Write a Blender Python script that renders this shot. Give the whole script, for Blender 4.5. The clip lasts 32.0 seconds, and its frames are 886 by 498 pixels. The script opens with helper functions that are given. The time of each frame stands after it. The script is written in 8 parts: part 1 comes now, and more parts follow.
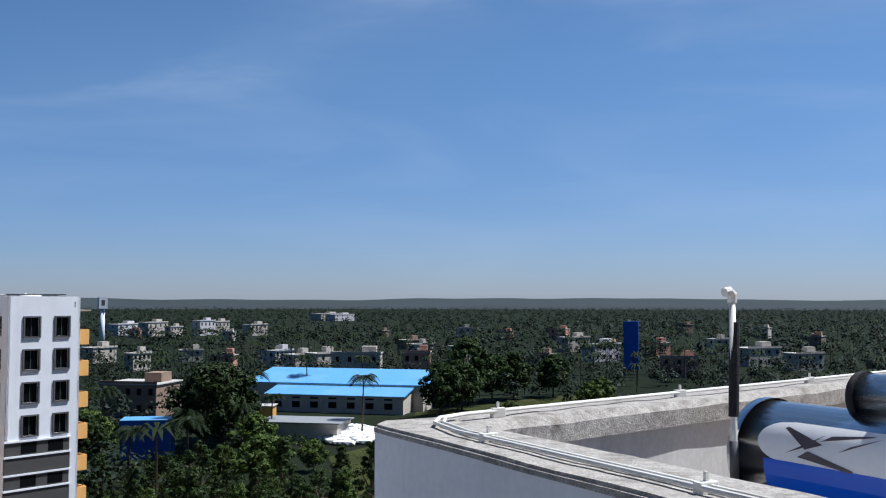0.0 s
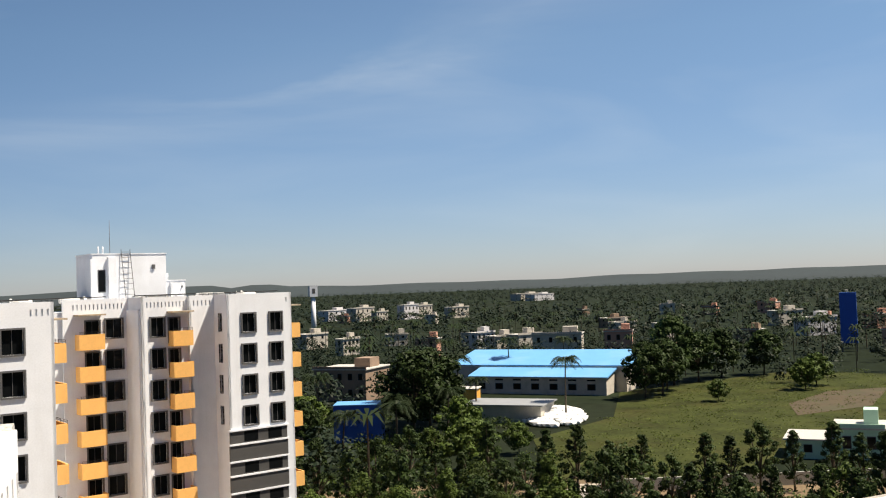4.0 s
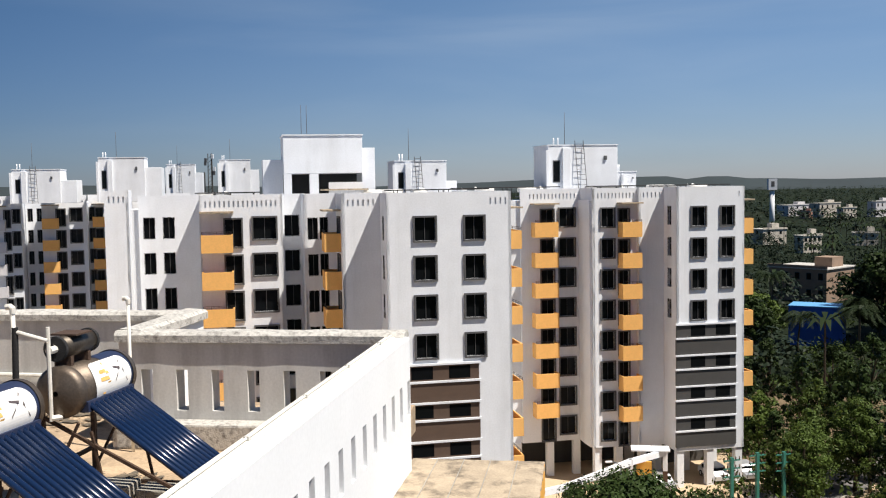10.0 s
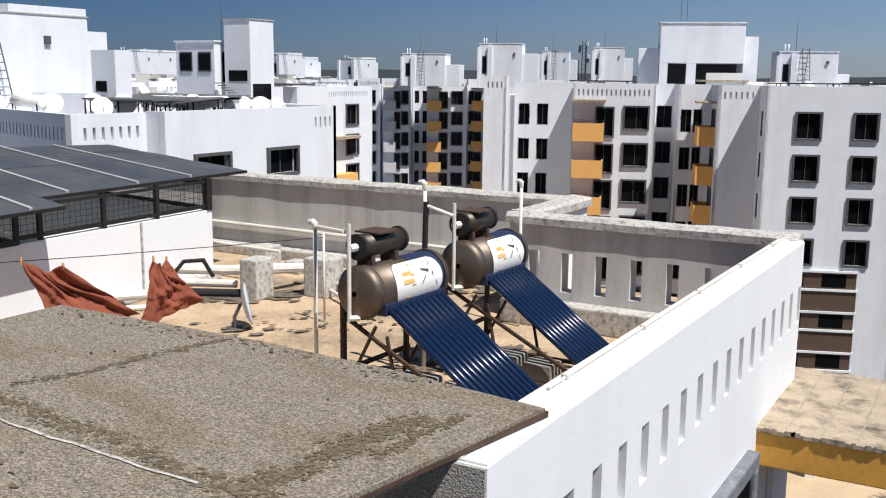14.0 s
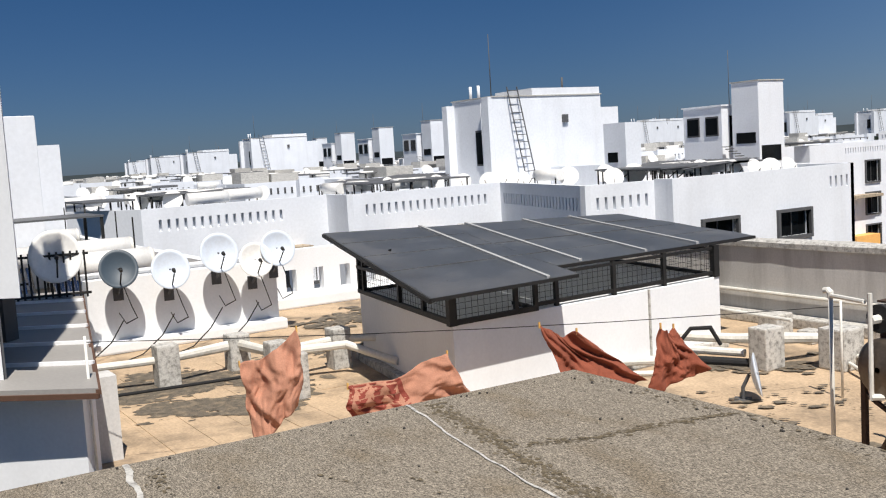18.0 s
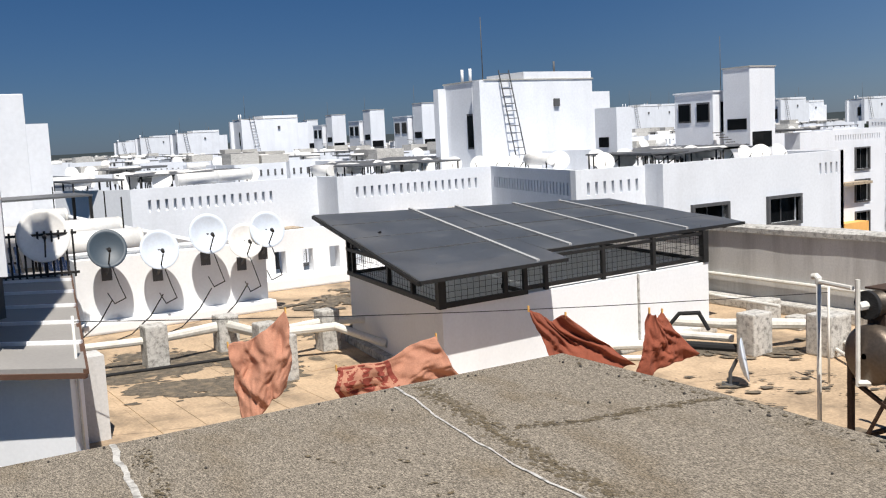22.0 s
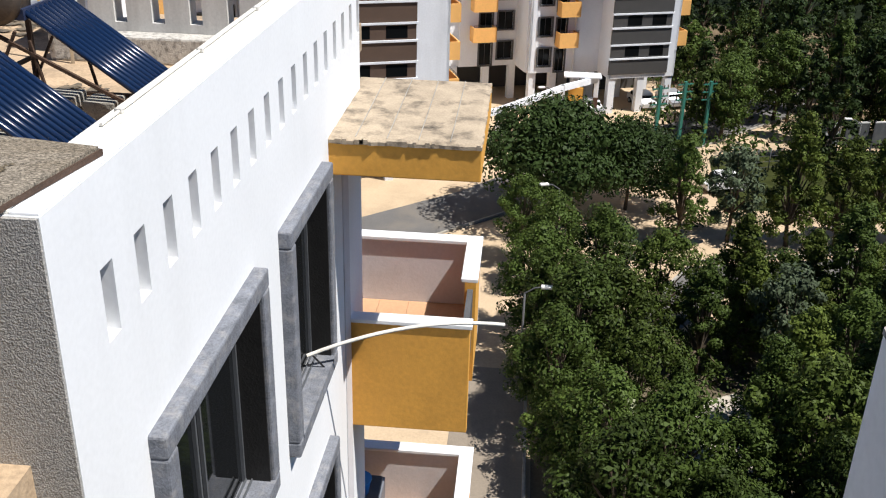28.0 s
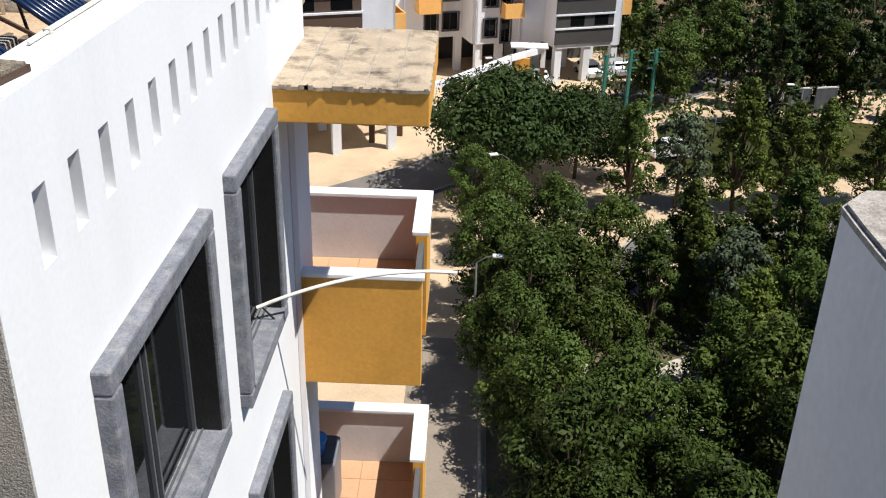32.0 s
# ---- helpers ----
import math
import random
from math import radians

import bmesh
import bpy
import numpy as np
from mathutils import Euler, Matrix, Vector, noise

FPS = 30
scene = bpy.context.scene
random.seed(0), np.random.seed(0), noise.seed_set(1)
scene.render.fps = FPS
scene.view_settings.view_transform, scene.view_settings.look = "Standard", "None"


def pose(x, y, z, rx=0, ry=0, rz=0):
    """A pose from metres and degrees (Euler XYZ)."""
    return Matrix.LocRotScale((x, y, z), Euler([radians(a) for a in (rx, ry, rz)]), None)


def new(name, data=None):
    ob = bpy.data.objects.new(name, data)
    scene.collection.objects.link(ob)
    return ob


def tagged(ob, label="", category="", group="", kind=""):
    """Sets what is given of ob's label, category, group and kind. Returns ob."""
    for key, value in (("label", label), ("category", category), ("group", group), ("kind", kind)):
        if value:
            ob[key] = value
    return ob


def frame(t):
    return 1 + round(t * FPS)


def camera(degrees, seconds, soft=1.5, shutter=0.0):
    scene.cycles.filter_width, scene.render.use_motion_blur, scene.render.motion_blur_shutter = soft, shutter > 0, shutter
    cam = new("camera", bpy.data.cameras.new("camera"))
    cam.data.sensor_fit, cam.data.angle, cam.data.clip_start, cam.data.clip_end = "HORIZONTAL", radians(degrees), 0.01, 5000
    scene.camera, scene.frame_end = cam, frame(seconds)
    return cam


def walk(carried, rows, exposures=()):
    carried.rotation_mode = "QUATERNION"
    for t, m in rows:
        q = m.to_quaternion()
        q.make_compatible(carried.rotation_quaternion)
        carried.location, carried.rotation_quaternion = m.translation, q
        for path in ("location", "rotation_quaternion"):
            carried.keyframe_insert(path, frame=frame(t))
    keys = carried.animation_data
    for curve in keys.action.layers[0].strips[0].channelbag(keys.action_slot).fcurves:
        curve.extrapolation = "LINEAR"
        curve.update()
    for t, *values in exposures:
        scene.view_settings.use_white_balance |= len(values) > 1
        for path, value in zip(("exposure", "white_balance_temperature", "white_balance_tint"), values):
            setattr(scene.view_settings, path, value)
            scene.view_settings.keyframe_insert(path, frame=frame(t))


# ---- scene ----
cam = camera(48.48, 32.0, soft=1.15)
PATH = [
    (0.0, pose(-0.648, -1.176, 28.669, 93.02, -0.06, -29.25)),
    (0.5, pose(-0.541, -1.054, 28.789, 93.38, 0.50, -27.76)),
    (1.0, pose(-0.630, -1.116, 28.896, 92.86, -0.55, -25.41)),
    (1.5, pose(-0.772, -1.279, 28.980, 92.59, -1.39, -22.46)),
    (2.0, pose(-0.755, -1.322, 29.162, 92.18, -1.14, -19.13)),
    (2.5, pose(-0.496, -1.283, 29.386, 90.03, -0.94, -16.36)),
    (3.0, pose(-0.408, -1.369, 29.415, 89.62, 0.95, -16.35)),
    (3.5, pose(-0.426, -1.333, 29.400, 90.60, 1.99, -17.89)),
    (5.5, pose(0.080, -0.551, 29.329, 93.77, 1.81, -15.97)),
    (6.0, pose(0.188, 0.013, 29.452, 92.68, 3.13, -14.35)),
    (6.5, pose(0.185, 0.015, 29.456, 91.77, 3.88, -11.18)),
    (7.0, pose(0.203, 0.023, 29.468, 90.86, 4.14, -8.69)),
    (7.5, pose(0.212, 0.028, 29.481, 90.53, 3.44, -6.17)),
    (8.0, pose(0.221, 0.032, 29.490, 91.26, 2.74, -2.30)),
    (8.5, pose(0.231, 0.033, 29.501, 91.30, 2.66, 1.18)),
    (9.0, pose(0.237, 0.041, 29.511, 91.13, 3.65, 4.34)),
    (9.5, pose(0.237, 0.052, 29.519, 89.26, 2.21, 6.63)),
    (10.0, pose(0.226, 0.059, 29.521, 86.32, 0.92, 8.33)),
    (10.5, pose(0.198, 0.057, 29.510, 83.56, -0.25, 10.31)),
    (11.0, pose(0.160, 0.066, 29.510, 81.77, -0.66, 13.32)),
    (11.5, pose(0.132, 0.064, 29.495, 80.91, -0.60, 16.51)),
    (12.0, pose(0.097, 0.061, 29.490, 79.57, -1.32, 19.16)),
    (12.5, pose(0.054, 0.042, 29.496, 78.98, -1.72, 20.56)),
    (13.0, pose(-0.000, 0.000, 29.500, 78.28, -2.38, 22.38)),
    (13.5, pose(-0.003, -0.025, 29.509, 79.16, -1.60, 25.82)),
    (15.5, pose(0.045, 0.016, 29.557, 81.61, 1.67, 39.63)),
    (16.0, pose(0.035, 0.020, 29.550, 82.72, 2.11, 42.95)),
    (16.5, pose(0.010, 0.029, 29.550, 83.66, 1.77, 46.51)),
    (17.0, pose(0.002, 0.028, 29.550, 84.02, 2.20, 50.63)),
    (17.5, pose(0.000, 0.017, 29.549, 84.27, 2.98, 54.97)),
    (18.0, pose(-0.019, 0.018, 29.546, 84.48, 3.46, 58.18)),
    (18.5, pose(-0.038, 0.026, 29.544, 84.66, 4.05, 62.11)),
    (19.0, pose(-0.040, 0.034, 29.543, 84.98, 4.95, 66.56)),
    (19.5, pose(-0.027, 0.031, 29.545, 86.22, 5.55, 69.51)),
    (20.0, pose(-0.032, 0.034, 29.543, 86.10, 5.77, 69.09)),
    (20.5, pose(-0.038, 0.029, 29.542, 85.58, 4.78, 66.79)),
    (21.0, pose(-0.043, 0.024, 29.541, 85.00, 3.73, 63.07)),
    (21.5, pose(-0.039, 0.022, 29.540, 84.86, 2.97, 60.37)),
    (22.0, pose(-0.027, 0.025, 29.540, 83.48, 2.86, 57.66)),
    (22.5, pose(-0.010, 0.023, 29.537, 82.58, 2.92, 54.92)),
    (23.0, pose(0.004, 0.021, 29.535, 81.67, 3.02, 53.30)),
    (23.5, pose(0.020, 0.016, 29.536, 81.18, 2.20, 51.31)),
    (24.0, pose(0.017, 0.032, 29.526, 80.28, 1.88, 48.52)),
    (24.5, pose(0.032, 0.042, 29.513, 79.17, 3.21, 44.19)),
    (25.0, pose(0.043, 0.050, 29.506, 78.04, 5.16, 37.93)),
    (25.5, pose(0.062, 0.027, 29.520, 75.80, 5.13, 30.30)),
    (26.0, pose(0.071, 0.055, 29.514, 73.82, 3.57, 22.88)),
    (26.5, pose(0.083, 0.068, 29.508, 72.14, 2.17, 15.32)),
    (28.5, pose(0.081, 0.148, 29.445, 62.59, -1.83, 4.07)),
    (29.0, pose(0.096, 0.195, 29.403, 61.45, -1.62, 3.14)),
    (29.5, pose(0.105, 0.195, 29.367, 61.00, -0.41, 2.45)),
    (30.0, pose(0.123, 0.145, 29.342, 61.39, -0.36, 1.77)),
    (30.5, pose(0.146, 0.102, 29.296, 62.79, 0.37, 1.12)),
    (31.0, pose(0.115, 0.077, 29.284, 63.52, -0.54, 0.65)),
    (31.5, pose(0.099, 0.122, 29.233, 63.30, -0.99, 1.15)),
    (32.0, pose(0.092, 0.095, 29.214, 63.29, -1.38, 1.88)),
]
walk(cam, PATH, [(0, 0.40, 5850, 10), (0.8, 0.58, 6700, 10), (2, 0.66, 7000, 10), (4, 0.80, 7550, 10), (7, 0.84, 7600, 10), (9, 0.68, 7100, 10), (11, 0.38, 6650, 10), (16, 0.26, 6400, 10), (19, 0.28, 6650, 10), (21, 0.37, 6600, 10), (23, 0.25, 6450, 10), (24, 0.24, 6320, 10), (28, 0.44, 6400, 10), (32, 0.46, 6450, 10)])

# ---- sky and sun ----
SUN_DIR = Vector((0.47, -0.15, 0.87)).normalized()
world = bpy.data.worlds.new("sky_world")
scene.world = world
world.use_nodes = True
wn = world.node_tree
sky = wn.nodes.new("ShaderNodeTexSky")
sky.sky_type = "NISHITA"
sky.sun_disc = False
sky.sun_elevation = math.asin(SUN_DIR.z)
sky.sun_rotation = math.atan2(SUN_DIR.x, SUN_DIR.y)
sky.altitude = 900
sky.air_density = 1.0
sky.dust_density = 0.4
sky.ozone_density = 3.0


def wnode(kind, **inputs):
    n = wn.nodes.new(kind)
    for k, v in inputs.items():
        n.inputs[k].default_value = v
    return n


# deeper blue away from the sun, thin streaks of high cloud
wtc = wnode("ShaderNodeTexCoord")
dot = wnode("ShaderNodeVectorMath")
dot.operation = "DOT_PRODUCT"
dot.inputs[1].default_value = (0.64, 0.62, 0.1)
wn.links.new(wtc.outputs["Generated"], dot.inputs[0])
toward = wnode("ShaderNodeMapRange")
for k, v in (("From Min", -0.16), ("From Max", 0.88), ("To Min", 0.0), ("To Max", 1.0)):
    toward.inputs[k].default_value = v
toward.interpolation_type = "SMOOTHSTEP"
wn.links.new(dot.outputs["Value"], toward.inputs["Value"])
hue = wnode("ShaderNodeMix")
hue.data_type = "RGBA"
hue.inputs[7].default_value = (1.08, 1.28, 1.42, 1)
wn.links.new(toward.outputs[0], hue.inputs["Factor"])
deep = wnode("ShaderNodeVectorMath")
deep.operation = "MULTIPLY"
wn.links.new(sky.outputs[0], deep.inputs[0])
sxyz = wnode("ShaderNodeSeparateXYZ")
wn.links.new(wtc.outputs["Generated"], sxyz.inputs[0])
rise = wnode("ShaderNodeMapRange")
for k, v in (("From Min", 0.0), ("From Max", 0.24), ("To Min", 0.0), ("To Max", 1.0)):
    rise.inputs[k].default_value = v
wn.links.new(sxyz.outputs["Z"], rise.inputs["Value"])
haze = wnode("ShaderNodeMix")
haze.data_type = "RGBA"
haze.inputs[6].default_value = (0.80, 0.745, 0.93, 1)
haze.inputs[7].default_value = (1.06, 1.05, 1.05, 1)
wn.links.new(rise.outputs[0], haze.inputs["Factor"])
away = wnode("ShaderNodeMix")
away.data_type = "RGBA"
away.inputs[6].default_value = (0.34, 0.50, 0.66, 1)
away.inputs[7].default_value = (0.188, 0.415, 0.65, 1)
wn.links.new(rise.outputs[0], away.inputs["Factor"])
wn.links.new(away.outputs[2], hue.inputs[6])
tint = wnode("ShaderNodeVectorMath")
tint.operation = "MULTIPLY"
wn.links.new(hue.outputs[2], tint.inputs[0])
wn.links.new(haze.outputs[2], tint.inputs[1])
wn.links.new(tint.outputs[0], deep.inputs[1])
cmap = wnode("ShaderNodeMapping")
cmap.inputs["Scale"].default_value = (1.6, 2.6, 9.0)
cmap.inputs["Rotation"].default_value = (0.25, -0.12, 0.5)
wn.links.new(wtc.outputs["Generated"], cmap.inputs["Vector"])
cn = wnode("ShaderNodeTexNoise")
for k, v in (("Scale", 1.3), ("Detail", 5.0), ("Roughness", 0.5), ("Distortion", 0.5)):
    cn.inputs[k].default_value = v
wn.links.new(cmap.outputs[0], cn.inputs["Vector"])
cr = wnode("ShaderNodeMapRange")
for k, v in (("From Min", 0.46), ("From Max", 0.80), ("To Min", 0.0), ("To Max", 0.17)):
    cr.inputs[k].default_value = v
wn.links.new(cn.outputs["Fac"], cr.inputs["Value"])


def wmath(op, a, b=0.0):
    n = wnode("ShaderNodeMath")
    n.operation = op
    for k, v in enumerate((a, b)):
        if isinstance(v, (int, float)):
            n.inputs[k].default_value = v
        else:
            wn.links.new(v, n.inputs[k])
    return n.outputs[0]


def wdot(v):
    n = wnode("ShaderNodeVectorMath")
    n.operation = "DOT_PRODUCT"
    n.inputs[1].default_value = v
    wn.links.new(wtc.outputs["Generated"], n.inputs[0])
    return n.outputs["Value"]


def cirrus(az, el, tilt, wide, high):
    """A soft veil of high cloud round one bearing of the sky."""
    a, e, q = radians(az), radians(el), radians(tilt)
    right = Vector((math.cos(a), -math.sin(a), 0))
    up = Vector((-math.sin(a) * math.sin(e), -math.cos(a) * math.sin(e), math.cos(e)))
    u = wmath("DIVIDE", wdot(right * math.cos(q) + up * math.sin(q)), wide)
    v = wmath("DIVIDE", wdot(up * math.cos(q) - right * math.sin(q)), high)
    r2 = wmath("ADD", wmath("MULTIPLY", u, u), wmath("MULTIPLY", v, v))
    return wmath("MULTIPLY", wmath("EXPONENT", wmath("MULTIPLY", r2, -1.0)), wmath("GREATER_THAN", wdot((math.sin(a), math.cos(a), 0)), 0.0))


veil = wmath("ADD", wmath("MULTIPLY", cirrus(10, 11.9, 7, 0.15, 0.024), 0.52), wmath("MULTIPLY", cirrus(-1, 9.4, 5, 0.12, 0.020), 0.08))
veil = wmath("ADD", veil, wmath("MULTIPLY", cirrus(30, 17.5, 9, 0.30, 0.045), 0.22))
grain = wnode("ShaderNodeMapRange")
for k, v in (("From Min", 0.36), ("From Max", 0.62), ("To Min", 0.05), ("To Max", 1.0)):
    grain.inputs[k].default_value = v
wn.links.new(cn.outputs["Fac"], grain.inputs["Value"])
cf = wnode("ShaderNodeMath")
cf.operation = "MULTIPLY"
wn.links.new(wmath("ADD", cr.outputs[0], wmath("MULTIPLY", veil, grain.outputs[0])), cf.inputs[0])
wn.links.new(toward.outputs[0], cf.inputs[1])
cmix = wnode("ShaderNodeMix")
cmix.data_type = "RGBA"
cmix.inputs[7].default_value = (9.0, 10.2, 11.5, 1)
wn.links.new(cf.outputs[0], cmix.inputs["Factor"])
wn.links.new(deep.outputs[0], cmix.inputs[6])
wn.links.new(cmix.outputs[2], wn.nodes["Background"].inputs[0])
wn.nodes["Background"].inputs[1].default_value = 0.050
sun = new("sun", bpy.data.lights.new("sun", "SUN"))
sun.data.energy = 5.0
sun.data.angle = radians(0.53)
sun.data.color = (1.0, 0.955, 0.89)
sun.matrix_world = SUN_DIR.to_track_quat("Z", "Y").to_matrix().to_4x4()
sun.location = (0, 0, 80)


# ---- materials ----
def mat(name, base, rough=0.8, var=0.12, scale=6.0, fine=60.0, bump=0.15, metal=0.0, stain=None, stain_amount=0.4, stain_scale=1.2, streak=False, random_amount=0.0, spec=0.5, stain_from=0.5):
    m = bpy.data.materials.new(name)
    m.use_nodes = True
    nt = m.node_tree
    b = nt.nodes["Principled BSDF"]
    b.inputs["Roughness"].default_value = rough
    b.inputs["Metallic"].default_value = metal
    b.inputs["Specular IOR Level"].default_value = spec
    co = nt.nodes.new("ShaderNodeTexCoord")
    n1 = nt.nodes.new("ShaderNodeTexNoise")
    n1.inputs["Scale"].default_value = scale
    n1.inputs["Detail"].default_value = 6
    n2 = nt.nodes.new("ShaderNodeTexNoise")
    n2.inputs["Scale"].default_value = fine
    n2.inputs["Detail"].default_value = 4
    for n in (n1, n2):
        nt.links.new(co.outputs["Object"], n.inputs["Vector"])
    add = nt.nodes.new("ShaderNodeMath")
    add.operation = "ADD"
    nt.links.new(n1.outputs["Fac"], add.inputs[0])
    nt.links.new(n2.outputs["Fac"], add.inputs[1])
    rng = nt.nodes.new("ShaderNodeMapRange")
    rng.inputs["From Min"].default_value = 0.7
    rng.inputs["From Max"].default_value = 1.3
    rng.inputs["To Min"].default_value = 1 - var
    rng.inputs["To Max"].default_value = 1 + var
    nt.links.new(add.outputs[0], rng.inputs["Value"])
    mul = nt.nodes.new("ShaderNodeVectorMath")
    mul.operation = "SCALE"
    mul.inputs[0].default_value = base
    nt.links.new(rng.outputs[0], mul.inputs["Scale"])
    col = mul.outputs[0]
    if random_amount:
        oi = nt.nodes.new("ShaderNodeObjectInfo")
        r2 = nt.nodes.new("ShaderNodeMapRange")
        r2.inputs["To Min"].default_value = 1 - random_amount
        r2.inputs["To Max"].default_value = 1 + random_amount
        nt.links.new(oi.outputs["Random"], r2.inputs["Value"])
        m2 = nt.nodes.new("ShaderNodeVectorMath")
        m2.operation = "SCALE"
        nt.links.new(col, m2.inputs[0])
        nt.links.new(r2.outputs[0], m2.inputs["Scale"])
        col = m2.outputs[0]
    if stain:
        n3 = nt.nodes.new("ShaderNodeTexNoise")
        n3.inputs["Scale"].default_value = stain_scale
        n3.inputs["Detail"].default_value = 8
        n3.inputs["Roughness"].default_value = 0.65
        if streak:
            mp = nt.nodes.new("ShaderNodeMapping")
            mp.inputs["Scale"].default_value = (1, 1, 0.12)
            nt.links.new(co.outputs["Object"], mp.inputs["Vector"])
            nt.links.new(mp.outputs[0], n3.inputs["Vector"])
        else:
            nt.links.new(co.outputs["Object"], n3.inputs["Vector"])
        r3 = nt.nodes.new("ShaderNodeMapRange")
        r3.inputs["From Min"].default_value = stain_from
        r3.inputs["From Max"].default_value = stain_from + 0.22
        r3.inputs["To Max"].default_value = stain_amount
        nt.links.new(n3.outputs["Fac"], r3.inputs["Value"])
        mx = nt.nodes.new("ShaderNodeMix")
        mx.data_type = "RGBA"
        nt.links.new(r3.outputs[0], mx.inputs["Factor"])
        nt.links.new(col, mx.inputs[6])
        mx.inputs[7].default_value = (*stain, 1)
        col = mx.outputs[2]
    nt.links.new(col, b.inputs["Base Color"])
    if bump:
        bp = nt.nodes.new("ShaderNodeBump")
        bp.inputs["Strength"].default_value = bump
        bp.inputs["Distance"].default_value = 0.02
        nt.links.new(add.outputs[0], bp.inputs["Height"])
        nt.links.new(bp.outputs[0], b.inputs["Normal"])
    return m


M_WHITE = mat("white_paint", (0.80, 0.81, 0.82), 0.85, 0.04, 1.5, 30, 0.03, stain=(0.45, 0.44, 0.42), stain_amount=0.22, stain_scale=0.6, streak=True)
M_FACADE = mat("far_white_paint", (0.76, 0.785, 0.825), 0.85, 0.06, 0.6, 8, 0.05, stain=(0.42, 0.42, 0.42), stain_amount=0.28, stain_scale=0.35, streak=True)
M_GREYWALL = mat("weathered_render", (0.59, 0.58, 0.56), 0.9, 0.10, 1.6, 40, 0.06, stain=(0.17, 0.16, 0.15), stain_amount=0.5, stain_scale=2.4, streak=True, stain_from=0.46)
M_ORANGE = mat("orange_paint", (0.72, 0.36, 0.06), 0.75, 0.1, 3, 25, 0.09, stain=(0.5, 0.24, 0.05), stain_amount=0.5, stain_scale=1.5)
M_ROOFSLAB = mat("weathered_grit_slab", (0.222, 0.194, 0.156), 0.95, 0.5, 55, 240, 0.12, stain=(0.15, 0.115, 0.07), stain_amount=0.75, stain_scale=1.6)
snt = M_ROOFSLAB.node_tree
smap = snt.nodes.new("ShaderNodeMapping")
smap.inputs["Scale"].default_value = (0.8, 1.7, 1.0)
scoord = next(n for n in snt.nodes if n.type == "TEX_COORD")
souts = [lk.to_socket for lk in snt.links if lk.from_node == scoord]
snt.links.new(scoord.outputs["Object"], smap.inputs["Vector"])
for so in souts:
    snt.links.new(smap.outputs[0], so)
# pale and dark grit of a few millimetres over the whole slab
grit = snt.nodes.new("ShaderNodeTexNoise")
for key, value in (("Scale", 95.0), ("Detail", 4.0), ("Roughness", 0.75)):
    grit.inputs[key].default_value = value
snt.links.new(smap.outputs[0], grit.inputs["Vector"])
gramp = snt.nodes.new("ShaderNodeValToRGB")
gramp.color_ramp.elements[0].position, gramp.color_ramp.elements[0].color = 0.39, (0.28, 0.265, 0.24, 1)
gramp.color_ramp.elements[1].position, gramp.color_ramp.elements[1].color = 0.64, (1.72, 1.70, 1.66, 1)
snt.links.new(grit.outputs["Fac"], gramp.inputs["Fac"])
gmul = snt.nodes.new("ShaderNodeVectorMath")
gmul.operation = "MULTIPLY"
sbsdf = next(n for n in snt.nodes if n.type == "BSDF_PRINCIPLED")
scol = sbsdf.inputs["Base Color"].links[0].from_socket
snt.links.new(scol, gmul.inputs[0])
snt.links.new(gramp.outputs["Color"], gmul.inputs[1])
snt.links.new(gmul.outputs[0], sbsdf.inputs["Base Color"])
M_TERRACE = mat("sandy_terrace_floor", (0.47, 0.345, 0.225), 0.95, 0.24, 2.2, 34, 0.3, stain=(0.085, 0.07, 0.052), stain_amount=1.0, stain_scale=0.85)
# one pattern runs on over all the tiles of the terrace
tnt = M_TERRACE.node_tree
tgeo = tnt.nodes.new("ShaderNodeNewGeometry")
for lk in list(tnt.links):
    if lk.from_node.type == "TEX_COORD":
        tnt.links.new(tgeo.outputs["Position"], lk.to_socket)
M_GLASS = mat("dark_glass", (0.006, 0.007, 0.008), 0.10, 0.0, 1, 1, 0.0, spec=0.15)
M_FRAME = mat("grey_frame", (0.085, 0.086, 0.09), 0.7, 0.15, 4, 40, 0.3)
M_BROWN = mat("brown_band_paint", (0.095, 0.06, 0.042), 0.8, 0.1, 1, 10, 0.1)
# charcoal of the painted bands, also the stand-in colour for deep shade
M_CHAR = mat("charcoal_band_and_shade", (0.06, 0.058, 0.056), 0.8, 0.1, 1, 10, 0.1)


# ---- mesh helpers ----
def part(name, bm, material, parent=None, label="", smooth=False):
    me = bpy.data.meshes.new(name)
    bm.to_mesh(me)
    bm.free()
    me.materials.append(material)
    if smooth:
        for p in me.polygons:
            p.use_smooth = True
    ob = new(name, me)
    if parent is not None:
        ob.parent = parent
        if label:
            ob["label"] = label
    return ob


def thing(name, x=0, y=0, z=0, rz=0, **tags):
    ob = new(name)
    ob.matrix_basis = pose(x, y, z, 0, 0, rz)
    ob.empty_display_size = 0.1
    return tagged(ob, **tags)


def box(bm, x0, x1, y0, y1, z0, z1, bevel=0.0):
    r = bmesh.ops.create_cube(bm, size=1)
    vs = r["verts"]
    bmesh.ops.scale(bm, vec=(abs(x1 - x0), abs(y1 - y0), abs(z1 - z0)), verts=vs)
    bmesh.ops.translate(bm, vec=((x0 + x1) / 2, (y0 + y1) / 2, (z0 + z1) / 2), verts=vs)
    if bevel:
        es = list({e for v in vs for e in v.link_edges})
        bmesh.ops.bevel(bm, geom=es, offset=bevel, segments=2, affect="EDGES", profile=0.6)
    return bm


def boxed(*a, bevel=0.0):
    return box(bmesh.new(), *a, bevel=bevel)


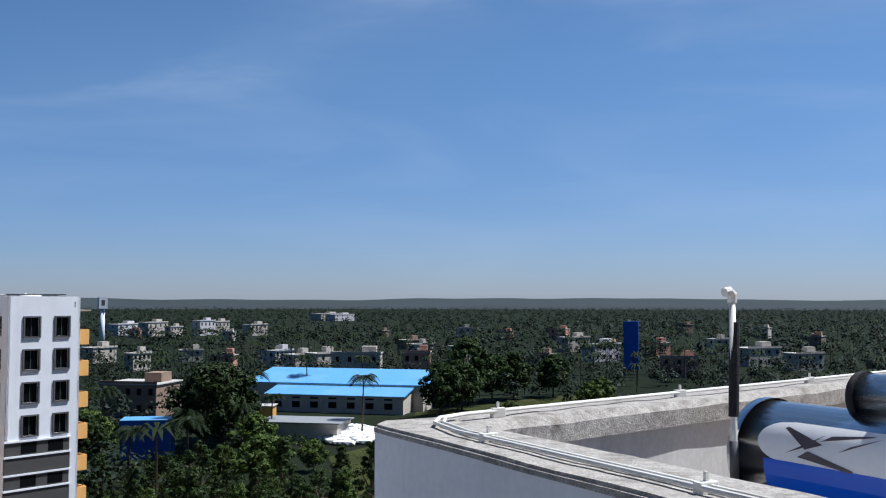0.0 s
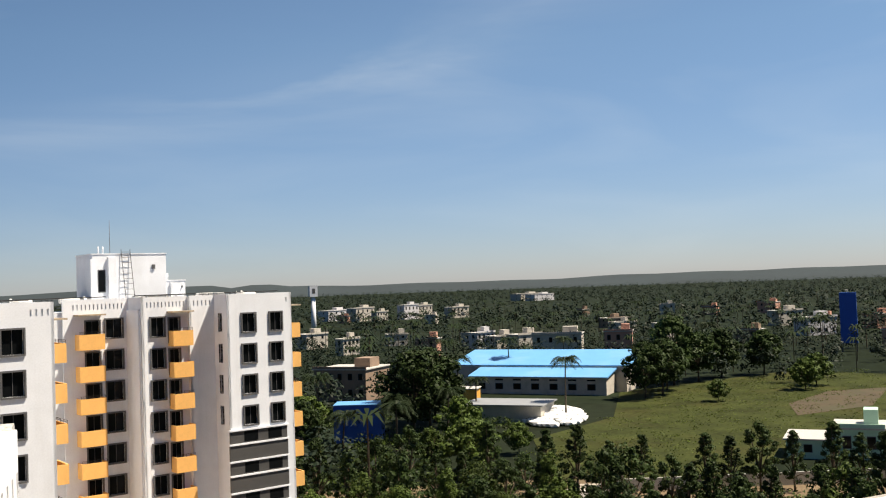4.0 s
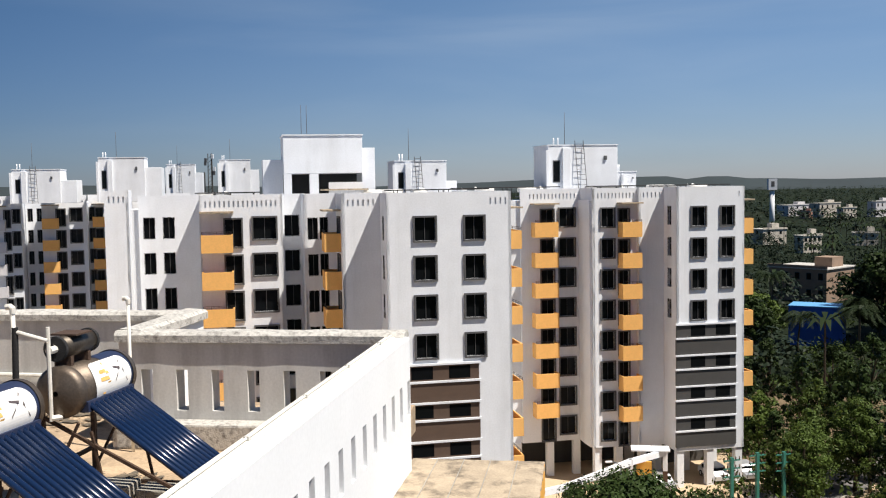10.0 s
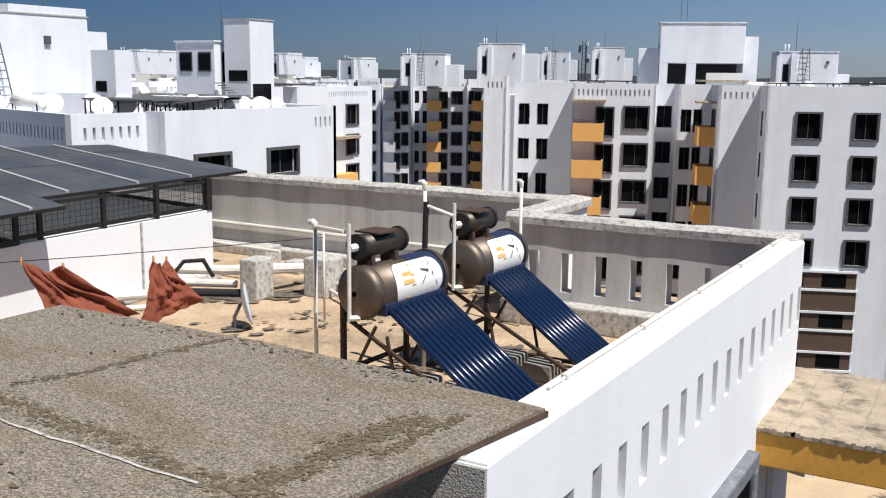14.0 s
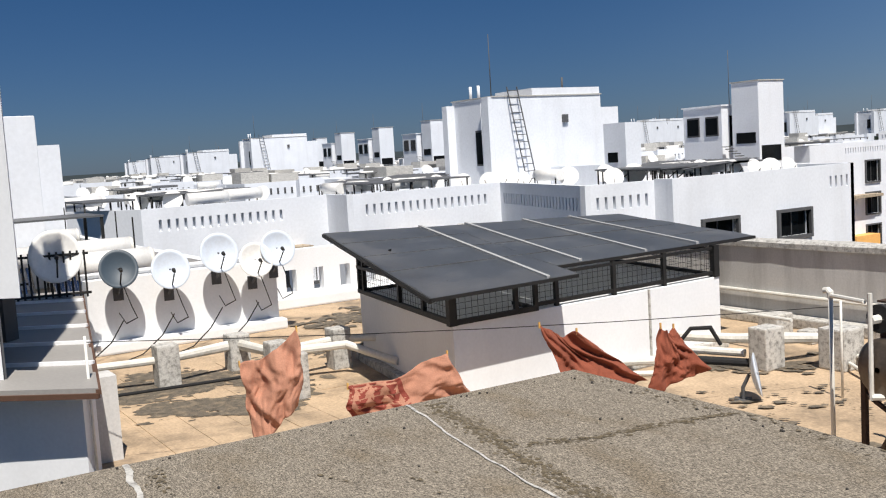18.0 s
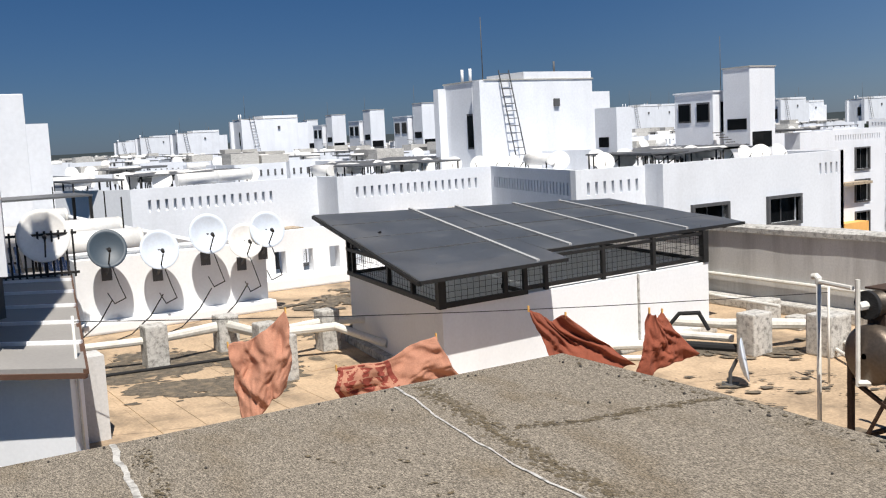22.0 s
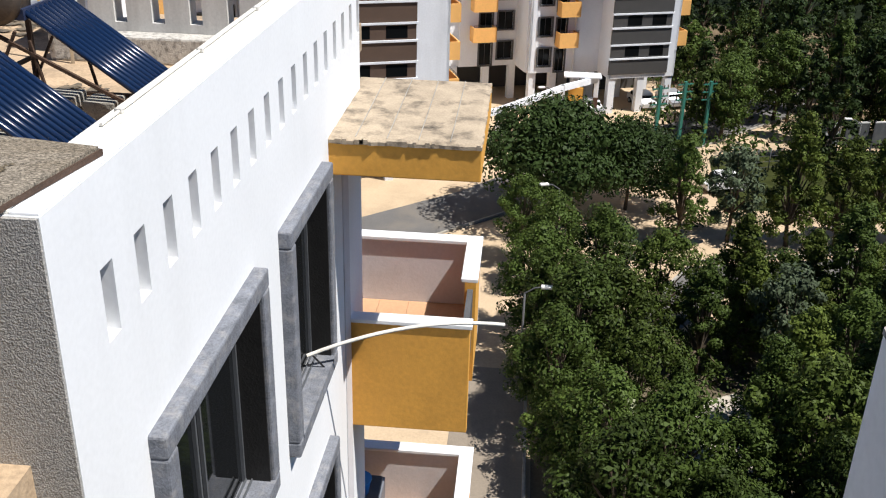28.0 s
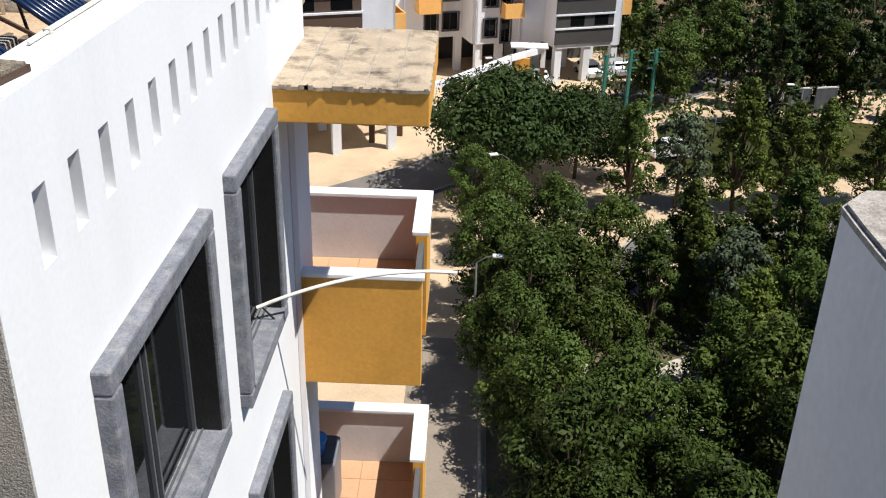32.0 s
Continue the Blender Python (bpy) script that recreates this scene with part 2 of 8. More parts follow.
def quad(bm, *pts):
    return bm.faces.new([bm.verts.new(p) for p in pts])


def cyl(bm, p0, p1, r0, r1=None, seg=12, caps=True):
    """A tapered rod from p0 to p1."""
    r1 = r0 if r1 is None else r1
    p0, p1 = Vector(p0), Vector(p1)
    q = (p1 - p0).to_track_quat("Z", "Y")
    rings = []
    for p, r in ((p0, r0), (p1, r1)):
        rings.append([bm.verts.new(p + q @ Vector((r * math.cos(k * math.tau / seg), r * math.sin(k * math.tau / seg), 0))) for k in range(seg)])
    for k in range(seg):
        f = bm.faces.new((rings[0][k], rings[0][(k + 1) % seg], rings[1][(k + 1) % seg], rings[1][k]))
        f.smooth = True
    if caps:
        bm.faces.new(rings[0][::-1])
        bm.faces.new(rings[1])
    return bm


def rod(*a, **k):
    return cyl(bmesh.new(), *a, **k)


def tube(points, r, seg=8):
    """A bent pipe through the points."""
    bm = bmesh.new()
    pts = [Vector(p) for p in points]
    rings, up = [], None
    for k, p in enumerate(pts):
        d0 = (p - pts[k - 1]).normalized() if k else None
        d1 = (pts[k + 1] - p).normalized() if k + 1 < len(pts) else None
        d = (d0 + d1).normalized() if d0 is not None and d1 is not None else (d0 if d1 is None else d1)
        if up is None:
            up = d.orthogonal().normalized()
            if abs(d.z) < 0.99:
                up = Vector((0, 0, 1)).cross(d).normalized()
        up = (up - d * up.dot(d)).normalized()
        w = d.cross(up)
        grow = 1 / max(0.5, d.dot(d1 if d0 is None else d0))
        off = math.pi / seg if seg == 4 else 0
        rings.append([bm.verts.new(p + (up * math.cos(math.tau * i / seg + off) + w * math.sin(math.tau * i / seg + off)) * r * grow) for i in range(seg)])
    for a, b in zip(rings, rings[1:]):
        for i in range(seg):
            bm.faces.new((a[i], a[(i + 1) % seg], b[(i + 1) % seg], b[i]))
    bm.faces.new(rings[0][::-1])
    bm.faces.new(rings[-1])
    bmesh.ops.recalc_face_normals(bm, faces=bm.faces[:])
    return bm


def wall_mesh(L, z0, z1, holes, depth=0.2, thick=0.22, top=True):
    """An upright wall along +x from 0 to L, its face at y=0 towards -y, with reveals round its holes (u0, u1, v0, v1)."""
    bm = bmesh.new()
    us = sorted({0.0, L, *(h[0] for h in holes), *(h[1] for h in holes)})
    vs = sorted({z0, z1, *(h[2] for h in holes), *(h[3] for h in holes)})
    grid = {}

    def vert(i, j):
        if (i, j) not in grid:
            grid[i, j] = bm.verts.new((us[i], 0, vs[j]))
        return grid[i, j]

    for i in range(len(us) - 1):
        uc = (us[i] + us[i + 1]) / 2
        col = [h for h in holes if h[0] < uc < h[1]]
        for j in range(len(vs) - 1):
            vc = (vs[j] + vs[j + 1]) / 2
            if any(h[2] < vc < h[3] for h in col):
                continue
            bm.faces.new((vert(i, j), vert(i + 1, j), vert(i + 1, j + 1), vert(i, j + 1)))
    for u0, u1, v0, v1 in holes:
        d = depth
        quad(bm, (u0, 0, v0), (u1, 0, v0), (u1, d, v0), (u0, d, v0))
        quad(bm, (u0, 0, v1), (u0, d, v1), (u1, d, v1), (u1, 0, v1))
        quad(bm, (u0, 0, v0), (u0, d, v0), (u0, d, v1), (u0, 0, v1))
        quad(bm, (u1, 0, v0), (u1, 0, v1), (u1, d, v1), (u1, d, v0))
    if top:
        quad(bm, (0, 0, z1), (L, 0, z1), (L, thick, z1), (0, thick, z1))
        quad(bm, (0, 0, z0), (0, 0, z1), (0, thick, z1), (0, thick, z0))
        quad(bm, (L, 0, z0), (L, thick, z0), (L, thick, z1), (L, 0, z1))
        quad(bm, (0, thick, z1 - 1.0), (0, thick, z1), (L, thick, z1), (L, thick, z1 - 1.0))
        bmesh.ops.remove_doubles(bm, verts=bm.verts[:], dist=0.0005)
    return bm


MESHES = {}


def shared(name, key, build, material):
    if key not in MESHES:
        bm = build()
        me = bpy.data.meshes.new(name)
        bm.to_mesh(me)
        bm.free()
        me.materials.append(material)
        MESHES[key] = me
    return MESHES[key]


def put(name, me, parent, m, label=""):
    ob = new(name, me)
    ob.parent = parent
    ob.matrix_basis = m
    if label:
        ob["label"] = label
    return ob


def surround(w, h, t, out):
    """A proud frame round an opening w x h whose lower left corner is the origin."""
    bm = bmesh.new()
    box(bm, -t, w + t, -out, 0.12, -t, 0)
    box(bm, -t, w + t, -out, 0.12, h, h + t)
    box(bm, -t, 0, -out, 0.12, 0, h)
    box(bm, w, w + t, -out, 0.12, 0, h)
    box(bm, w * 0.5 - 0.018, w * 0.5 + 0.018, 0.13, 0.17, 0, h)
    return bm


def pane_mesh(w, h):
    bm = bmesh.new()
    quad(bm, (0, 0, 0), (w, 0, 0), (w, 0, h), (0, 0, h))
    return bm


def balcony_mesh(w, d, h):
    bm = bmesh.new()
    box(bm, 0, w, -d, 0, -0.45, -0.15)
    box(bm, 0, w, -d, -d + 0.12, -0.15, h)
    box(bm, 0, 0.12, -d + 0.12, 0, -0.15, h)
    box(bm, w - 0.12, w, -d + 0.12, 0, -0.15, h)
    return bm


def rail_mesh(w, d, h):
    bm = bmesh.new()
    for z in (0.12, 0.24):
        box(bm, 0.02, w - 0.02, -d + 0.03, -d + 0.06, h + z, h + z + 0.025)
    for k in range(5):
        x = 0.05 + k * (w - 0.13) / 4
        box(bm, x, x + 0.025, -d + 0.03, -d + 0.06, h, h + 0.24)
    return bm


def facade(parent, p0, p1, z0, z1, wins=(), doors=(), slots=(), material=None, floors=8, top_gap=1.85, win_h=1.75, balc=None, framed=True, rails=True):
    """A wall of a block with a column of windows at each of wins (u0, u1), balconies with doors at doors (u0, u1, width0, width1) and vents near the top over slots (u0, u1)."""
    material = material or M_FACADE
    balc = balc or M_ORANGEFAR
    v = Vector((p1[0] - p0[0], p1[1] - p0[1]))
    L = v.length
    base = Matrix.LocRotScale((p0[0], p0[1], 0), Euler((0, 0, math.atan2(v.y, v.x))), None)
    holes = []
    for k in range(floors):
        zt = z1 - top_gap - 3.0 * k
        for u0, u1 in wins:
            if zt - win_h > z0:
                holes.append((u0, u1, zt - win_h, zt))
        for u0, u1, b0, b1 in doors:
            if zt - 2.3 > z0:
                holes.append((u0, u1, zt - 2.35, zt - 0.1))
    n_open = len(holes)
    for s0, s1 in slots:
        n = max(1, int((s1 - s0) / 0.36))
        for k in range(n):
            u = s0 + (k + 0.3) * (s1 - s0) / n
            holes.append((u, u + 0.13, z1 - 1.0, z1 - 0.5))
    w = part("wall", wall_mesh(L, z0, z1, holes, depth=0.25), material, parent)
    w.matrix_basis = base
    for u0, u1, v0, v1 in holes[:n_open]:
        ww, hh = round(u1 - u0, 2), round(v1 - v0, 2)
        f = put("window", shared("window_frame", ("f", ww, hh, framed), lambda: surround(ww, hh, 0.13 if framed else 0.05, 0.14 if framed else 0.0), M_FRAME), parent, base @ Matrix.Translation((u0, 0, v0)))
        put("pane", shared("pane", ("p", ww, hh), lambda: pane_mesh(ww, hh), M_GLASS), f, Matrix.Translation((0, 0.2, 0)))
    for u0, u1, b0, b1 in doors:
        for k in range(floors):
            zt = z1 - top_gap - 3.0 * k
            if zt - 2.6 <= z0:
                continue
            m = base @ Matrix.Translation((b0, 0, zt - 2.3))
            bw = round(b1 - b0, 2)
            ob = put("balcony", shared("balcony", ("b", bw, balc.name), lambda: balcony_mesh(bw, 1.3, 1.0), balc), parent, m)
            if rails and k % 2 == 0:
                put("railing", shared("railing", ("r", bw), lambda: rail_mesh(bw, 1.3, 1.0), M_IRON), ob, Matrix())
        put("canopy", shared("canopy", ("c", round(b1 - b0, 2)), lambda: boxed(-0.1, round(b1 - b0, 2) + 0.1, -1.4, 0, 0, 0.14), M_CANOPY), parent, base @ Matrix.Translation((b0, 0, z1 - top_gap + 0.45)))
    return w


def bands(parent, p0, p1, z1, z0, material):
    """Storeys of dark bands with thin white ledges and strip windows."""
    v = Vector((p1[0] - p0[0], p1[1] - p0[1]))
    L = v.length
    base = Matrix.LocRotScale((p0[0], p0[1], 0), Euler((0, 0, math.atan2(v.y, v.x))), None)
    z = z1
    while z - 2.9 > z0:
        put("ledge", shared("ledge", ("l", round(L, 2)), lambda: boxed(-0.12, L + 0.12, -0.2, 0.1, -0.16, 0), M_FACADE), parent, base @ Matrix.Translation((0, 0, z)))
        put("strip_panel", shared("strip_panel", ("s", round(L, 2), material.name), lambda: boxed(0, L, -0.06, 0.1, -1.2, 0), material), parent, base @ Matrix.Translation((0, 0, z - 0.16)))
        for f in (0.24, 0.66):
            put("strip_window", shared("strip_window", ("w", round(L, 2)), lambda: boxed(0, L * 0.24, -0.075, 0, -0.95, 0), M_GLASS), parent, base @ Matrix.Translation((L * f, 0, z - 0.28)))
        put("ledge", MESHES["l", round(L, 2)], parent, base @ Matrix.Translation((0, 0, z - 1.36)))
        put("band_panel", shared("band_panel", ("d", round(L, 2), material.name), lambda: boxed(-0.05, L + 0.05, -0.1, 0.1, -1.48, 0), material), parent, base @ Matrix.Translation((0, 0, z - 1.52)))
        z -= 3.0
    return z


# ---- more materials ----
M_IRON = mat("black_iron", (0.02, 0.019, 0.018), 0.6, 0.2, 8, 60, 0.2, metal=0.3)
# paler copy of orange_paint, sunlight put into the far balconies' colour
M_ORANGEFAR = mat("sunlit_orange_paint", (0.80, 0.43, 0.13), 0.8, 0.08, 1.5, 12, 0.1)
M_CANOPY = mat("aged_canopy", (0.40, 0.325, 0.235), 0.95, 0.2, 5, 60, 0.2, stain=(0.055, 0.045, 0.035), stain_amount=1.0, stain_scale=4.2)
M_PIPE = mat("white_plastic_pipe", (0.72, 0.70, 0.64), 0.5, 0.08, 5, 40, 0.05, stain=(0.4, 0.36, 0.28), stain_amount=0.5, stain_scale=4)
M_BLACKFOAM = mat("black_foam", (0.015, 0.015, 0.016), 0.9, 0.2, 10, 80, 0.4)
M_STEEL = mat("dull_steel", (0.155, 0.125, 0.10), 0.5, 0.2, 4, 50, 0.08, metal=0.75, stain=(0.075, 0.05, 0.035), stain_amount=0.8, stain_scale=2.0)
M_BRIGHTSTEEL = mat("bright_steel", (0.66, 0.66, 0.66), 0.2, 0.05, 2, 40, 0.03, metal=1.0)
M_RUST = mat("rusty_iron", (0.075, 0.045, 0.03), 0.8, 0.3, 6, 60, 0.3, metal=0.2)
M_TUBE = mat("blue_glass_tube", (0.006, 0.018, 0.055), 0.2, 0.1, 2, 20, 0.0, spec=0.45)
M_BLUEBAND = mat("blue_print", (0.01, 0.10, 0.62), 0.3, 0.03, 2, 20, 0.0)
M_NAVY = mat("navy_cover", (0.02, 0.03, 0.07), 0.45, 0.1, 4, 30, 0.05)
M_STICKER = mat("white_sticker", (0.82, 0.82, 0.80), 0.4, 0.03, 2, 30, 0.02)
M_STICKERINK = mat("dark_ink", (0.10, 0.08, 0.08), 0.5, 0.1, 6, 30, 0.0)
M_STICKERORANGE = mat("faded_orange_ink", (0.72, 0.42, 0.12), 0.5, 0.15, 6, 30, 0.0)
M_CONCRETE = mat("rough_concrete", (0.36, 0.34, 0.30), 0.95, 0.18, 5, 60, 0.5, stain=(0.12, 0.11, 0.09), stain_amount=0.6, stain_scale=3)
M_CAP = mat("weathered_wall_cap", (0.52, 0.505, 0.47), 0.95, 0.15, 6, 60, 0.3, stain=(0.10, 0.09, 0.08), stain_amount=0.75, stain_scale=19.0, stain_from=0.46)
M_SHEETROOF = mat("grey_polycarbonate", (0.105, 0.108, 0.112), 0.55, 0.2, 1.5, 30, 0.03, stain=(0.2, 0.19, 0.18), stain_amount=0.45, stain_scale=1.5)


def translucent(m, amount, colour):
    """Lets part of the light through a thin sheet."""
    nt = m.node_tree
    t = nt.nodes.new("ShaderNodeBsdfTranslucent")
    t.inputs["Color"].default_value = (*colour, 1)
    mx = nt.nodes.new("ShaderNodeMixShader")
    mx.inputs[0].default_value = amount
    nt.links.new(nt.nodes["Principled BSDF"].outputs[0], mx.inputs[1])
    nt.links.new(t.outputs[0], mx.inputs[2])
    nt.links.new(mx.outputs[0], nt.nodes["Material Output"].inputs["Surface"])
    return m


M_POLY = translucent(mat("grey_polycarbonate_sheet", (0.118, 0.130, 0.150), 0.36, 0.3, 1.5, 30, 0.03, stain=(0.22, 0.21, 0.20), stain_amount=0.45, stain_scale=1.5), 0.42, (0.62, 0.62, 0.60))
M_ALU = mat("aluminium_strip", (0.42, 0.42, 0.41), 0.5, 0.08, 3, 30, 0.05, metal=0.0)
M_CLOTH = mat("terracotta_cloth", (0.41, 0.195, 0.125), 0.95, 0.16, 9, 90, 0.3, stain=(0.30, 0.13, 0.085), stain_amount=0.6, stain_scale=7)
M_CLOTHDARK = mat("rust_red_cloth", (0.23, 0.062, 0.033), 0.95, 0.15, 6, 90, 0.3)
M_CLOTHPAT = mat("printed_border_cloth", (0.22, 0.045, 0.03), 0.95, 0.1, 6, 90, 0.3)
M_DISH = mat("dish_paint", (0.60, 0.66, 0.74), 0.45, 0.06, 3, 30, 0.03, stain=(0.45, 0.43, 0.4), stain_amount=0.3, stain_scale=4)
M_DISHGREY = mat("dark_grey_dish", (0.045, 0.065, 0.085), 0.5, 0.06, 3, 30, 0.03)
M_DISHWHITE = mat("white_dish", (0.76, 0.75, 0.72), 0.45, 0.06, 3, 30, 0.03, stain=(0.5, 0.45, 0.35), stain_amount=0.3, stain_scale=4)
M_ASPHALT = mat("asphalt", (0.13, 0.125, 0.12), 0.9, 0.12, 0.5, 12, 0.2, stain=(0.24, 0.2, 0.15), stain_amount=0.5, stain_scale=0.2)
M_SAND = mat("sandy_yard", (0.50, 0.38, 0.25), 0.95, 0.12, 0.4, 8, 0.2, stain=(0.28, 0.21, 0.14), stain_amount=0.5, stain_scale=0.15)
M_GRASS = mat("rough_grass", (0.036, 0.043, 0.012), 0.95, 0.5, 0.12, 1.2, 0.4, stain=(0.062, 0.052, 0.018), stain_amount=0.6, stain_scale=0.04, spec=0.08)
M_REDSOIL = mat("red_soil", (0.060, 0.042, 0.018), 0.95, 0.25, 0.2, 2, 0.3, stain=(0.04, 0.046, 0.014), stain_amount=0.9, stain_scale=0.08)
M_BARK = mat("bark", (0.10, 0.075, 0.05), 0.95, 0.3, 4, 30, 0.6)
M_BLUESHEET = mat("blue_sheet_roof", (0.12, 0.35, 0.64), 0.5, 0.06, 0.3, 4, 0.05, stain=(0.3, 0.5, 0.7), stain_amount=0.3, stain_scale=0.1)
M_BLUETARP = mat("deep_blue_sheet", (0.01, 0.10, 0.46), 0.55, 0.1, 0.5, 5, 0.1)
M_HOUSE = mat("plain_house_wall", (0.50, 0.46, 0.40), 0.9, 0.12, 0.5, 5, 0.1, stain=(0.25, 0.22, 0.18), stain_amount=0.5, stain_scale=0.4)
M_PINK = mat("pink_house_wall", (0.50, 0.26, 0.19), 0.9, 0.12, 0.5, 5, 0.1)
M_MINT = mat("mint_house_wall", (0.40, 0.62, 0.48), 0.9, 0.08, 0.5, 5, 0.1)
M_TILE = mat("terracotta_floor_tile", (0.52, 0.31, 0.18), 0.6, 0.08, 3, 30, 0.05)
M_PINKWALL = mat("pale_plaster", (0.60, 0.585, 0.60), 0.9, 0.06, 2, 30, 0.1, stain=(0.4, 0.34, 0.3), stain_amount=0.3, stain_scale=1.5)
M_GREENPOLE = mat("green_pole", (0.03, 0.16, 0.12), 0.6, 0.1, 3, 20, 0.1)
M_BROWNPOST = mat("brown_post", (0.10, 0.05, 0.03), 0.8, 0.1, 3, 20, 0.1)
M_CAR = mat("silver_car", (0.45, 0.46, 0.48), 0.3, 0.03, 2, 10, 0.0, metal=0.4)
M_WHITEBAG = mat("white_sacks", (0.80, 0.80, 0.78), 0.8, 0.08, 0.6, 4, 0.3)


def leaf_mat(name, base, var=0.35):
    m = bpy.data.materials.new(name)
    m.use_nodes = True
    nt = m.node_tree
    b = nt.nodes["Principled BSDF"]
    b.inputs["Roughness"].default_value = 0.55
    b.inputs["Specular IOR Level"].default_value = 0.1
    g = nt.nodes.new("ShaderNodeNewGeometry")
    oi = nt.nodes.new("ShaderNodeObjectInfo")
    add = nt.nodes.new("ShaderNodeMath")
    nt.links.new(g.outputs["Random Per Island"], add.inputs[0])
    nt.links.new(oi.outputs["Random"], add.inputs[1])
    r = nt.nodes.new("ShaderNodeMapRange")
    r.inputs["From Max"].default_value = 2.0
    r.inputs["To Min"].default_value = 1 - var
    r.inputs["To Max"].default_value = 1 + var
    nt.links.new(add.outputs[0], r.inputs["Value"])
    sc = nt.nodes.new("ShaderNodeVectorMath")
    sc.operation = "SCALE"
    sc.inputs[0].default_value = base
    nt.links.new(r.outputs[0], sc.inputs["Scale"])
    nt.links.new(sc.outputs[0], b.inputs["Base Color"])
    tr = nt.nodes.new("ShaderNodeBsdfTranslucent")
    nt.links.new(sc.outputs[0], tr.inputs["Color"])
    mix = nt.nodes.new("ShaderNodeMixShader")
    mix.inputs[0].default_value = 0.04
    nt.links.new(b.outputs[0], mix.inputs[1])
    nt.links.new(tr.outputs[0], mix.inputs[2])
    nt.links.new(mix.outputs[0], nt.nodes["Material Output"].inputs["Surface"])
    return m


M_LEAF = leaf_mat("leaf_green", (0.050, 0.076, 0.016), 0.7)
M_LEAFDARK = leaf_mat("leaf_dark_green", (0.027, 0.045, 0.012), 0.6)
M_LEAFLIGHT = leaf_mat("leaf_fresh_green", (0.060, 0.086, 0.017), 0.65)
M_LEAFBRIGHT = leaf_mat("leaf_bright_green", (0.078, 0.105, 0.020), 0.6)
M_LEAFGREY = leaf_mat("leaf_grey_green", (0.08, 0.105, 0.06))
M_LEAFPALE = leaf_mat("variegated_leaf", (0.26, 0.28, 0.17), 0.6)
M_FOREST = leaf_mat("forest_leaf", (0.0135, 0.0215, 0.0125), 0.5)
M_PALM = leaf_mat("palm_leaf", (0.021, 0.033, 0.013))

# ---- the home block: roof terrace, facade, wings ----
EYE = 29.5
TF, PT = EYE - 2.45, EYE - 1.35


def pierced(L, z0, z1, holes, thick):
    """A wall along +x from 0 to L, y from 0 to thick, with holes that go through it."""
    bm = wall_mesh(L, z0, z1, holes, depth=thick, top=False)
    n = list(bm.faces)
    for f in n:
        if all(abs(v.co.y) < 1e-6 for v in f.verts):
            quad(bm, *[(v.co.x, thick, v.co.z) for v in reversed(list(f.verts))])
    quad(bm, (0, 0, z1), (L, 0, z1), (L, thick, z1), (0, thick, z1))
    quad(bm, (0, thick, z0), (0, 0, z0), (0, 0, z1), (0, thick, z1))
    quad(bm, (L, 0, z0), (L, thick, z0), (L, thick, z1), (L, 0, z1))
    bmesh.ops.remove_doubles(bm, verts=bm.verts[:], dist=0.0005)
    return bm


def along(p0, p1):
    v = Vector(p1) - Vector(p0)
    return Matrix.LocRotScale((p0[0], p0[1], 0), Euler((0, 0, math.atan2(v.y, v.x))), None)


def structure(name, bm, material, m=None, label=""):
    ob = tagged(part(name, bm, material), label, kind="structure")
    if m is not None:
        ob.matrix_basis = m
    return ob


FX = -1.5
EAST = ((-1.53, 3.05), (-1.435, 9.07))
M_PARAPETTOP = mat("painted_parapet_top", (0.74, 0.72, 0.66), 0.9, 0.08, 3, 40, 0.25, stain=(0.42, 0.36, 0.26), stain_amount=0.5, stain_scale=2.2)
slot_holes = [(0.38 + 0.344 * k, 0.50 + 0.344 * k, EYE - 2.12, EYE - 1.79) for k in range(17)]
win_holes = []
for k in range(4):
    zb = EYE - 4.30 - 2.65 * k
    win_holes += [(0.74, 2.25, zb, zb + 1.42), (3.07, 4.20, zb - 0.20, zb + 1.40)]
structure("wall_east", pierced(6.02, 1.0, EYE - 1.40, slot_holes + win_holes, 0.22), M_WHITE, along(*EAST), "white rendered parapet and wall with narrow slots")


def coping(L, w, h, seed):
    """A wall cap along +x with an uneven weathered top."""
    rnd = random.Random(seed)
    bm = bmesh.new()
    n = max(2, int(L / 0.25))
    rows = []
    for k in range(n + 1):
        u = L * k / n
        j = lambda a: rnd.uniform(-a, a)
        rows.append([bm.verts.new(p) for p in ((u, -0.02 + j(0.004), 0), (u, -0.02 + j(0.004), h * 0.7 + j(0.006)), (u, 0.02 + j(0.006), h + j(0.008)), (u, w - 0.02 + j(0.006), h + j(0.008)), (u, w + 0.02, h * 0.7 + j(0.006)), (u, w + 0.02, 0))])
    for a, b in zip(rows, rows[1:]):
        for k in range(5):
            bm.faces.new((a[k], b[k], b[k + 1], a[k + 1]))
    for r in (rows[0], rows[-1][::-1]):
        bm.faces.new(r)
    bmesh.ops.recalc_face_normals(bm, faces=bm.faces[:])
    return bm


def cap_on(p0, p1, z, w=0.24, h=0.1, seed=0, material=M_CAP):
    m = along(p0, p1)
    m.translation.z = z
    return structure("trim", coping((Vector(p1) - Vector(p0)).length, w, h, seed), material, m, "weathered wall cap with dark lichen stains")


top_m = along(*EAST)
top_m.translation.z = EYE - 1.40
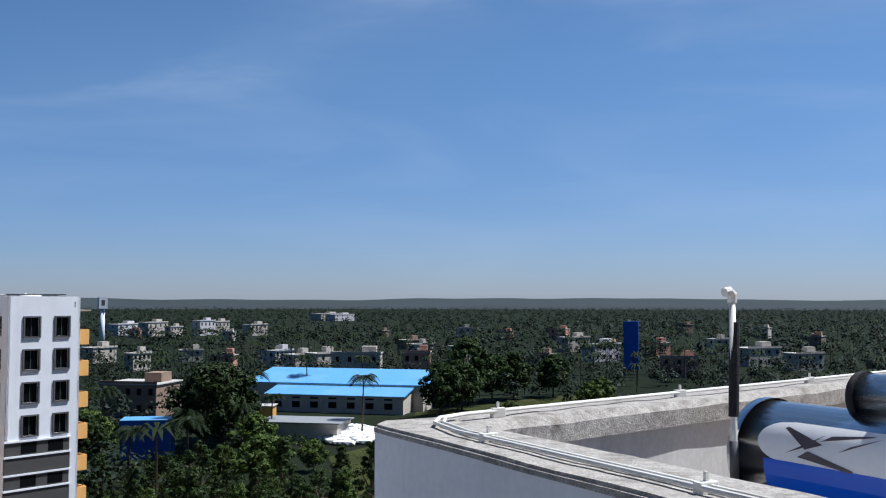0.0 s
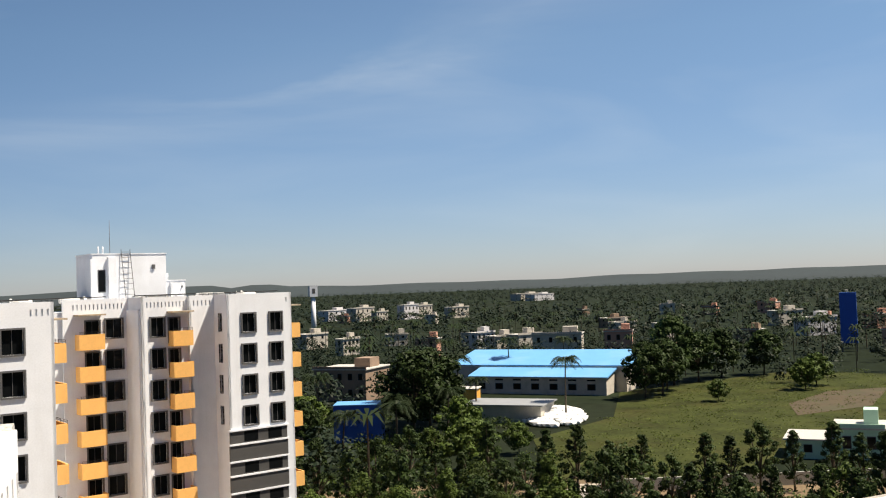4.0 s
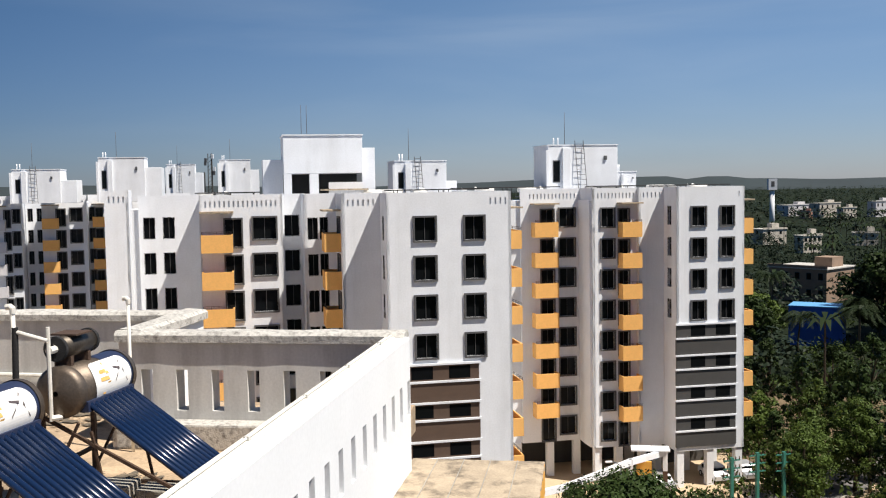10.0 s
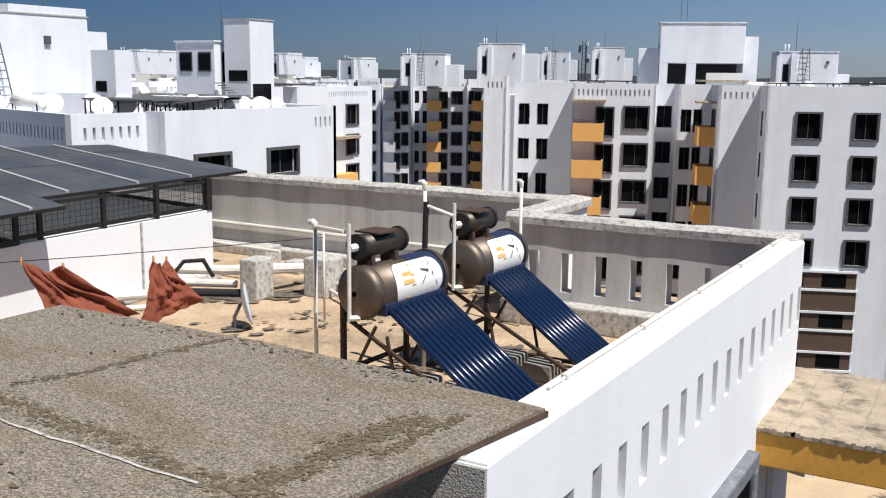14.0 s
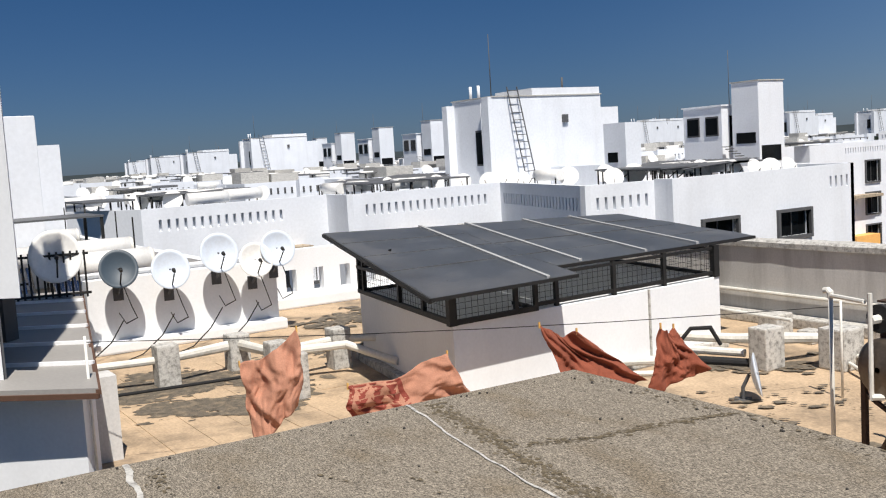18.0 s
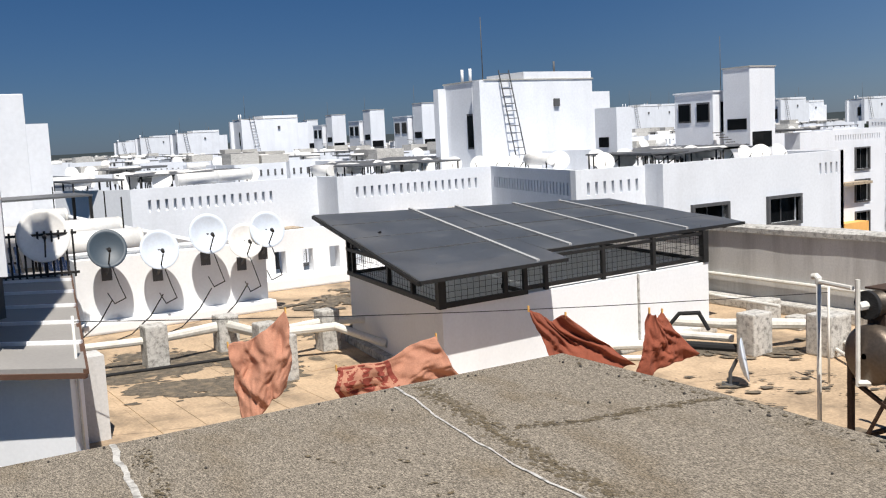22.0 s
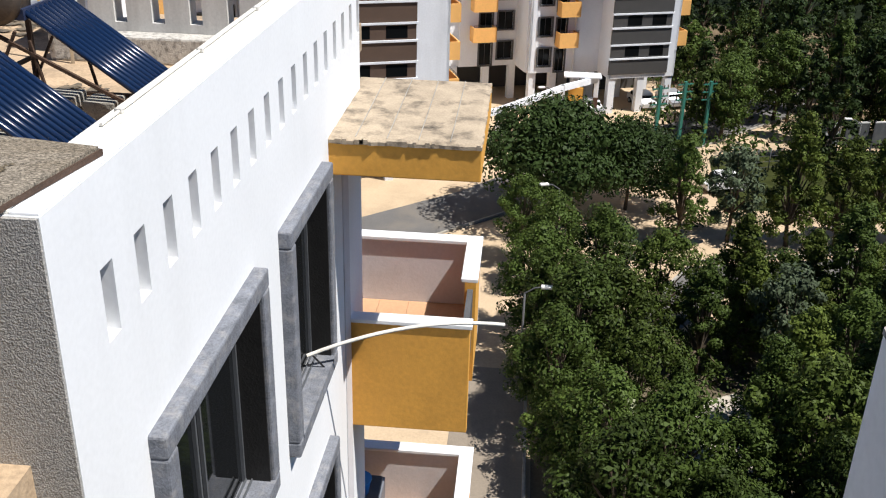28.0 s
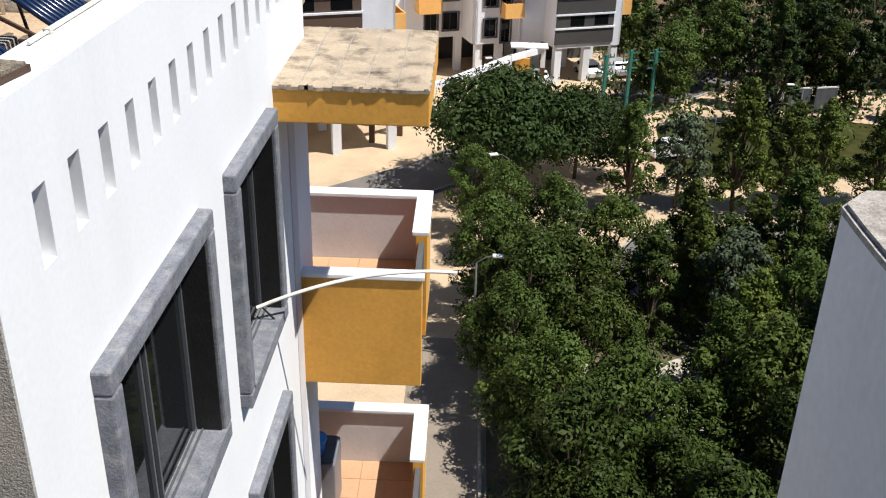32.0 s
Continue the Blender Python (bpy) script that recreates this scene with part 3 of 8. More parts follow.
# flat screed top in two strips, the inner one sandier, with a thin pipe on it
structure("trim", boxed(0.01, 6.02, 0.004, 0.115, 0.0, 0.012, bevel=0.004), M_WHITE, top_m, "white painted outer strip of the parapet top")
structure("trim", boxed(0.01, 6.02, 0.118, 0.22, 0.0, 0.02, bevel=0.006), M_PARAPETTOP, top_m, "sandy worn inner strip of the parapet top")
rail = tagged(part("roof_pipe", tube([(0.9, 0.165, 0.032), (3.0, 0.172, 0.034), (6.0, 0.165, 0.032)], 0.008, 8), M_PIPE), "thin pale pipe lying along the parapet top", "pipe")
rail.matrix_basis = top_m
for k in range(5):
    put("clip", shared("clip", "pclip", lambda: boxed(-0.014, 0.014, 0.15, 0.185, 0.02, 0.045, bevel=0.004), M_CAP), rail, Matrix.Translation((1.1 + 1.1 * k, 0, 0)))
# the end of the parapet turns under the grit slab
structure("wall_under_slab", boxed(-4.75, EAST[0][0] - 0.003, 3.035, 3.26, 1.0, EYE - 1.402), mat("rough_cast_render", (0.42, 0.40, 0.37), 0.95, 0.25, 60, 120, 0.6), label="rough cast wall under the slab")
structure("wall_under_slab_back", boxed(-4.7, -4.5, -3.4, 3.05, 1.0, EYE - 1.41), M_GREYWALL)

M_SURROUND = mat("grey_window_surround", (0.16, 0.17, 0.195), 0.85, 0.35, 9, 70, 0.25, stain=(0.31, 0.30, 0.29), stain_amount=0.75, stain_scale=11)
M_SASH = mat("grey_aluminium_sash", (0.16, 0.17, 0.185), 0.45, 0.1, 5, 40, 0.05, metal=0.5)
M_NEARGLASS = mat("window_glass", (0.010, 0.011, 0.012), 0.04, 0.0, 1, 1, 0.0, spec=0.6)
# windows of the near facade
for u0, u1, z0, z1 in win_holes:
    w, h = u1 - u0, z1 - z0
    ob = tagged(part("window_1", surround(w, h, 0.13, 0.09), M_SURROUND), "dark grey concrete window surround on the white wall", kind="structure")
    ob.matrix_basis = along(*EAST) @ Matrix.Translation((u0, 0, z0))
    bev = ob.modifiers.new("worn", "BEVEL")
    bev.width, bev.segments = 0.015, 2
    put("pane", shared("pane", ("np", round(w, 2)), lambda: boxed(0, w, 0, 0.012, 0, h), M_NEARGLASS), ob, Matrix.Translation((0, 0.128, 0)))
    lin = bmesh.new()
    box(lin, 0.001, 0.016, -0.06, 0.126, 0.013, h - 0.001)
    box(lin, w - 0.016, w - 0.001, -0.06, 0.126, 0.013, h - 0.001)
    box(lin, 0.016, w - 0.016, -0.06, 0.126, h - 0.016, h - 0.001)
    part("lining", lin, M_IRON, ob, "black aluminium frame lining")
    for f in (0.0, 0.47, 0.53, 1.0):
        put("sash_bar", shared("sash_bar", ("sb", round(h, 2)), lambda: boxed(-0.011, 0.011, 0.105, 0.127, 0, h), M_SASH), ob, Matrix.Translation((0.03 + f * (w - 0.06), 0, 0)))
    put("sill", shared("sill", ("sl", round(w, 2)), lambda: boxed(-0.02, w + 0.02, -0.095, 0.127, -0.02, 0.012), M_SURROUND), ob, Matrix())
    put("track", shared("track", ("tk", round(w, 2)), lambda: box(boxed(0.02, w - 0.02, 0.06, 0.068, 0.012, 0.03), 0.02, w - 0.02, 0.10, 0.108, 0.012, 0.03), M_SASH), ob, Matrix())

# canopy over the upper balcony
cano = thing("canopy", 0, 0, 0, label="projecting concrete canopy slab with orange fascia and stained top", category="canopy")
bm = boxed(FX - 0.1, -0.2, 7.62, 9.5, EYE - 2.98, EYE - 2.685, bevel=0.012)
part("fascia", bm, M_ORANGE, cano, "orange painted fascia")
bm = bmesh.new()
nx, ny = 26, 36
vv = [[bm.verts.new((FX + 0.0 + (1.30 + 0.02 * noise.noise(Vector((j * 0.7, 2, 5)))) * i / nx, 7.605 + 1.9 * j / ny + (0.02 * noise.noise(Vector((i * 0.7, 0, 5))) if j == 0 else 0), EYE - 2.655 + 0.005 * noise.noise(Vector((i * 0.5, j * 0.5, 3))) - (0.015 if i in (0, nx) or j in (0, ny) else 0))) for j in range(ny + 1)] for i in range(nx + 1)]
for i in range(nx):
    for j in range(ny):
        bm.faces.new((vv[i][j], vv[i + 1][j], vv[i + 1][j + 1], vv[i][j + 1]))
r = bmesh.ops.extrude_face_region(bm, geom=bm.faces[:])
bmesh.ops.translate(bm, vec=(0, 0, -0.03), verts=[e for e in r["geom"] if isinstance(e, bmesh.types.BMVert)])
part("screed", bm, M_CANOPY, cano, "sandy stained screed with scored joints")
for u in (0.26, 0.52, 0.78, 1.04):
    part("scored_joint", boxed(FX + u - 0.0035, FX + u + 0.0035, 7.66, 9.46, EYE - 2.66, EYE - 2.6485), M_CONCRETE, cano, "dark scored joint")
rj = random.Random(8)
for k in range(12):
    u = rj.uniform(0.02, 1.26)
    part("spall", boxed(FX + u, FX + u + rj.uniform(0.02, 0.07), 7.600, 7.63, EYE - 2.69 - rj.uniform(0, 0.012), EYE - 2.655), M_CANOPY, cano, "crumbled screed edge")

# balconies below the canopy
for k in range(4):
    zt = EYE - 4.78 - 3.0 * k
    b = thing("balcony", 0, 0, 0, label="orange balcony with a white parapet rim on the white block", category="balcony", group="balconies of the near facade")
    part("near_wall", boxed(FX, -0.27, 8.42, 8.54, zt - 1.27, zt - 0.045, bevel=0.01), M_ORANGE, b)
    part("far_wall", boxed(FX - 0.3, -0.27, 10.38, 10.5, zt - 1.27, zt - 0.045), M_PINKWALL, b, "pale plaster inner wall")
    part("front_wall", boxed(-0.39, -0.27, 9.4, 10.38, zt - 1.27, zt - 0.045), M_ORANGE, b)
    part("front_panel", boxed(-0.36, -0.30, 8.54, 9.4, zt - 0.85, zt - 0.12), M_FRAME, b, "grey front panel")
    part("rim", boxed(FX, -0.25, 8.40, 8.56, zt - 0.045, zt, bevel=0.008), M_WHITE, b, "white parapet rim")
    part("rim", boxed(-0.43, -0.25, 9.4, 10.52, zt - 0.045, zt, bevel=0.008), M_WHITE, b, "white parapet rim")
    part("rim", boxed(FX - 0.3, -0.43, 10.34, 10.52, zt - 0.045, zt, bevel=0.008), M_WHITE, b, "white parapet rim")
    part("slab", boxed(FX - 0.3, -0.39, 8.54, 10.38, zt - 1.26, zt - 0.852), M_ORANGE, b)
    for ix in range(4):
        for iy in range(5):
            put("floor_tile", shared("floor_tile", "btile", lambda: boxed(0.004, 0.351, 0.004, 0.364, 0, 0.014, bevel=0.003), M_TILE), b, Matrix.Translation((FX - 0.3 + 0.35 * ix, 8.545 + 0.367 * iy, zt - 0.852)))
structure("wall_balcony_recess", pierced(2.3, 1.0, EYE - 2.9, [(0.9, 1.9, EYE - 5.64 - 3 * k, EYE - 3.59 - 3 * k) for k in range(4)], 0.2), M_PINKWALL, along((FX - 0.3, 8.3), (FX - 0.3, 10.6)), "pale plaster wall behind the balconies")
for k in range(4):
    d = tagged(part("door_1", surround(1.0, 2.05, 0.05, 0.02), M_FRAME), "dark framed balcony door", kind="structure")
    d.matrix_basis = along((FX - 0.3, 8.3), (FX - 0.3, 10.6)) @ Matrix.Translation((0.9, 0, EYE - 5.64 - 3 * k))
    put("pane", shared("pane", "bdp", lambda: boxed(0, 1.0, 0, 0.01, 0, 2.05), M_GLASS), d, Matrix.Translation((0, 0.15, 0)))
structure("pillar", boxed(FX - 0.28, FX + 0.06, 8.12, 8.40, 1.0, EYE - 2.99), M_PINKWALL, label="pale plaster pillar")
structure("wall_recess_head", boxed(FX - 0.5, FX - 0.3, 8.3, 10.6, EYE - 2.9, EYE - 2.7), M_WHITE)

# things on the balconies
zb = EYE - 4.78 - 3.0 - 0.838
tub = thing("basin", -0.95, 9.15, zb, label="round yellow plastic basin on the tiled balcony floor", category="basin")
bm = bmesh.new()
prof = [(0.0, 0.01), (0.12, 0.01), (0.15, 0.08), (0.165, 0.085), (0.15, 0.09), (0.115, 0.02), (0.0, 0.02)]
rows = [[bm.verts.new((r0 * math.cos(a * math.tau / 20), r0 * math.sin(a * math.tau / 20), z0)) for a in range(20)] for r0, z0 in prof[1:-1]]
for p, q in zip(rows, rows[1:]):
    for a in range(20):
        bm.faces.new((p[a], p[(a + 1) % 20], q[(a + 1) % 20], q[a]))
bm.faces.new(rows[0][::-1])
bm.faces.new(rows[-1])
part("bowl", bm, mat("yellow_plastic", (0.62, 0.46, 0.06), 0.4, 0.05, 3, 20, 0.02), tub, smooth=True)
wm = thing("washing_machine", -1.52, 9.5, zb, label="dark grey washing machine by the balcony door", category="washing machine")
part("body", boxed(-0.25, 0.22, -0.28, 0.28, 0.03, 0.85, bevel=0.02), mat("grey_appliance", (0.16, 0.17, 0.19), 0.4, 0.06, 2, 20, 0.02), wm)
part("lid", boxed(-0.22, 0.19, -0.25, 0.25, 0.852, 0.88, bevel=0.01), M_FRAME, wm)
for sx in (-0.2, 0.17):
    for sy in (-0.23, 0.23):
        part("foot", rod((sx, sy, 0), (sx, sy, 0.035), 0.025), M_IRON, wm)
bk = thing("bucket", -1.55, 9.42, zb + 0.881, label="bright blue plastic bucket on the washing machine", category="bucket")
part("bowl", rod((0, 0, 0), (0, 0, 0.2), 0.1, 0.13, 20), mat("blue_plastic", (0.02, 0.2, 0.6), 0.4, 0.05, 3, 20, 0.02), bk)
part("rim", rod((0, 0, 0.19), (0, 0, 0.21), 0.14, 0.14, 20), mat("light_blue_plastic", (0.05, 0.3, 0.7), 0.4, 0.05, 3, 20, 0.02), bk)
rg = thing("laundry", -1.1, 9.6, EYE - 5.618, label="red and white cloth lying on the balcony floor", category="laundry")
bm = bmesh.new()
bmesh.ops.create_grid(bm, x_segments=12, y_segments=10, size=0.22)
for v in bm.verts:
    v.co.z = 0.03 + 0.045 * noise.noise(v.co * 9)
part("cloth", bm, mat("red_cloth", (0.6, 0.09, 0.07), 0.9, 0.2, 5, 60, 0.2), rg, smooth=True)

# white pole that leans out of a window
pole = thing("drying_pole", 0, 0, 0, label="thin white plastic pole sticking out of a window", category="pole")
pts = [Vector((FX - 0.06 + 1.62 * s, 7.0 + 0.7 * s, EYE - 4.36 + 0.50 * s - 0.48 * s * s)) for s in [k / 14 for k in range(15)]]
part("rod", tube(pts, 0.017, 8), M_PIPE, pole)
part("hook", tube([(FX - 0.02, 7.02, EYE - 4.36), (FX + 0.08, 7.05, EYE - 4.5), (FX + 0.1, 7.1, EYE - 4.52)], 0.008), M_IRON, pole)

# the grit slab beside the camera
bm = bmesh.new()
top = [bm.verts.new((x, y, EYE - 1.345)) for x, y in ((-4.78, -3.5), (-1.86, -3.5), (-1.84, 2.0), (-1.71, 2.75), (-1.555, 3.63), (-2.4, 3.76), (-3.3, 3.83), (-4.78, 3.84))]
bm.faces.new(top)
r = bmesh.ops.extrude_face_region(bm, geom=bm.faces[:])
bmesh.ops.translate(bm, vec=(0, 0, -0.045), verts=[e for e in r["geom"] if isinstance(e, bmesh.types.BMVert)])
bmesh.ops.recalc_face_normals(bm, faces=bm.faces[:])
slab = structure("roof_slab", bm, M_ROOFSLAB, label="weathered gritty concrete roof slab with stains")
structure("trim", tube([(-1.865, -3.5, EYE - 1.372), (-1.845, 2.0, EYE - 1.372), (-1.715, 2.75, EYE - 1.372), (-1.555, 3.635, EYE - 1.372), (-2.4, 3.765, EYE - 1.372), (-3.3, 3.835, EYE - 1.372), (-4.78, 3.845, EYE - 1.372)], 0.013, 4), M_RUST, label="dark rusted edge strip of the slab")
rnd = random.Random(4)


def ribbon(bm, pts, w0, w1, ragged, seed):
    """A flat uneven smear along the points."""
    prev = None
    for (xa, ya), (xb, yb) in zip(pts, pts[1:]):
        d = Vector((xb - xa, yb - ya))
        n = Vector((-d.y, d.x)).normalized()
        m = max(3, int(d.length / 0.02))
        for k in range(m + 1):
            f = k / m
            q = Vector((xa + d.x * f, ya + d.y * f)) + n * 0.02 * noise.noise(Vector((xa + d.x * f, ya + d.y * f, seed)) * 5)
            w = w0 + (w1 - w0) * (0.5 + 0.5 * noise.noise(Vector((q.x * 3.1, q.y * 3.1, seed))))
            row = [bm.verts.new((*(q + n * (w + ragged * noise.noise(Vector((q.x * 26, q.y * 26, seed + 1))))), 0)), bm.verts.new((*(q - n * (w + ragged * noise.noise(Vector((q.x * 26, q.y * 26, seed + 2))))), 0))]
            if prev and w > 0.001:
                bm.faces.new((prev[0], prev[1], row[1], row[0]))
            prev = row
    return bm


bm = ribbon(bmesh.new(), [(-4.77, 2.62), (-4.37, 2.56), (-4.01, 2.48), (-3.62, 2.41), (-3.23, 2.36), (-2.6, 2.32), (-2.25, 2.31)], 0.003, 0.012, 0.004, 1)
tr = structure("sealant", bm, M_CAP, Matrix.Translation((0, 0, EYE - 1.340)), "pale crack sealant smeared along a joint")
tr["kind"] = "stuff"
bm = ribbon(bmesh.new(), [(-4.77, 1.075), (-4.5, 1.04), (-4.23, 1.0), (-3.8, 0.96), (-3.5, 0.97)], 0.008, 0.022, 0.006, 4)
tr = structure("sealant", bm, M_CAP, Matrix.Translation((0, 0, EYE - 1.340)), "pale crack sealant smeared along a joint")
tr["kind"] = "stuff"
M_MOSS = mat("dry_brown_moss", (0.125, 0.098, 0.06), 1.0, 0.8, 60, 180, 0.3, stain=(0.20, 0.17, 0.13), stain_amount=0.8, stain_scale=12)


def flecks(pts, count, spread, small, large, seed):
    """Many small ragged flat flecks strewn along a line of points, each a hair above the last."""
    rk = random.Random(seed)
    bm = bmesh.new()
    legs = [(Vector(p), Vector(q)) for p, q in zip(pts, pts[1:])]
    run = [(q - p).length for p, q in legs]
    for k in range(count):
        p, q = rk.choices(legs, run)[0]
        d = (q - p).normalized()
        c = p.lerp(q, rk.random()) + Vector((-d.y, d.x)) * rk.gauss(0, spread)
        r = small + (large - small) * rk.random() ** 2.5
        a0, sides = rk.uniform(0, 6.28), rk.randint(6, 9)
        ring = []
        for i in range(sides):
            a = a0 + math.tau * i / sides
            w = r * rk.uniform(0.45, 1.25)
            ring.append(bm.verts.new((c.x + (d.x * math.cos(a) * 1.6 - d.y * math.sin(a)) * w, c.y + (d.y * math.cos(a) * 1.6 + d.x * math.sin(a)) * w, 0.003 * k / count)))
        bm.faces.new(ring)
    return bm


for k, (pts, n, sp_w, a, b) in enumerate((([(-4.7, 2.76), (-4.36, 2.70), (-3.92, 2.62), (-3.40, 2.51), (-3.06, 2.48), (-2.74, 2.44), (-2.34, 2.35), (-1.95, 2.33)], 1100, 0.034, 0.003, 0.018), ([(-3.72, 2.68), (-3.58, 2.95), (-3.53, 3.33), (-3.42, 3.78)], 420, 0.020, 0.003, 0.014), ([(-2.09, 2.38), (-2.03, 2.57), (-2.02, 2.88), (-1.93, 3.28)], 760, 0.038, 0.003, 0.02), ([(-1.86, 2.8), (-1.85, 3.1), (-1.80, 3.4)], 240, 0.02, 0.003, 0.014), ([(-4.7, 3.76), (-3.4, 3.77), (-2.0, 3.66)], 160, 0.03, 0.003, 0.014), ([(-4.6, 1.16), (-4.0, 1.06), (-3.2, 1.0)], 220, 0.03, 0.003, 0.013), ([(-4.2, 1.9), (-3.3, 2.0), (-2.4, 1.8)], 90, 0.12, 0.003, 0.016))):
    tr = structure("moss", flecks(pts, n, sp_w, a, b, 10 + k), M_MOSS, Matrix.Translation((0, 0, EYE - 1.3445 + 0.0004 * k)), "dry brown moss flecks along a slab joint")
    tr["kind"] = "stuff"
pb = thing("pebble_scatter", 0, 0, EYE - 1.345, label="small dark pebbles scattered on the slab", category="pebbles", kind="stuff")
bm = bmesh.new()
for k in range(70):
    px, py = rnd.uniform(-4.7, -1.75), rnd.uniform(0.3, 3.65)
    if k < 40:
        px = -4.74 + rnd.uniform(0, 0.05) if k % 2 else rnd.uniform(-4.7, -1.8)
        py = rnd.uniform(0.5, 3.6) if k % 2 else 3.68
    s = rnd.uniform(0.003, 0.009)
    r = bmesh.ops.create_icosphere(bm, subdivisions=1, radius=s)
    bmesh.ops.translate(bm, vec=(px, py, s * 0.6), verts=r["verts"])
part("pebbles", bm, mat("dark_pebble", (0.05, 0.045, 0.04), 0.9), pb)

# terrace floor and its walls
structure("terrace_floor", boxed(-16.5, FX - 0.22, 2.3, 10.9, TF - 0.3, TF), M_TERRACE, label="sandy stained terrace floor")
structure("terrace_floor_south", boxed(-14.2, -5.4, 1.7, 2.3, TF - 0.3, TF - 0.002), M_TERRACE)
back_slots = [(0.22 + 0.36 * k, 0.34 + 0.36 * k, EYE - 2.12, EYE - 1.72) for k in range(7)]
structure("wall_back", pierced(2.82, TF - 6, EYE - 1.45, back_slots, 0.2), M_GREYWALL, along((FX - 2.82, 9.04), (FX, 9.04)), "stained grey parapet wall with slots")
cap_on((FX - 2.85, 9.02), (FX + 0.02, 9.02), EYE - 1.45, 0.24, 0.1, 2)
structure("wall_back_far", boxed(-16.5, -4.25, 10.5, 10.72, TF - 6, EYE - 1.45), M_GREYWALL, label="long stained grey parapet wall")
cap_on((-16.5, 10.48), (-4.25, 10.48), EYE - 1.45, 0.26, 0.1, 3)
structure("wall_back_return", boxed(-4.35, -4.13, 9.24, 10.72, TF - 6, EYE - 1.45), M_WHITE)
cap_on((-4.36, 10.74), (-4.36, 9.1), EYE - 1.448, 0.26, 0.11, 5)
structure("baseboard", boxed(FX - 2.8, FX - 0.22, 8.8, 9.04, TF, EYE - 2.2, bevel=0.02), M_CAP, label="plaster fillet along the parapet foot")
structure("baseboard_far", boxed(-16, -4.35, 10.28, 10.5, TF, TF + 0.14, bevel=0.02), M_CAP, label="plaster fillet along the parapet foot")
structure("baseboard_east", boxed(FX - 0.42, FX - 0.22, 3.3, 8.8, TF, TF + 0.2, bevel=0.02), M_CAP)
pc = tagged(part("wall_pipe", tube([(-16, 10.46, TF + 0.45), (-4.5, 10.46, TF + 0.36)], 0.025), M_PIPE), "thin white pipe along the parapet wall", kind="structure")

# floor tiles on the near part of the terrace
for ix in range(14):
    for iy in range(9):
        if rnd.random() < 0.04:
            continue
        put("floor_tile", shared("floor_tile", "ttile", lambda: boxed(0.003, 0.397, 0.003, 0.397, -0.01, 0.008, bevel=0.003), M_TERRACE), bpy.data.objects["terrace_floor"], Matrix.Translation((-12.2 + 0.4 * ix, 2.35 + 0.4 * iy, TF + 0.002 * rnd.random())))

# damp black stains beside the pipe runs
M_DAMP = mat("damp_black_stain", (0.12, 0.10, 0.075), 0.95, 0.5, 12, 60, 0.1, stain=(0.30, 0.23, 0.15), stain_amount=0.9, stain_scale=9)
for k, (pts, n, sp_w, a, b) in enumerate((([(-11.3, 2.5), (-11.0, 2.9), (-11.3, 3.5)], 260, 0.22, 0.02, 0.16), ([(-10.3, 2.6), (-10.0, 3.2), (-9.4, 3.9)], 300, 0.20, 0.02, 0.14), ([(-12.1, 2.8), (-12.0, 3.2), (-11.5, 3.7), (-10.8, 4.0), (-9.9, 4.2)], 320, 0.16, 0.015, 0.12), ([(-11.6, 4.4), (-11.9, 5.2), (-11.7, 6.0)], 160, 0.22, 0.015, 0.10), ([(-7.9, 7.7), (-7.3, 8.2), (-6.8, 8.7)], 170, 0.14, 0.01, 0.09), ([(-7.2, 9.3), (-6.0, 9.9), (-4.8, 10.0)], 240, 0.2, 0.01, 0.10), ([(-13.6, 5.9), (-13.9, 7.0), (-14.6, 7.6)], 200, 0.3, 0.02, 0.14), ([(-4.8, 6.4), (-4.0, 6.9), (-3.6, 8.0)], 200, 0.2, 0.01, 0.08), ([(-6.6, 6.4), (-6.0, 7.3), (-5.4, 8.4)], 160, 0.35, 0.006, 0.05))):
    tr = structure("damp_stain", flecks(pts, n, sp_w, a, b, 30 + k), M_DAMP, Matrix.Translation((0, 0, TF + 0.0115 + 0.0006 * k)), "dark damp stain on the terrace floor")
    tr["kind"] = "stuff"

# landing where the camera stands
structure("landing", boxed(-1.25, 1.0, -4, 0.55, EYE - 2.0, EYE - 1.8), M_ROOFSLAB, label="concrete landing slab")

# ---- the wing across the light well ----
M_WINGWALL = mat("streaked_white_render", (0.86, 0.86, 0.86), 0.9, 0.05, 1.5, 30, 0.1, stain=(0.5, 0.5, 0.5), stain_amount=0.35, stain_scale=2.0, streak=True)
M_WINGCAP = mat("rough_lichen_top", (0.36, 0.335, 0.30), 1.0, 0.35, 30, 120, 0.3, stain=(0.12, 0.10, 0.08), stain_amount=0.85, stain_scale=7)


def prism(pts, z0, z1):
    bm = bmesh.new()
    bm.faces.new([bm.verts.new((x, y, z0)) for x, y in pts])
    r = bmesh.ops.extrude_face_region(bm, geom=bm.faces[:])
    bmesh.ops.translate(bm, vec=(0, 0, z1 - z0), verts=[e for e in r["geom"] if isinstance(e, bmesh.types.BMVert)])
    bmesh.ops.recalc_face_normals(bm, faces=bm.faces[:])
    return bm


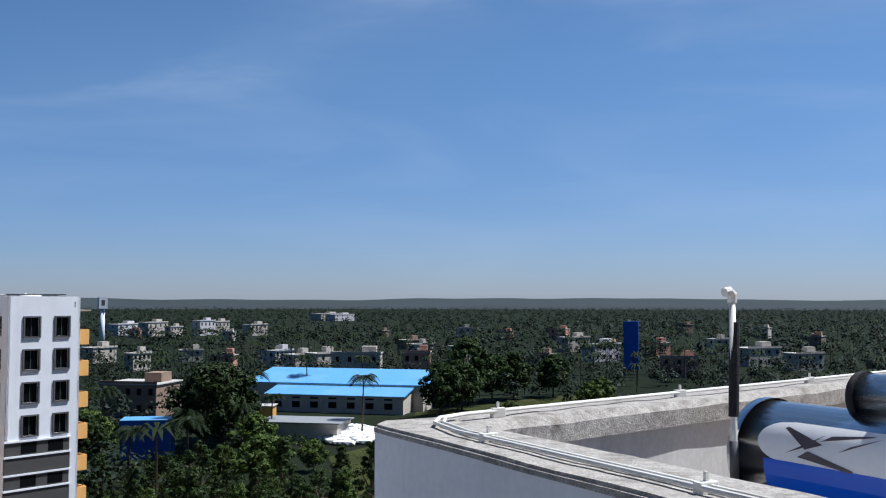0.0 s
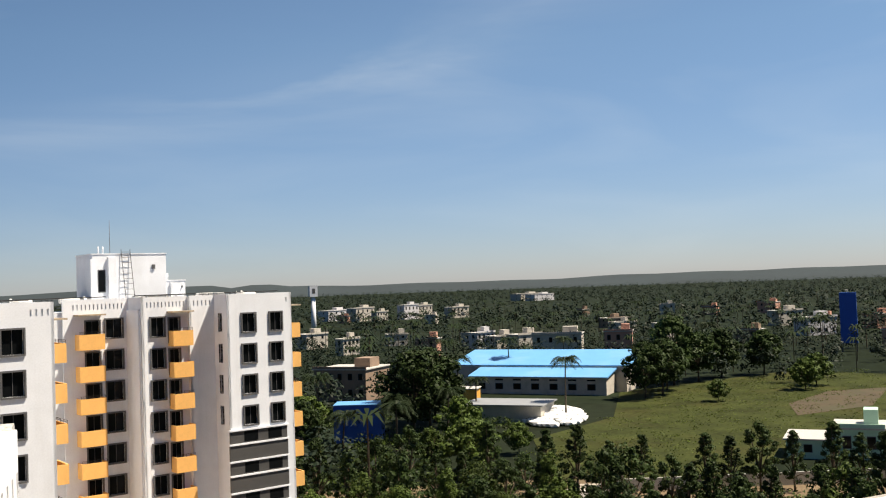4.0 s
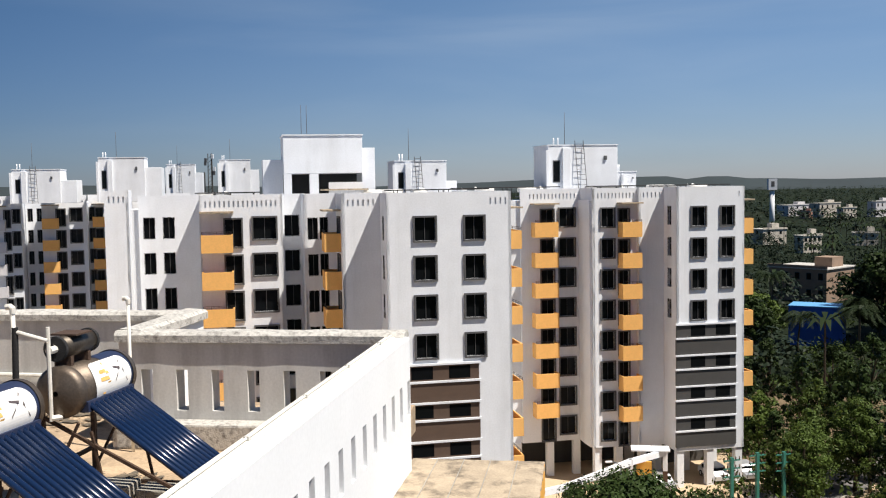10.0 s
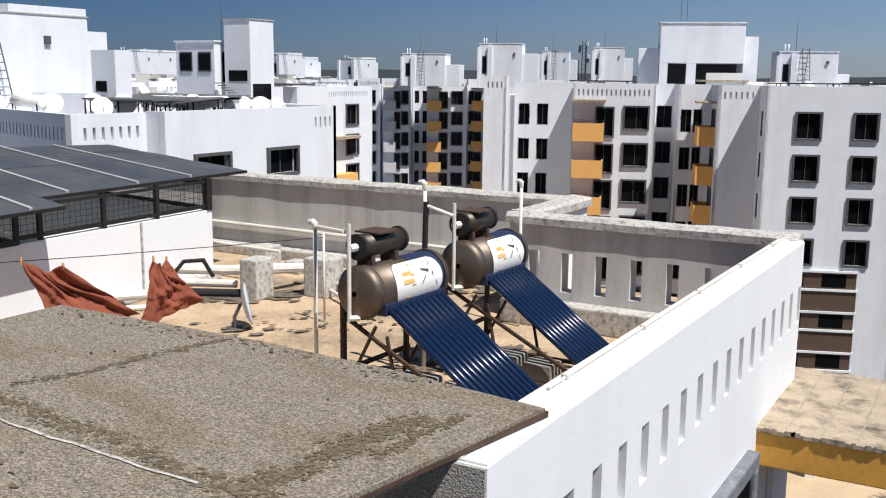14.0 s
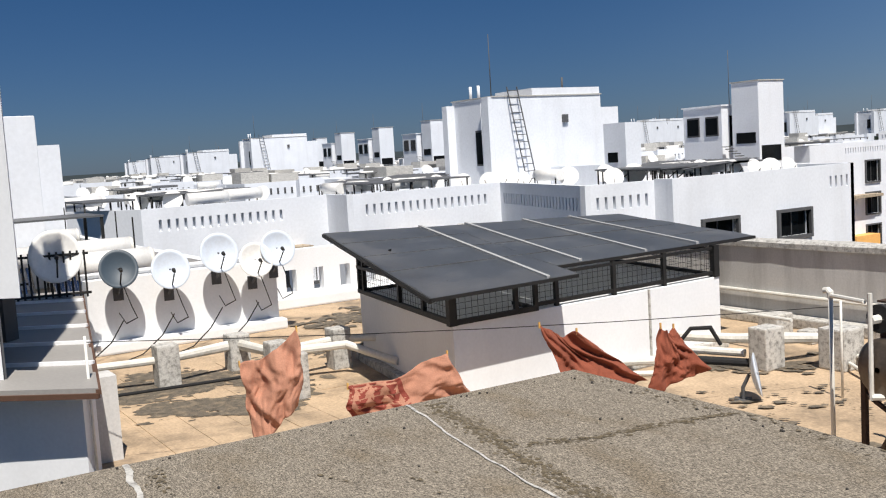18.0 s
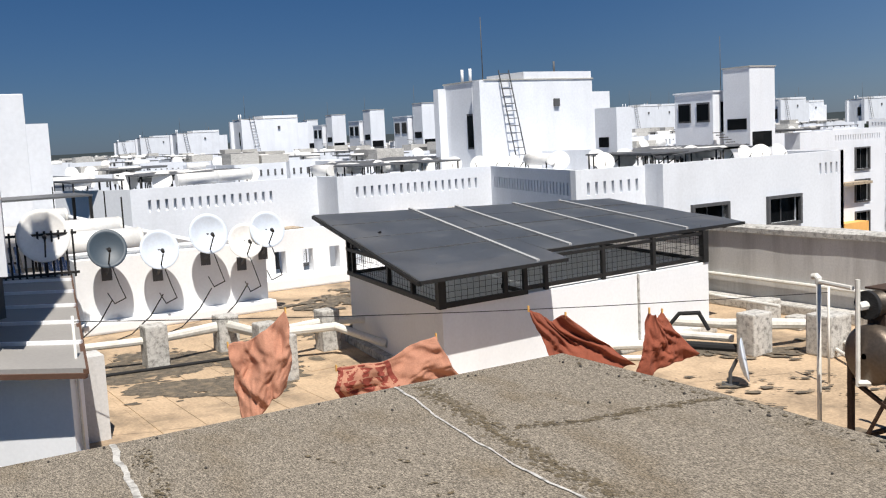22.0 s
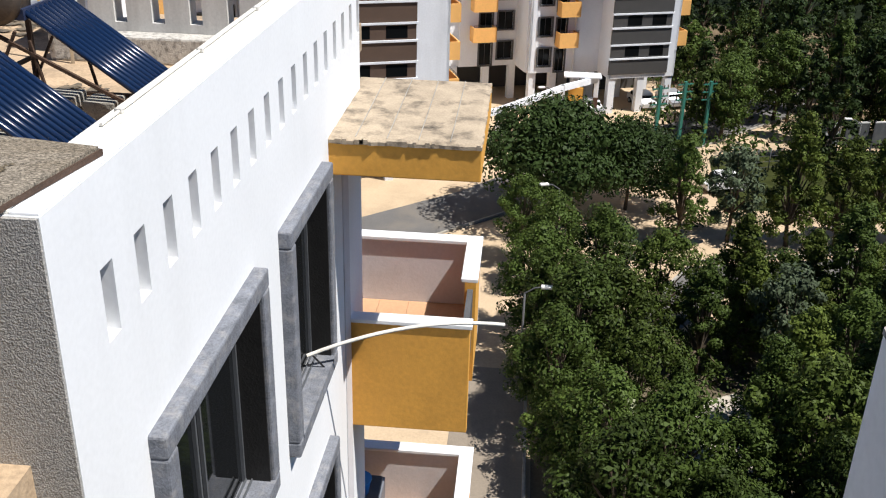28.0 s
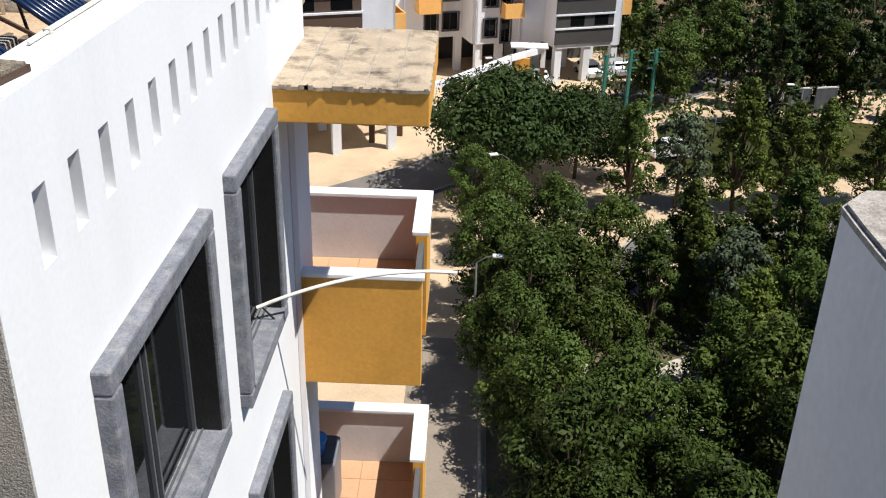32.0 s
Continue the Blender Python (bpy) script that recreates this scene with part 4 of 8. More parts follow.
def rough_top(pts, z, seed):
    """A thin crumbly screed on a wall head of the given outline."""
    bm = prism(pts, z, z + 0.03)
    es = [e for e in bm.edges if e.verts[0].co.z > z + 0.02 and e.verts[1].co.z > z + 0.02]
    bmesh.ops.bevel(bm, geom=es, offset=0.012, segments=2, affect="EDGES")
    bmesh.ops.subdivide_edges(bm, edges=[e for e in bm.edges if e.calc_length() > 1.0], cuts=60, use_grid_fill=True)
    for v in bm.verts:
        v.co += noise.noise_vector(v.co * 9 + Vector((seed, 0, 0))) * 0.006
    bmesh.ops.recalc_face_normals(bm, faces=bm.faces[:])
    return bm


structure("wall_wing", boxed(1.12, 1.5, -6, 2.38, 1.0, EYE - 1.375), M_WINGWALL, label="white wing wall streaked under its cap")
structure("wall_wing_corner", prism([(1.12, 2.38), (1.5, 2.38), (1.5, 2.66), (1.21, 2.66), (1.12, 2.56)], 1.0, EYE - 1.375), M_WINGWALL)
wing_m = along((1.2, 2.62), (8.5, 4.15))
structure("wall_wing_far", boxed(0.30, 7.4, -0.26, 0.02, 1.0, EYE - 1.47), M_GREYWALL, wing_m, "grey parapet wall of the wing")
structure("trim", rough_top([(1.118, -6), (1.118, 2.565), (1.21, 2.668), (1.508, 2.668), (1.508, -6)], EYE - 1.374, 11), M_WINGCAP, label="rough lichen-stained top of the wing wall")
m = wing_m.copy()
m.translation.z = EYE - 1.47
structure("trim", coping(7.1, 0.32, 0.12, 12), M_WINGCAP, m @ Matrix.Translation((0.29, -0.28, 0.001)), "weathered wall cap with dark lichen stains")
structure("wing_floor", boxed(1.5, 8.5, -6, 2.38, TF - 0.3, TF + 0.20), M_TERRACE)
for k, (o, r) in enumerate(((0.12, 0.0085), (0.155, 0.0075))):
    pp = tagged(part("roof_pipe", tube([(1.12 + o, -6, EYE - 1.325), (1.12 + o, 2.2 - o, EYE - 1.325), (1.17 + o, 2.40 - o * 0.4, EYE - 1.325), (1.32 + o * 0.6, 2.53 - o * 0.3, EYE - 1.325), (1.55, 2.60 - o * 0.3, EYE - 1.325), (8.4, 2.60 - o * 0.3 + 1.435, EYE - 1.325)], r, 8), M_PIPE), "thin white water pipes clipped on the wall cap", "pipe")
for k in range(7):
    put("clip", shared("clip", "clip", lambda: box(boxed(-0.035, 0.035, -0.014, 0.014, -0.03, 0.014, bevel=0.004), -0.005, 0.005, -0.005, 0.005, 0.014, 0.04), M_PIPE), pp, Matrix.Translation((1.265, 1.9 - k * 1.1, EYE - 1.325)))
for k in range(5):
    put("clip", MESHES["clip"], pp, Matrix.Translation((1.75 + 1.35 * k, 2.60 + 0.283 * k, EYE - 1.325)))


M_FEED = mat("sooty_steel", (0.085, 0.07, 0.055), 0.45, 0.3, 5, 50, 0.08, metal=0.6, stain=(0.03, 0.025, 0.02), stain_amount=0.9, stain_scale=3.0)


def solar_heater(name, place, rz, length, blue_print, label, feed_from=0.02, feed_up=0.14):
    """Tank along +y from the origin at floor level; the tubes slope down towards +x."""
    t = thing(name, *place, rz, label=label, category="solar heater", group="rooftop solar water heaters")
    H, R = (0.70, 0.245) if blue_print else (0.92, 0.19)
    run = 1.62 if blue_print else 1.27
    body = part("tank", rod((0, 0.03, H), (0, length - 0.03, H), R, R, 40), M_BRIGHTSTEEL if blue_print else M_STEEL, t)
    for y, s in ((0, -1), (length, 1)):
        bm = bmesh.new()
        for r0, y0, r1, y1 in ((R + 0.012, 0.05, R + 0.012, 0.0), (R + 0.012, 0.0, R - 0.02, -0.035), (R - 0.02, -0.035, 0.02, -0.06)):
            cyl(bm, (0, y - s * y0, H), (0, y - s * y1, H), r0, r1, 40, caps=False)
        bmesh.ops.remove_doubles(bm, verts=bm.verts[:], dist=0.0004)
        part("end_cap", bm, M_BRIGHTSTEEL if blue_print else M_STEEL, t)
    if not blue_print:
        part("collar", rod((0, length * 0.55, H), (0, length - 0.05, H), R + 0.004, R + 0.004, 40, caps=False), M_NAVY, t, "navy blue sleeve")
    bm = bmesh.new()
    for a0, a1, ya, yb, m0 in ((2, 46, 0.10 * length, 0.62 * length, 0) if blue_print else (-36, 62, 0.22 * length, 0.9 * length, 0),):
        n = 16
        cols = []
        for i in range(n + 1):
            f = i / n
            a = radians(a0 + (a1 - a0) * f)
            inset = 0.10 * length * (1 - math.sqrt(max(0, 1 - (2 * f - 1) ** 2)))
            cols.append([bm.verts.new(((R + 0.008) * math.cos(a), yy, H + (R + 0.008) * math.sin(a))) for yy in (ya + inset, yb - inset)])
        for p, q in zip(cols, cols[1:]):
            bm.faces.new((p[0], p[1], q[1], q[0]))
    part("label_panel", bm, M_STICKER, t, "faded white printed panel")
    if blue_print:
        bm = bmesh.new()
        cols = [[bm.verts.new(((R + 0.011) * math.cos(radians(a)), yy, H + (R + 0.011) * math.sin(radians(a)))) for yy in (0.13 * length, 0.98 * length)] for a in (-60, -48, -36, -24, -12, 0, 4)]
        for p, q in zip(cols, cols[1:]):
            bm.faces.new((p[0], p[1], q[1], q[0]))
        part("blue_band", bm, M_BLUEBAND, t, "bright blue printed band")
    for k, (a, y0, da, dy, w) in enumerate(((20, 0.66, 26, 0.10, 0.014), (22, 0.74, -30, 0.07, 0.014), (16, 0.64, -14, -0.06, 0.012), (26, 0.70, 8, -0.10, 0.012))):
        p = [((R + 0.013) * math.cos(radians(b)), length * yy, H + (R + 0.013) * math.sin(radians(b))) for b, yy in ((a - 2, y0), (a + da - 2, y0 + dy), (a + da + 2, y0 + dy), (a + 4, y0 + w))]
        bm = bmesh.new()
        quad(bm, *p)
        part("print", bm, M_STICKERINK, t, "dark printed shape")
    if blue_print:
        for a, y0, da, dy, w in ((14, 0.20, 20, 0.10, 0.05), (20, 0.26, 18, -0.08, 0.05), (12, 0.24, -8, 0.16, 0.03), (30, 0.30, 10, 0.14, 0.03), (22, 0.36, 16, 0.10, 0.03)):
            bm = bmesh.new()
            quad(bm, *[((R + 0.013) * math.cos(radians(b)), length * yy, H + (R + 0.013) * math.sin(radians(b))) for b, yy in ((a - 2, y0), (a + da - 1, y0 + dy), (a + da + 1, y0 + dy + 0.01), (a + 5, y0 + w))])
            part("print", bm, M_STICKERINK, t, "dark printed shape")
    if not blue_print:
        for a, y0, da, dy in ((-20, 0.36, 50, 0.05), (-34, 0.42, 40, 0.09), (10, 0.32, 26, 0.16), (24, 0.44, 30, 0.05)):
            bm = bmesh.new()
            quad(bm, *[((R + 0.0125) * math.cos(radians(b)), length * yy, H + (R + 0.0125) * math.sin(radians(b))) for b, yy in ((a, y0), (a, y0 + dy), (a + da, y0 + dy * 0.8), (a + da, y0 + 0.02))])
            part("print", bm, M_STICKERORANGE, t, "faded orange printed shape")
    # feed tank on top
    fz, f0, f1 = H + R + feed_up, feed_from, feed_from + length * 0.55
    fr = 0.10 if blue_print else 0.088
    part("feed_tank", rod((-0.03, f0, fz), (-0.03, f1, fz), fr, fr, 28), M_BRIGHTSTEEL if blue_print else M_FEED, t, "small feed tank")
    part("feed_tank_rim", rod((-0.03, f0 - 0.02, fz), (-0.03, f0 + 0.012, fz), fr + 0.008, fr + 0.008, 28), M_BLACKFOAM, t)
    part("feed_tank_rim", rod((-0.03, f1 - 0.012, fz), (-0.03, f1 + 0.02, fz), fr + 0.008, fr + 0.008, 28), M_BLACKFOAM, t)
    part("feed_lid", boxed(-0.14, 0.08, f0 + length * 0.12, f0 + length * 0.4, fz + fr - 0.003, fz + fr + 0.01), M_RUST, t)
    for y in (f0 + 0.1, f1 - 0.1):
        part("saddle", boxed(-0.1, 0.04, y - 0.02, y + 0.02, H + R - 0.03, H + R + 0.07), M_RUST, t)
    # evacuated tubes
    n = int((length - 0.12) / (0.07 if blue_print else 0.064))
    a, b = Vector((0.17, 0, H - (0.16 if blue_print else 0.10))), Vector((run, 0, 0.04))
    for k in range(n):
        y = 0.1 + k * (length - 0.2) / max(1, n - 1)
        put("glass_tube", shared("glass_tube", ("gtube", run), lambda: rod(a, b, 0.024, 0.024, 12), M_TUBE), t, Matrix.Translation((0, y, 0)))
    part("manifold_strip", boxed(0.12, 0.2, 0.05, length - 0.05, a.z - 0.06, a.z + 0.02), M_NAVY, t)
    part("foot_rail", boxed(run - 0.04, run + 0.04, 0.0, length, 0.0, 0.07), M_RUST, t)
    # stand
    for y in (0.04, length - 0.04):
        part("leg", boxed(-0.2, -0.165, y - 0.018, y + 0.018, 0, H - 0.1), M_RUST, t)
        part("slope_bar", tube([(-0.18, y, H - 0.2), (run - 0.02, y, 0.02)], 0.018, 4), M_RUST, t)
        part("strut", tube([(-0.18, y, 0.12), (0.12, y, H - 0.24)], 0.014, 4), M_RUST, t)
        part("strut", tube([(0.35, y, 0.0), (0.22, y, H - 0.3)], 0.014, 4), M_RUST, t)
        part("base_bar", boxed(-0.2, run - 0.18, y - 0.016, y + 0.016, 0, 0.03), M_RUST, t)
    part("rear_bar", boxed(-0.2, -0.17, 0.0, length, 0.28, 0.31), M_RUST, t)
    # pipework
    if not blue_print:
        part("overflow_pipe", tube([(-0.03, -0.08, H - 0.2), (-0.03, -0.08, H + R + 0.32)], 0.016), M_PIPE, t)
        part("feed_pipe", tube([(-0.03, -0.08, fz), (-0.03, 0.02, fz)], 0.03), M_PIPE, t)
    part("side_pipe", tube([(-0.03, -0.08, H - 0.18), (0.02, -0.02, H - 0.18)], 0.022), M_PIPE, t)
    return t


h1 = solar_heater("solar_heater", (-3.934, 5.738, TF), -4, 0.88, False, "old steel solar water heater with blue tubes on rusty stand")
h2 = solar_heater("solar_heater", (-3.731, 6.917, TF + 0.035), -2, 0.81, False, "steel solar water heater with a navy sleeve beside the back wall")
h3 = solar_heater("solar_heater", (3.05, 2.24, TF + 0.20), 180, 1.7, True, "polished solar water heater with a bright blue printed band", 0.54, 0.06)


def standpipe(place, h, foam, label):
    t = thing("standpipe", *place, label=label, category="pipe")
    part("riser", rod((0, 0, 0), (0, 0, h), 0.016), M_PIPE, t)
    if foam:
        part("foam_sleeve", tube([(0, 0, h * 0.62), (0.012, 0, h * 0.93)], 0.024, 12), M_BLACKFOAM, t, "black foam sleeve")
        part("valve", rod((0, 0, h * 0.42), (0, 0, h * 0.54), 0.022), M_FRAME, t)
    part("elbow", tube([(0, 0, h - 0.01), (0, 0, h + 0.03), (-0.02, 0, h + 0.045), (-0.05, 0, h + 0.04)], 0.022, 10), M_PIPE, t)
    return t


standpipe((-4.05, 8.72, TF), 1.42, False, "tall white vent pipe by the parapet")
standpipe((-4.01, 6.79, TF), 1.58, True, "white pipe with a black foam sleeve between the heaters")
standpipe((-4.38, 5.81, TF), 1.35, False, "white standpipe beside the heater")
standpipe((2.80, 2.2, TF + 0.20), 1.42, True, "white vent pipe with a black foam sleeve beside the heater")
lp = tagged(part("link_pipe", tube([(-4.38, 5.81, TF + 1.36), (-4.01, 5.66, TF + 1.37)], 0.016), M_PIPE), "short white pipe to the feed tank", "pipe")
lp2 = tagged(part("link_pipe", tube([(-4.01, 6.79, TF + 1.44), (-3.74, 6.79, TF + 1.37)], 0.016), M_PIPE), "short white pipe to the feed tank", "pipe")

# concrete blocks and bricks under the heaters
for k, (x, y, w, d, h) in enumerate(((-3.83, 5.94, 0.32, 0.3, 0.24), (-3.48, 6.03, 0.28, 0.24, 0.2), (-4.08, 6.07, 0.22, 0.24, 0.16), (-3.61, 7.04, 0.32, 0.26, 0.2), (-3.27, 7.13, 0.26, 0.24, 0.15))):
    tagged(part("concrete_block", boxed(x, x + w, y, y + d, TF, TF + h, bevel=0.015), M_CONCRETE), "rough grey concrete block under the heater stand", "block", "loose blocks")

# pipe supports
for x, y, w, d, h in ((-7.08, 8.32, 0.24, 0.3, 0.46), (-6.55, 8.85, 0.32, 0.34, 0.44), (-8.15, 9.75, 0.3, 0.3, 0.3), (-7.6, 9.7, 0.22, 0.22, 0.16), (-11.35, 3.10, 0.26, 0.26, 0.5), (-11.6, 4.05, 0.26, 0.26, 0.45), (-9.65, 3.98, 0.24, 0.24, 0.5), (-10.55, 4.15, 0.24, 0.24, 0.48), (-10.7, 5.0, 0.24, 0.24, 0.5)):
    tagged(part("pipe_pier", boxed(x - w / 2, x + w / 2, y - d / 2, y + d / 2, TF, TF + h, bevel=0.02), M_CAP), "small whitewashed concrete pier carrying pipes", "pier", "pipe piers")


def pipe(points, r, label, material=M_PIPE):
    return tagged(part("water_pipe", tube(points, r, 10), material), label, "pipe")


z = TF
pipe([(-8.24, 8.03, z + 0.26), (-7.54, 8.38, z + 0.26), (-7.14, 8.48, z + 0.3), (-7.04, 9.13, z + 0.22)], 0.055, "fat white drain pipe through the piers")
pipe([(-8.14, 7.93, z + 0.14), (-7.34, 8.28, z + 0.14)], 0.045, "white drain pipe on the terrace floor")
pipe([(-8.04, 7.83, z + 0.05), (-7.24, 8.23, z + 0.05)], 0.05, "black lagged pipe on the floor", M_BLACKFOAM)
pipe([(-7.99, 7.91, z + 0.2), (-7.89, 8.03, z + 0.38), (-7.69, 8.13, z + 0.4), (-7.64, 8.23, z + 0.2)], 0.022, "bent black hose over the pipes", M_BLACKFOAM)
pipe([(-6.94, 9.23, z + 0.16), (-5.94, 8.63, z + 0.13), (-5.34, 8.13, z + 0.1)], 0.02, "thin white pipe on the floor")
pipe([(-6.94, 9.13, z + 0.1), (-6.04, 8.53, z + 0.08), (-5.44, 7.93, z + 0.08)], 0.02, "thin white pipe on the floor")
pipe([(-9.54, 9.13, z + 0.42), (-7.24, 8.93, z + 0.42)], 0.02, "thin white pipe above the floor")
pipe([(-8.54, 6.53, z + 0.12), (-7.74, 7.43, z + 0.14)], 0.05, "white drain pipe at the wall foot")
pipe([(-8.44, 6.43, z + 0.03), (-7.64, 7.33, z + 0.03)], 0.03, "white drain pipe at the wall foot")
pipe([(-11.6, 2.35, z + 0.3), (-11.35, 3.1, z + 0.32), (-11.6, 4.05, z + 0.32), (-10.55, 4.15, z + 0.34), (-10.29, 4.91, z + 0.36), (-9.64, 5.23, z + 0.2)], 0.045, "white drain pipe on low piers")
pipe([(-10.55, 4.15, z + 0.36), (-10.7, 5.0, z + 0.36), (-9.94, 6.08, z + 0.36)], 0.045, "white drain pipe on low piers")
pipe([(-11.2, 2.4, z + 0.03), (-11.0, 3.9, z + 0.03)], 0.02, "black pipe on the floor", M_BLACKFOAM)

# ---- shaft cover with a mesh band and a dark sheet roof ----
# plan coordinates: a runs out of the front wall, b along it from the near corner
sh = thing("shaft_cover", 0, 0, 0, label="low white shaft enclosure with wire mesh and a dark sheet roof", category="enclosure")
SO, SE1, SE2 = Vector((-7.98, 4.95)), Vector((2.95, -0.50)) / 2.99, Vector((-0.24, 3.92)) / 3.93
SA, SB = -2.99, 3.93
ST = EYE - 1.60


def skew(bm):
    for v in bm.verts:
        p = SO + SE1 * v.co.x + SE2 * v.co.y
        v.co.x, v.co.y = p.x, p.y
    bmesh.ops.recalc_face_normals(bm, faces=bm.faces[:])
    return bm


def roof_z(a, b):
    back = EYE - 0.87 - 0.17 * (b + 0.4) / 4.6
    return EYE - 1.215 + (back - EYE + 1.215) * (-a / 3.0)


def sp(name, bm, material, label=""):
    return part(name, skew(bm), material, sh, label)


sp("front_wall", boxed(-0.2, 0, 0, SB, TF, ST, bevel=0.01), M_WHITE)
sp("side_wall", boxed(SA, -0.2, 0, 0.2, TF, ST, bevel=0.01), M_WHITE)
sp("side_wall", boxed(SA, -0.2, SB - 0.2, SB, TF, ST), M_WHITE)
sp("rear_wall", boxed(SA, SA + 0.2, 0.2, SB - 0.2, TF, ST), M_WHITE)
sp("plinth", boxed(SA - 0.05, 0.1, -0.1, SB + 0.05, TF, TF + 0.1, bevel=0.02), M_CAP)
sp("cover_slab", boxed(SA + 0.2, -0.2, 0.2, SB - 0.2, ST - 0.16, ST - 0.02), M_WHITE, "pale plastered slab under the sheet roof")
sp("downpipe", boxed(-0.003, 0.03, 2.7, 2.72, TF + 0.1, ST), M_CAP)
for a, b in ((0.03, -0.02), (0.03, 0.78), (0.03, 1.04), (-0.03, 1.36), (-0.03, 2.2), (-0.03, 3.0), (-0.03, SB - 0.05), (SA + 0.03, 0.0), (SA + 0.22, 0.0), (SA + 1.5, 0.0), (-0.75, 0.0), (SA + 0.03, SB - 0.05), (SA + 0.03, 2.0)):
    w = 0.045 if (a, b) in ((0.03, -0.02), (-0.03, SB - 0.05)) else 0.025
    sp("post", boxed(a - w, a + w, b - w, b + w, ST, roof_z(min(a, 0), b) - 0.01), M_IRON)
for zz, hh in ((0.0, 0.05), (0.30, 0.04)):
    sp("rail", boxed(0.005, 0.055, -0.04, 1.06, ST + zz, ST + zz + hh), M_IRON)
    sp("rail", boxed(-0.055, -0.01, 1.06, SB, ST + zz + 0.03, ST + zz + hh + 0.02), M_IRON)
    sp("rail", boxed(SA, 0.0, -0.03, 0.02, ST + zz, ST + zz + hh), M_IRON)
    sp("rail", boxed(SA, -0.06, SB - 0.05, SB - 0.005, ST + zz, ST + zz + 0.04), M_IRON)
    sp("rail", boxed(SA + 0.005, SA + 0.05, 0.05, SB - 0.06, ST + zz, ST + zz + 0.04), M_IRON)
sp("rail", boxed(-0.5, 0.0, 1.02, 1.06, ST + 0.0, ST + 0.04), M_IRON)


def mesh_panel(L, h, cell):
    bm = bmesh.new()
    n = int(L / cell)
    for k in range(1, n):
        u = k * L / n
        box(bm, u - 0.0018, u + 0.0018, -0.0018, 0.0018, 0, h)
    m = int(h / cell)
    for k in range(1, m + 1):
        v = k * h / (m + 1)
        box(bm, 0, L, -0.0018, 0.0018, v - 0.0018, v + 0.0018)
    return bm


for L, h, cell, at in ((1.06, 0.3, 0.075, Matrix.Translation((0.03, 0, ST + 0.03)) @ Matrix.Rotation(math.pi / 2, 4, "Z")), (SB - 1.06, 0.3, 0.075, Matrix.Translation((-0.03, 1.06, ST + 0.05)) @ Matrix.Rotation(math.pi / 2, 4, "Z")), (-SA, 0.4, 0.075, Matrix.Translation((SA, 0, ST + 0.03))), (-SA, 0.4, 0.1, Matrix.Translation((SA, SB - 0.03, ST + 0.03))), (SB, 0.5, 0.1, Matrix.Translation((SA + 0.03, 0, ST + 0.03)) @ Matrix.Rotation(math.pi / 2, 4, "Z"))):
    bm = mesh_panel(L, h, cell)
    bm.transform(at)
    sp("wire_mesh", bm, M_IRON)
for z0, z1 in ((ST + 0.36, EYE - 0.98), (EYE - 0.98, ST + 0.36)):
    sp("brace", tube([(SA + 0.25, 0.0, z0), (SA + 1.3, 0.0, z1)], 0.014, 4), M_IRON)
# sheet panels that rise to the rear
cuts = [-0.42, 1.0, 1.38, 1.75, 2.75, 3.62, 4.66]
for k, (b0, b1) in enumerate(zip(cuts, cuts[1:])):
    a0 = 0.42 if k < 2 else -0.04
    bm = bmesh.new()
    rows = []
    for i in range(9):
        a = a0 + (-3.1 - a0) * i / 8
        rows.append([bm.verts.new((a, b, roof_z(a, b) + 0.006 * math.sin(i * 2 + k) + d)) for b in (b0 + 0.004, b1 - 0.004) for d in (0.012, 0.03)])
    for p, q in zip(rows, rows[1:]):
        for i0, i1 in ((1, 3), (3, 2), (2, 0), (0, 1)):
            bm.faces.new((p[i0], p[i1], q[i1], q[i0]))
    for r in (rows[0], rows[-1]):
        bm.faces.new((r[0], r[1], r[3], r[2]))
    sp("roof_panel", bm, M_POLY, "dark grey translucent sheet panel")
    if k in (1, 3, 4, 5):
        sp("cover_strip", tube([(a0 - 0.02, b0, roof_z(a0, b0) + 0.034), (-3.1, b0, roof_z(-3.1, b0) + 0.034)], 0.030, 4), M_ALU, "pale aluminium strip")
    for a in (-0.75, -1.55, -2.35):
        sp("seam", tube([(a, b0 + 0.02, roof_z(a, b0) + 0.031), (a, b1 - 0.02, roof_z(a, b1) + 0.031)], 0.006, 4), M_FRAME)
    sp("edge_bar", tube([(a0, b0, roof_z(a0, b0) + 0.01), (a0, b1, roof_z(a0, b1) + 0.01)], 0.024, 4), M_IRON)
for a in (-0.4, -1.2, -2.0, -2.8):
    sp("purlin", tube([(a, -0.4, roof_z(a, -0.4) - 0.012), (a, 4.28, roof_z(a, 4.28) - 0.012)], 0.02, 4), M_IRON)
sp("side_bar", tube([(0.42, -0.42, roof_z(0.42, -0.42)), (-3.1, -0.42, roof_z(-3.1, -0.42))], 0.028, 4), M_IRON)
sp("side_bar", tube([(-0.04, 4.3, roof_z(-0.04, 4.3)), (-3.1, 4.3, roof_z(-3.1, 4.3))], 0.028, 4), M_IRON)

# ---- washing on a line ----
A, B = Vector((-8.3, 1.63, EYE - 1.30)), Vector((-5.8, 7.84, EYE - 1.58))


def line_at(s):
    p = A.lerp(B, s)
    p.z -= 0.05 * math.sin(math.pi * s)
    return p


wl = thing("washing_line", 0, 0, 0, label="thin sagging washing line across the terrace", category="line")
part("wire", tube([line_at(k / 6) for k in range(7)], 0.004, 5), M_IRON, wl)
part("post", rod((B.x, B.y, TF), (B.x, B.y, B.z + 0.05), 0.012), M_PIPE, wl)
part("post", rod((A.x, A.y, TF), (A.x, A.y, A.z + 0.05), 0.012), M_PIPE, wl)


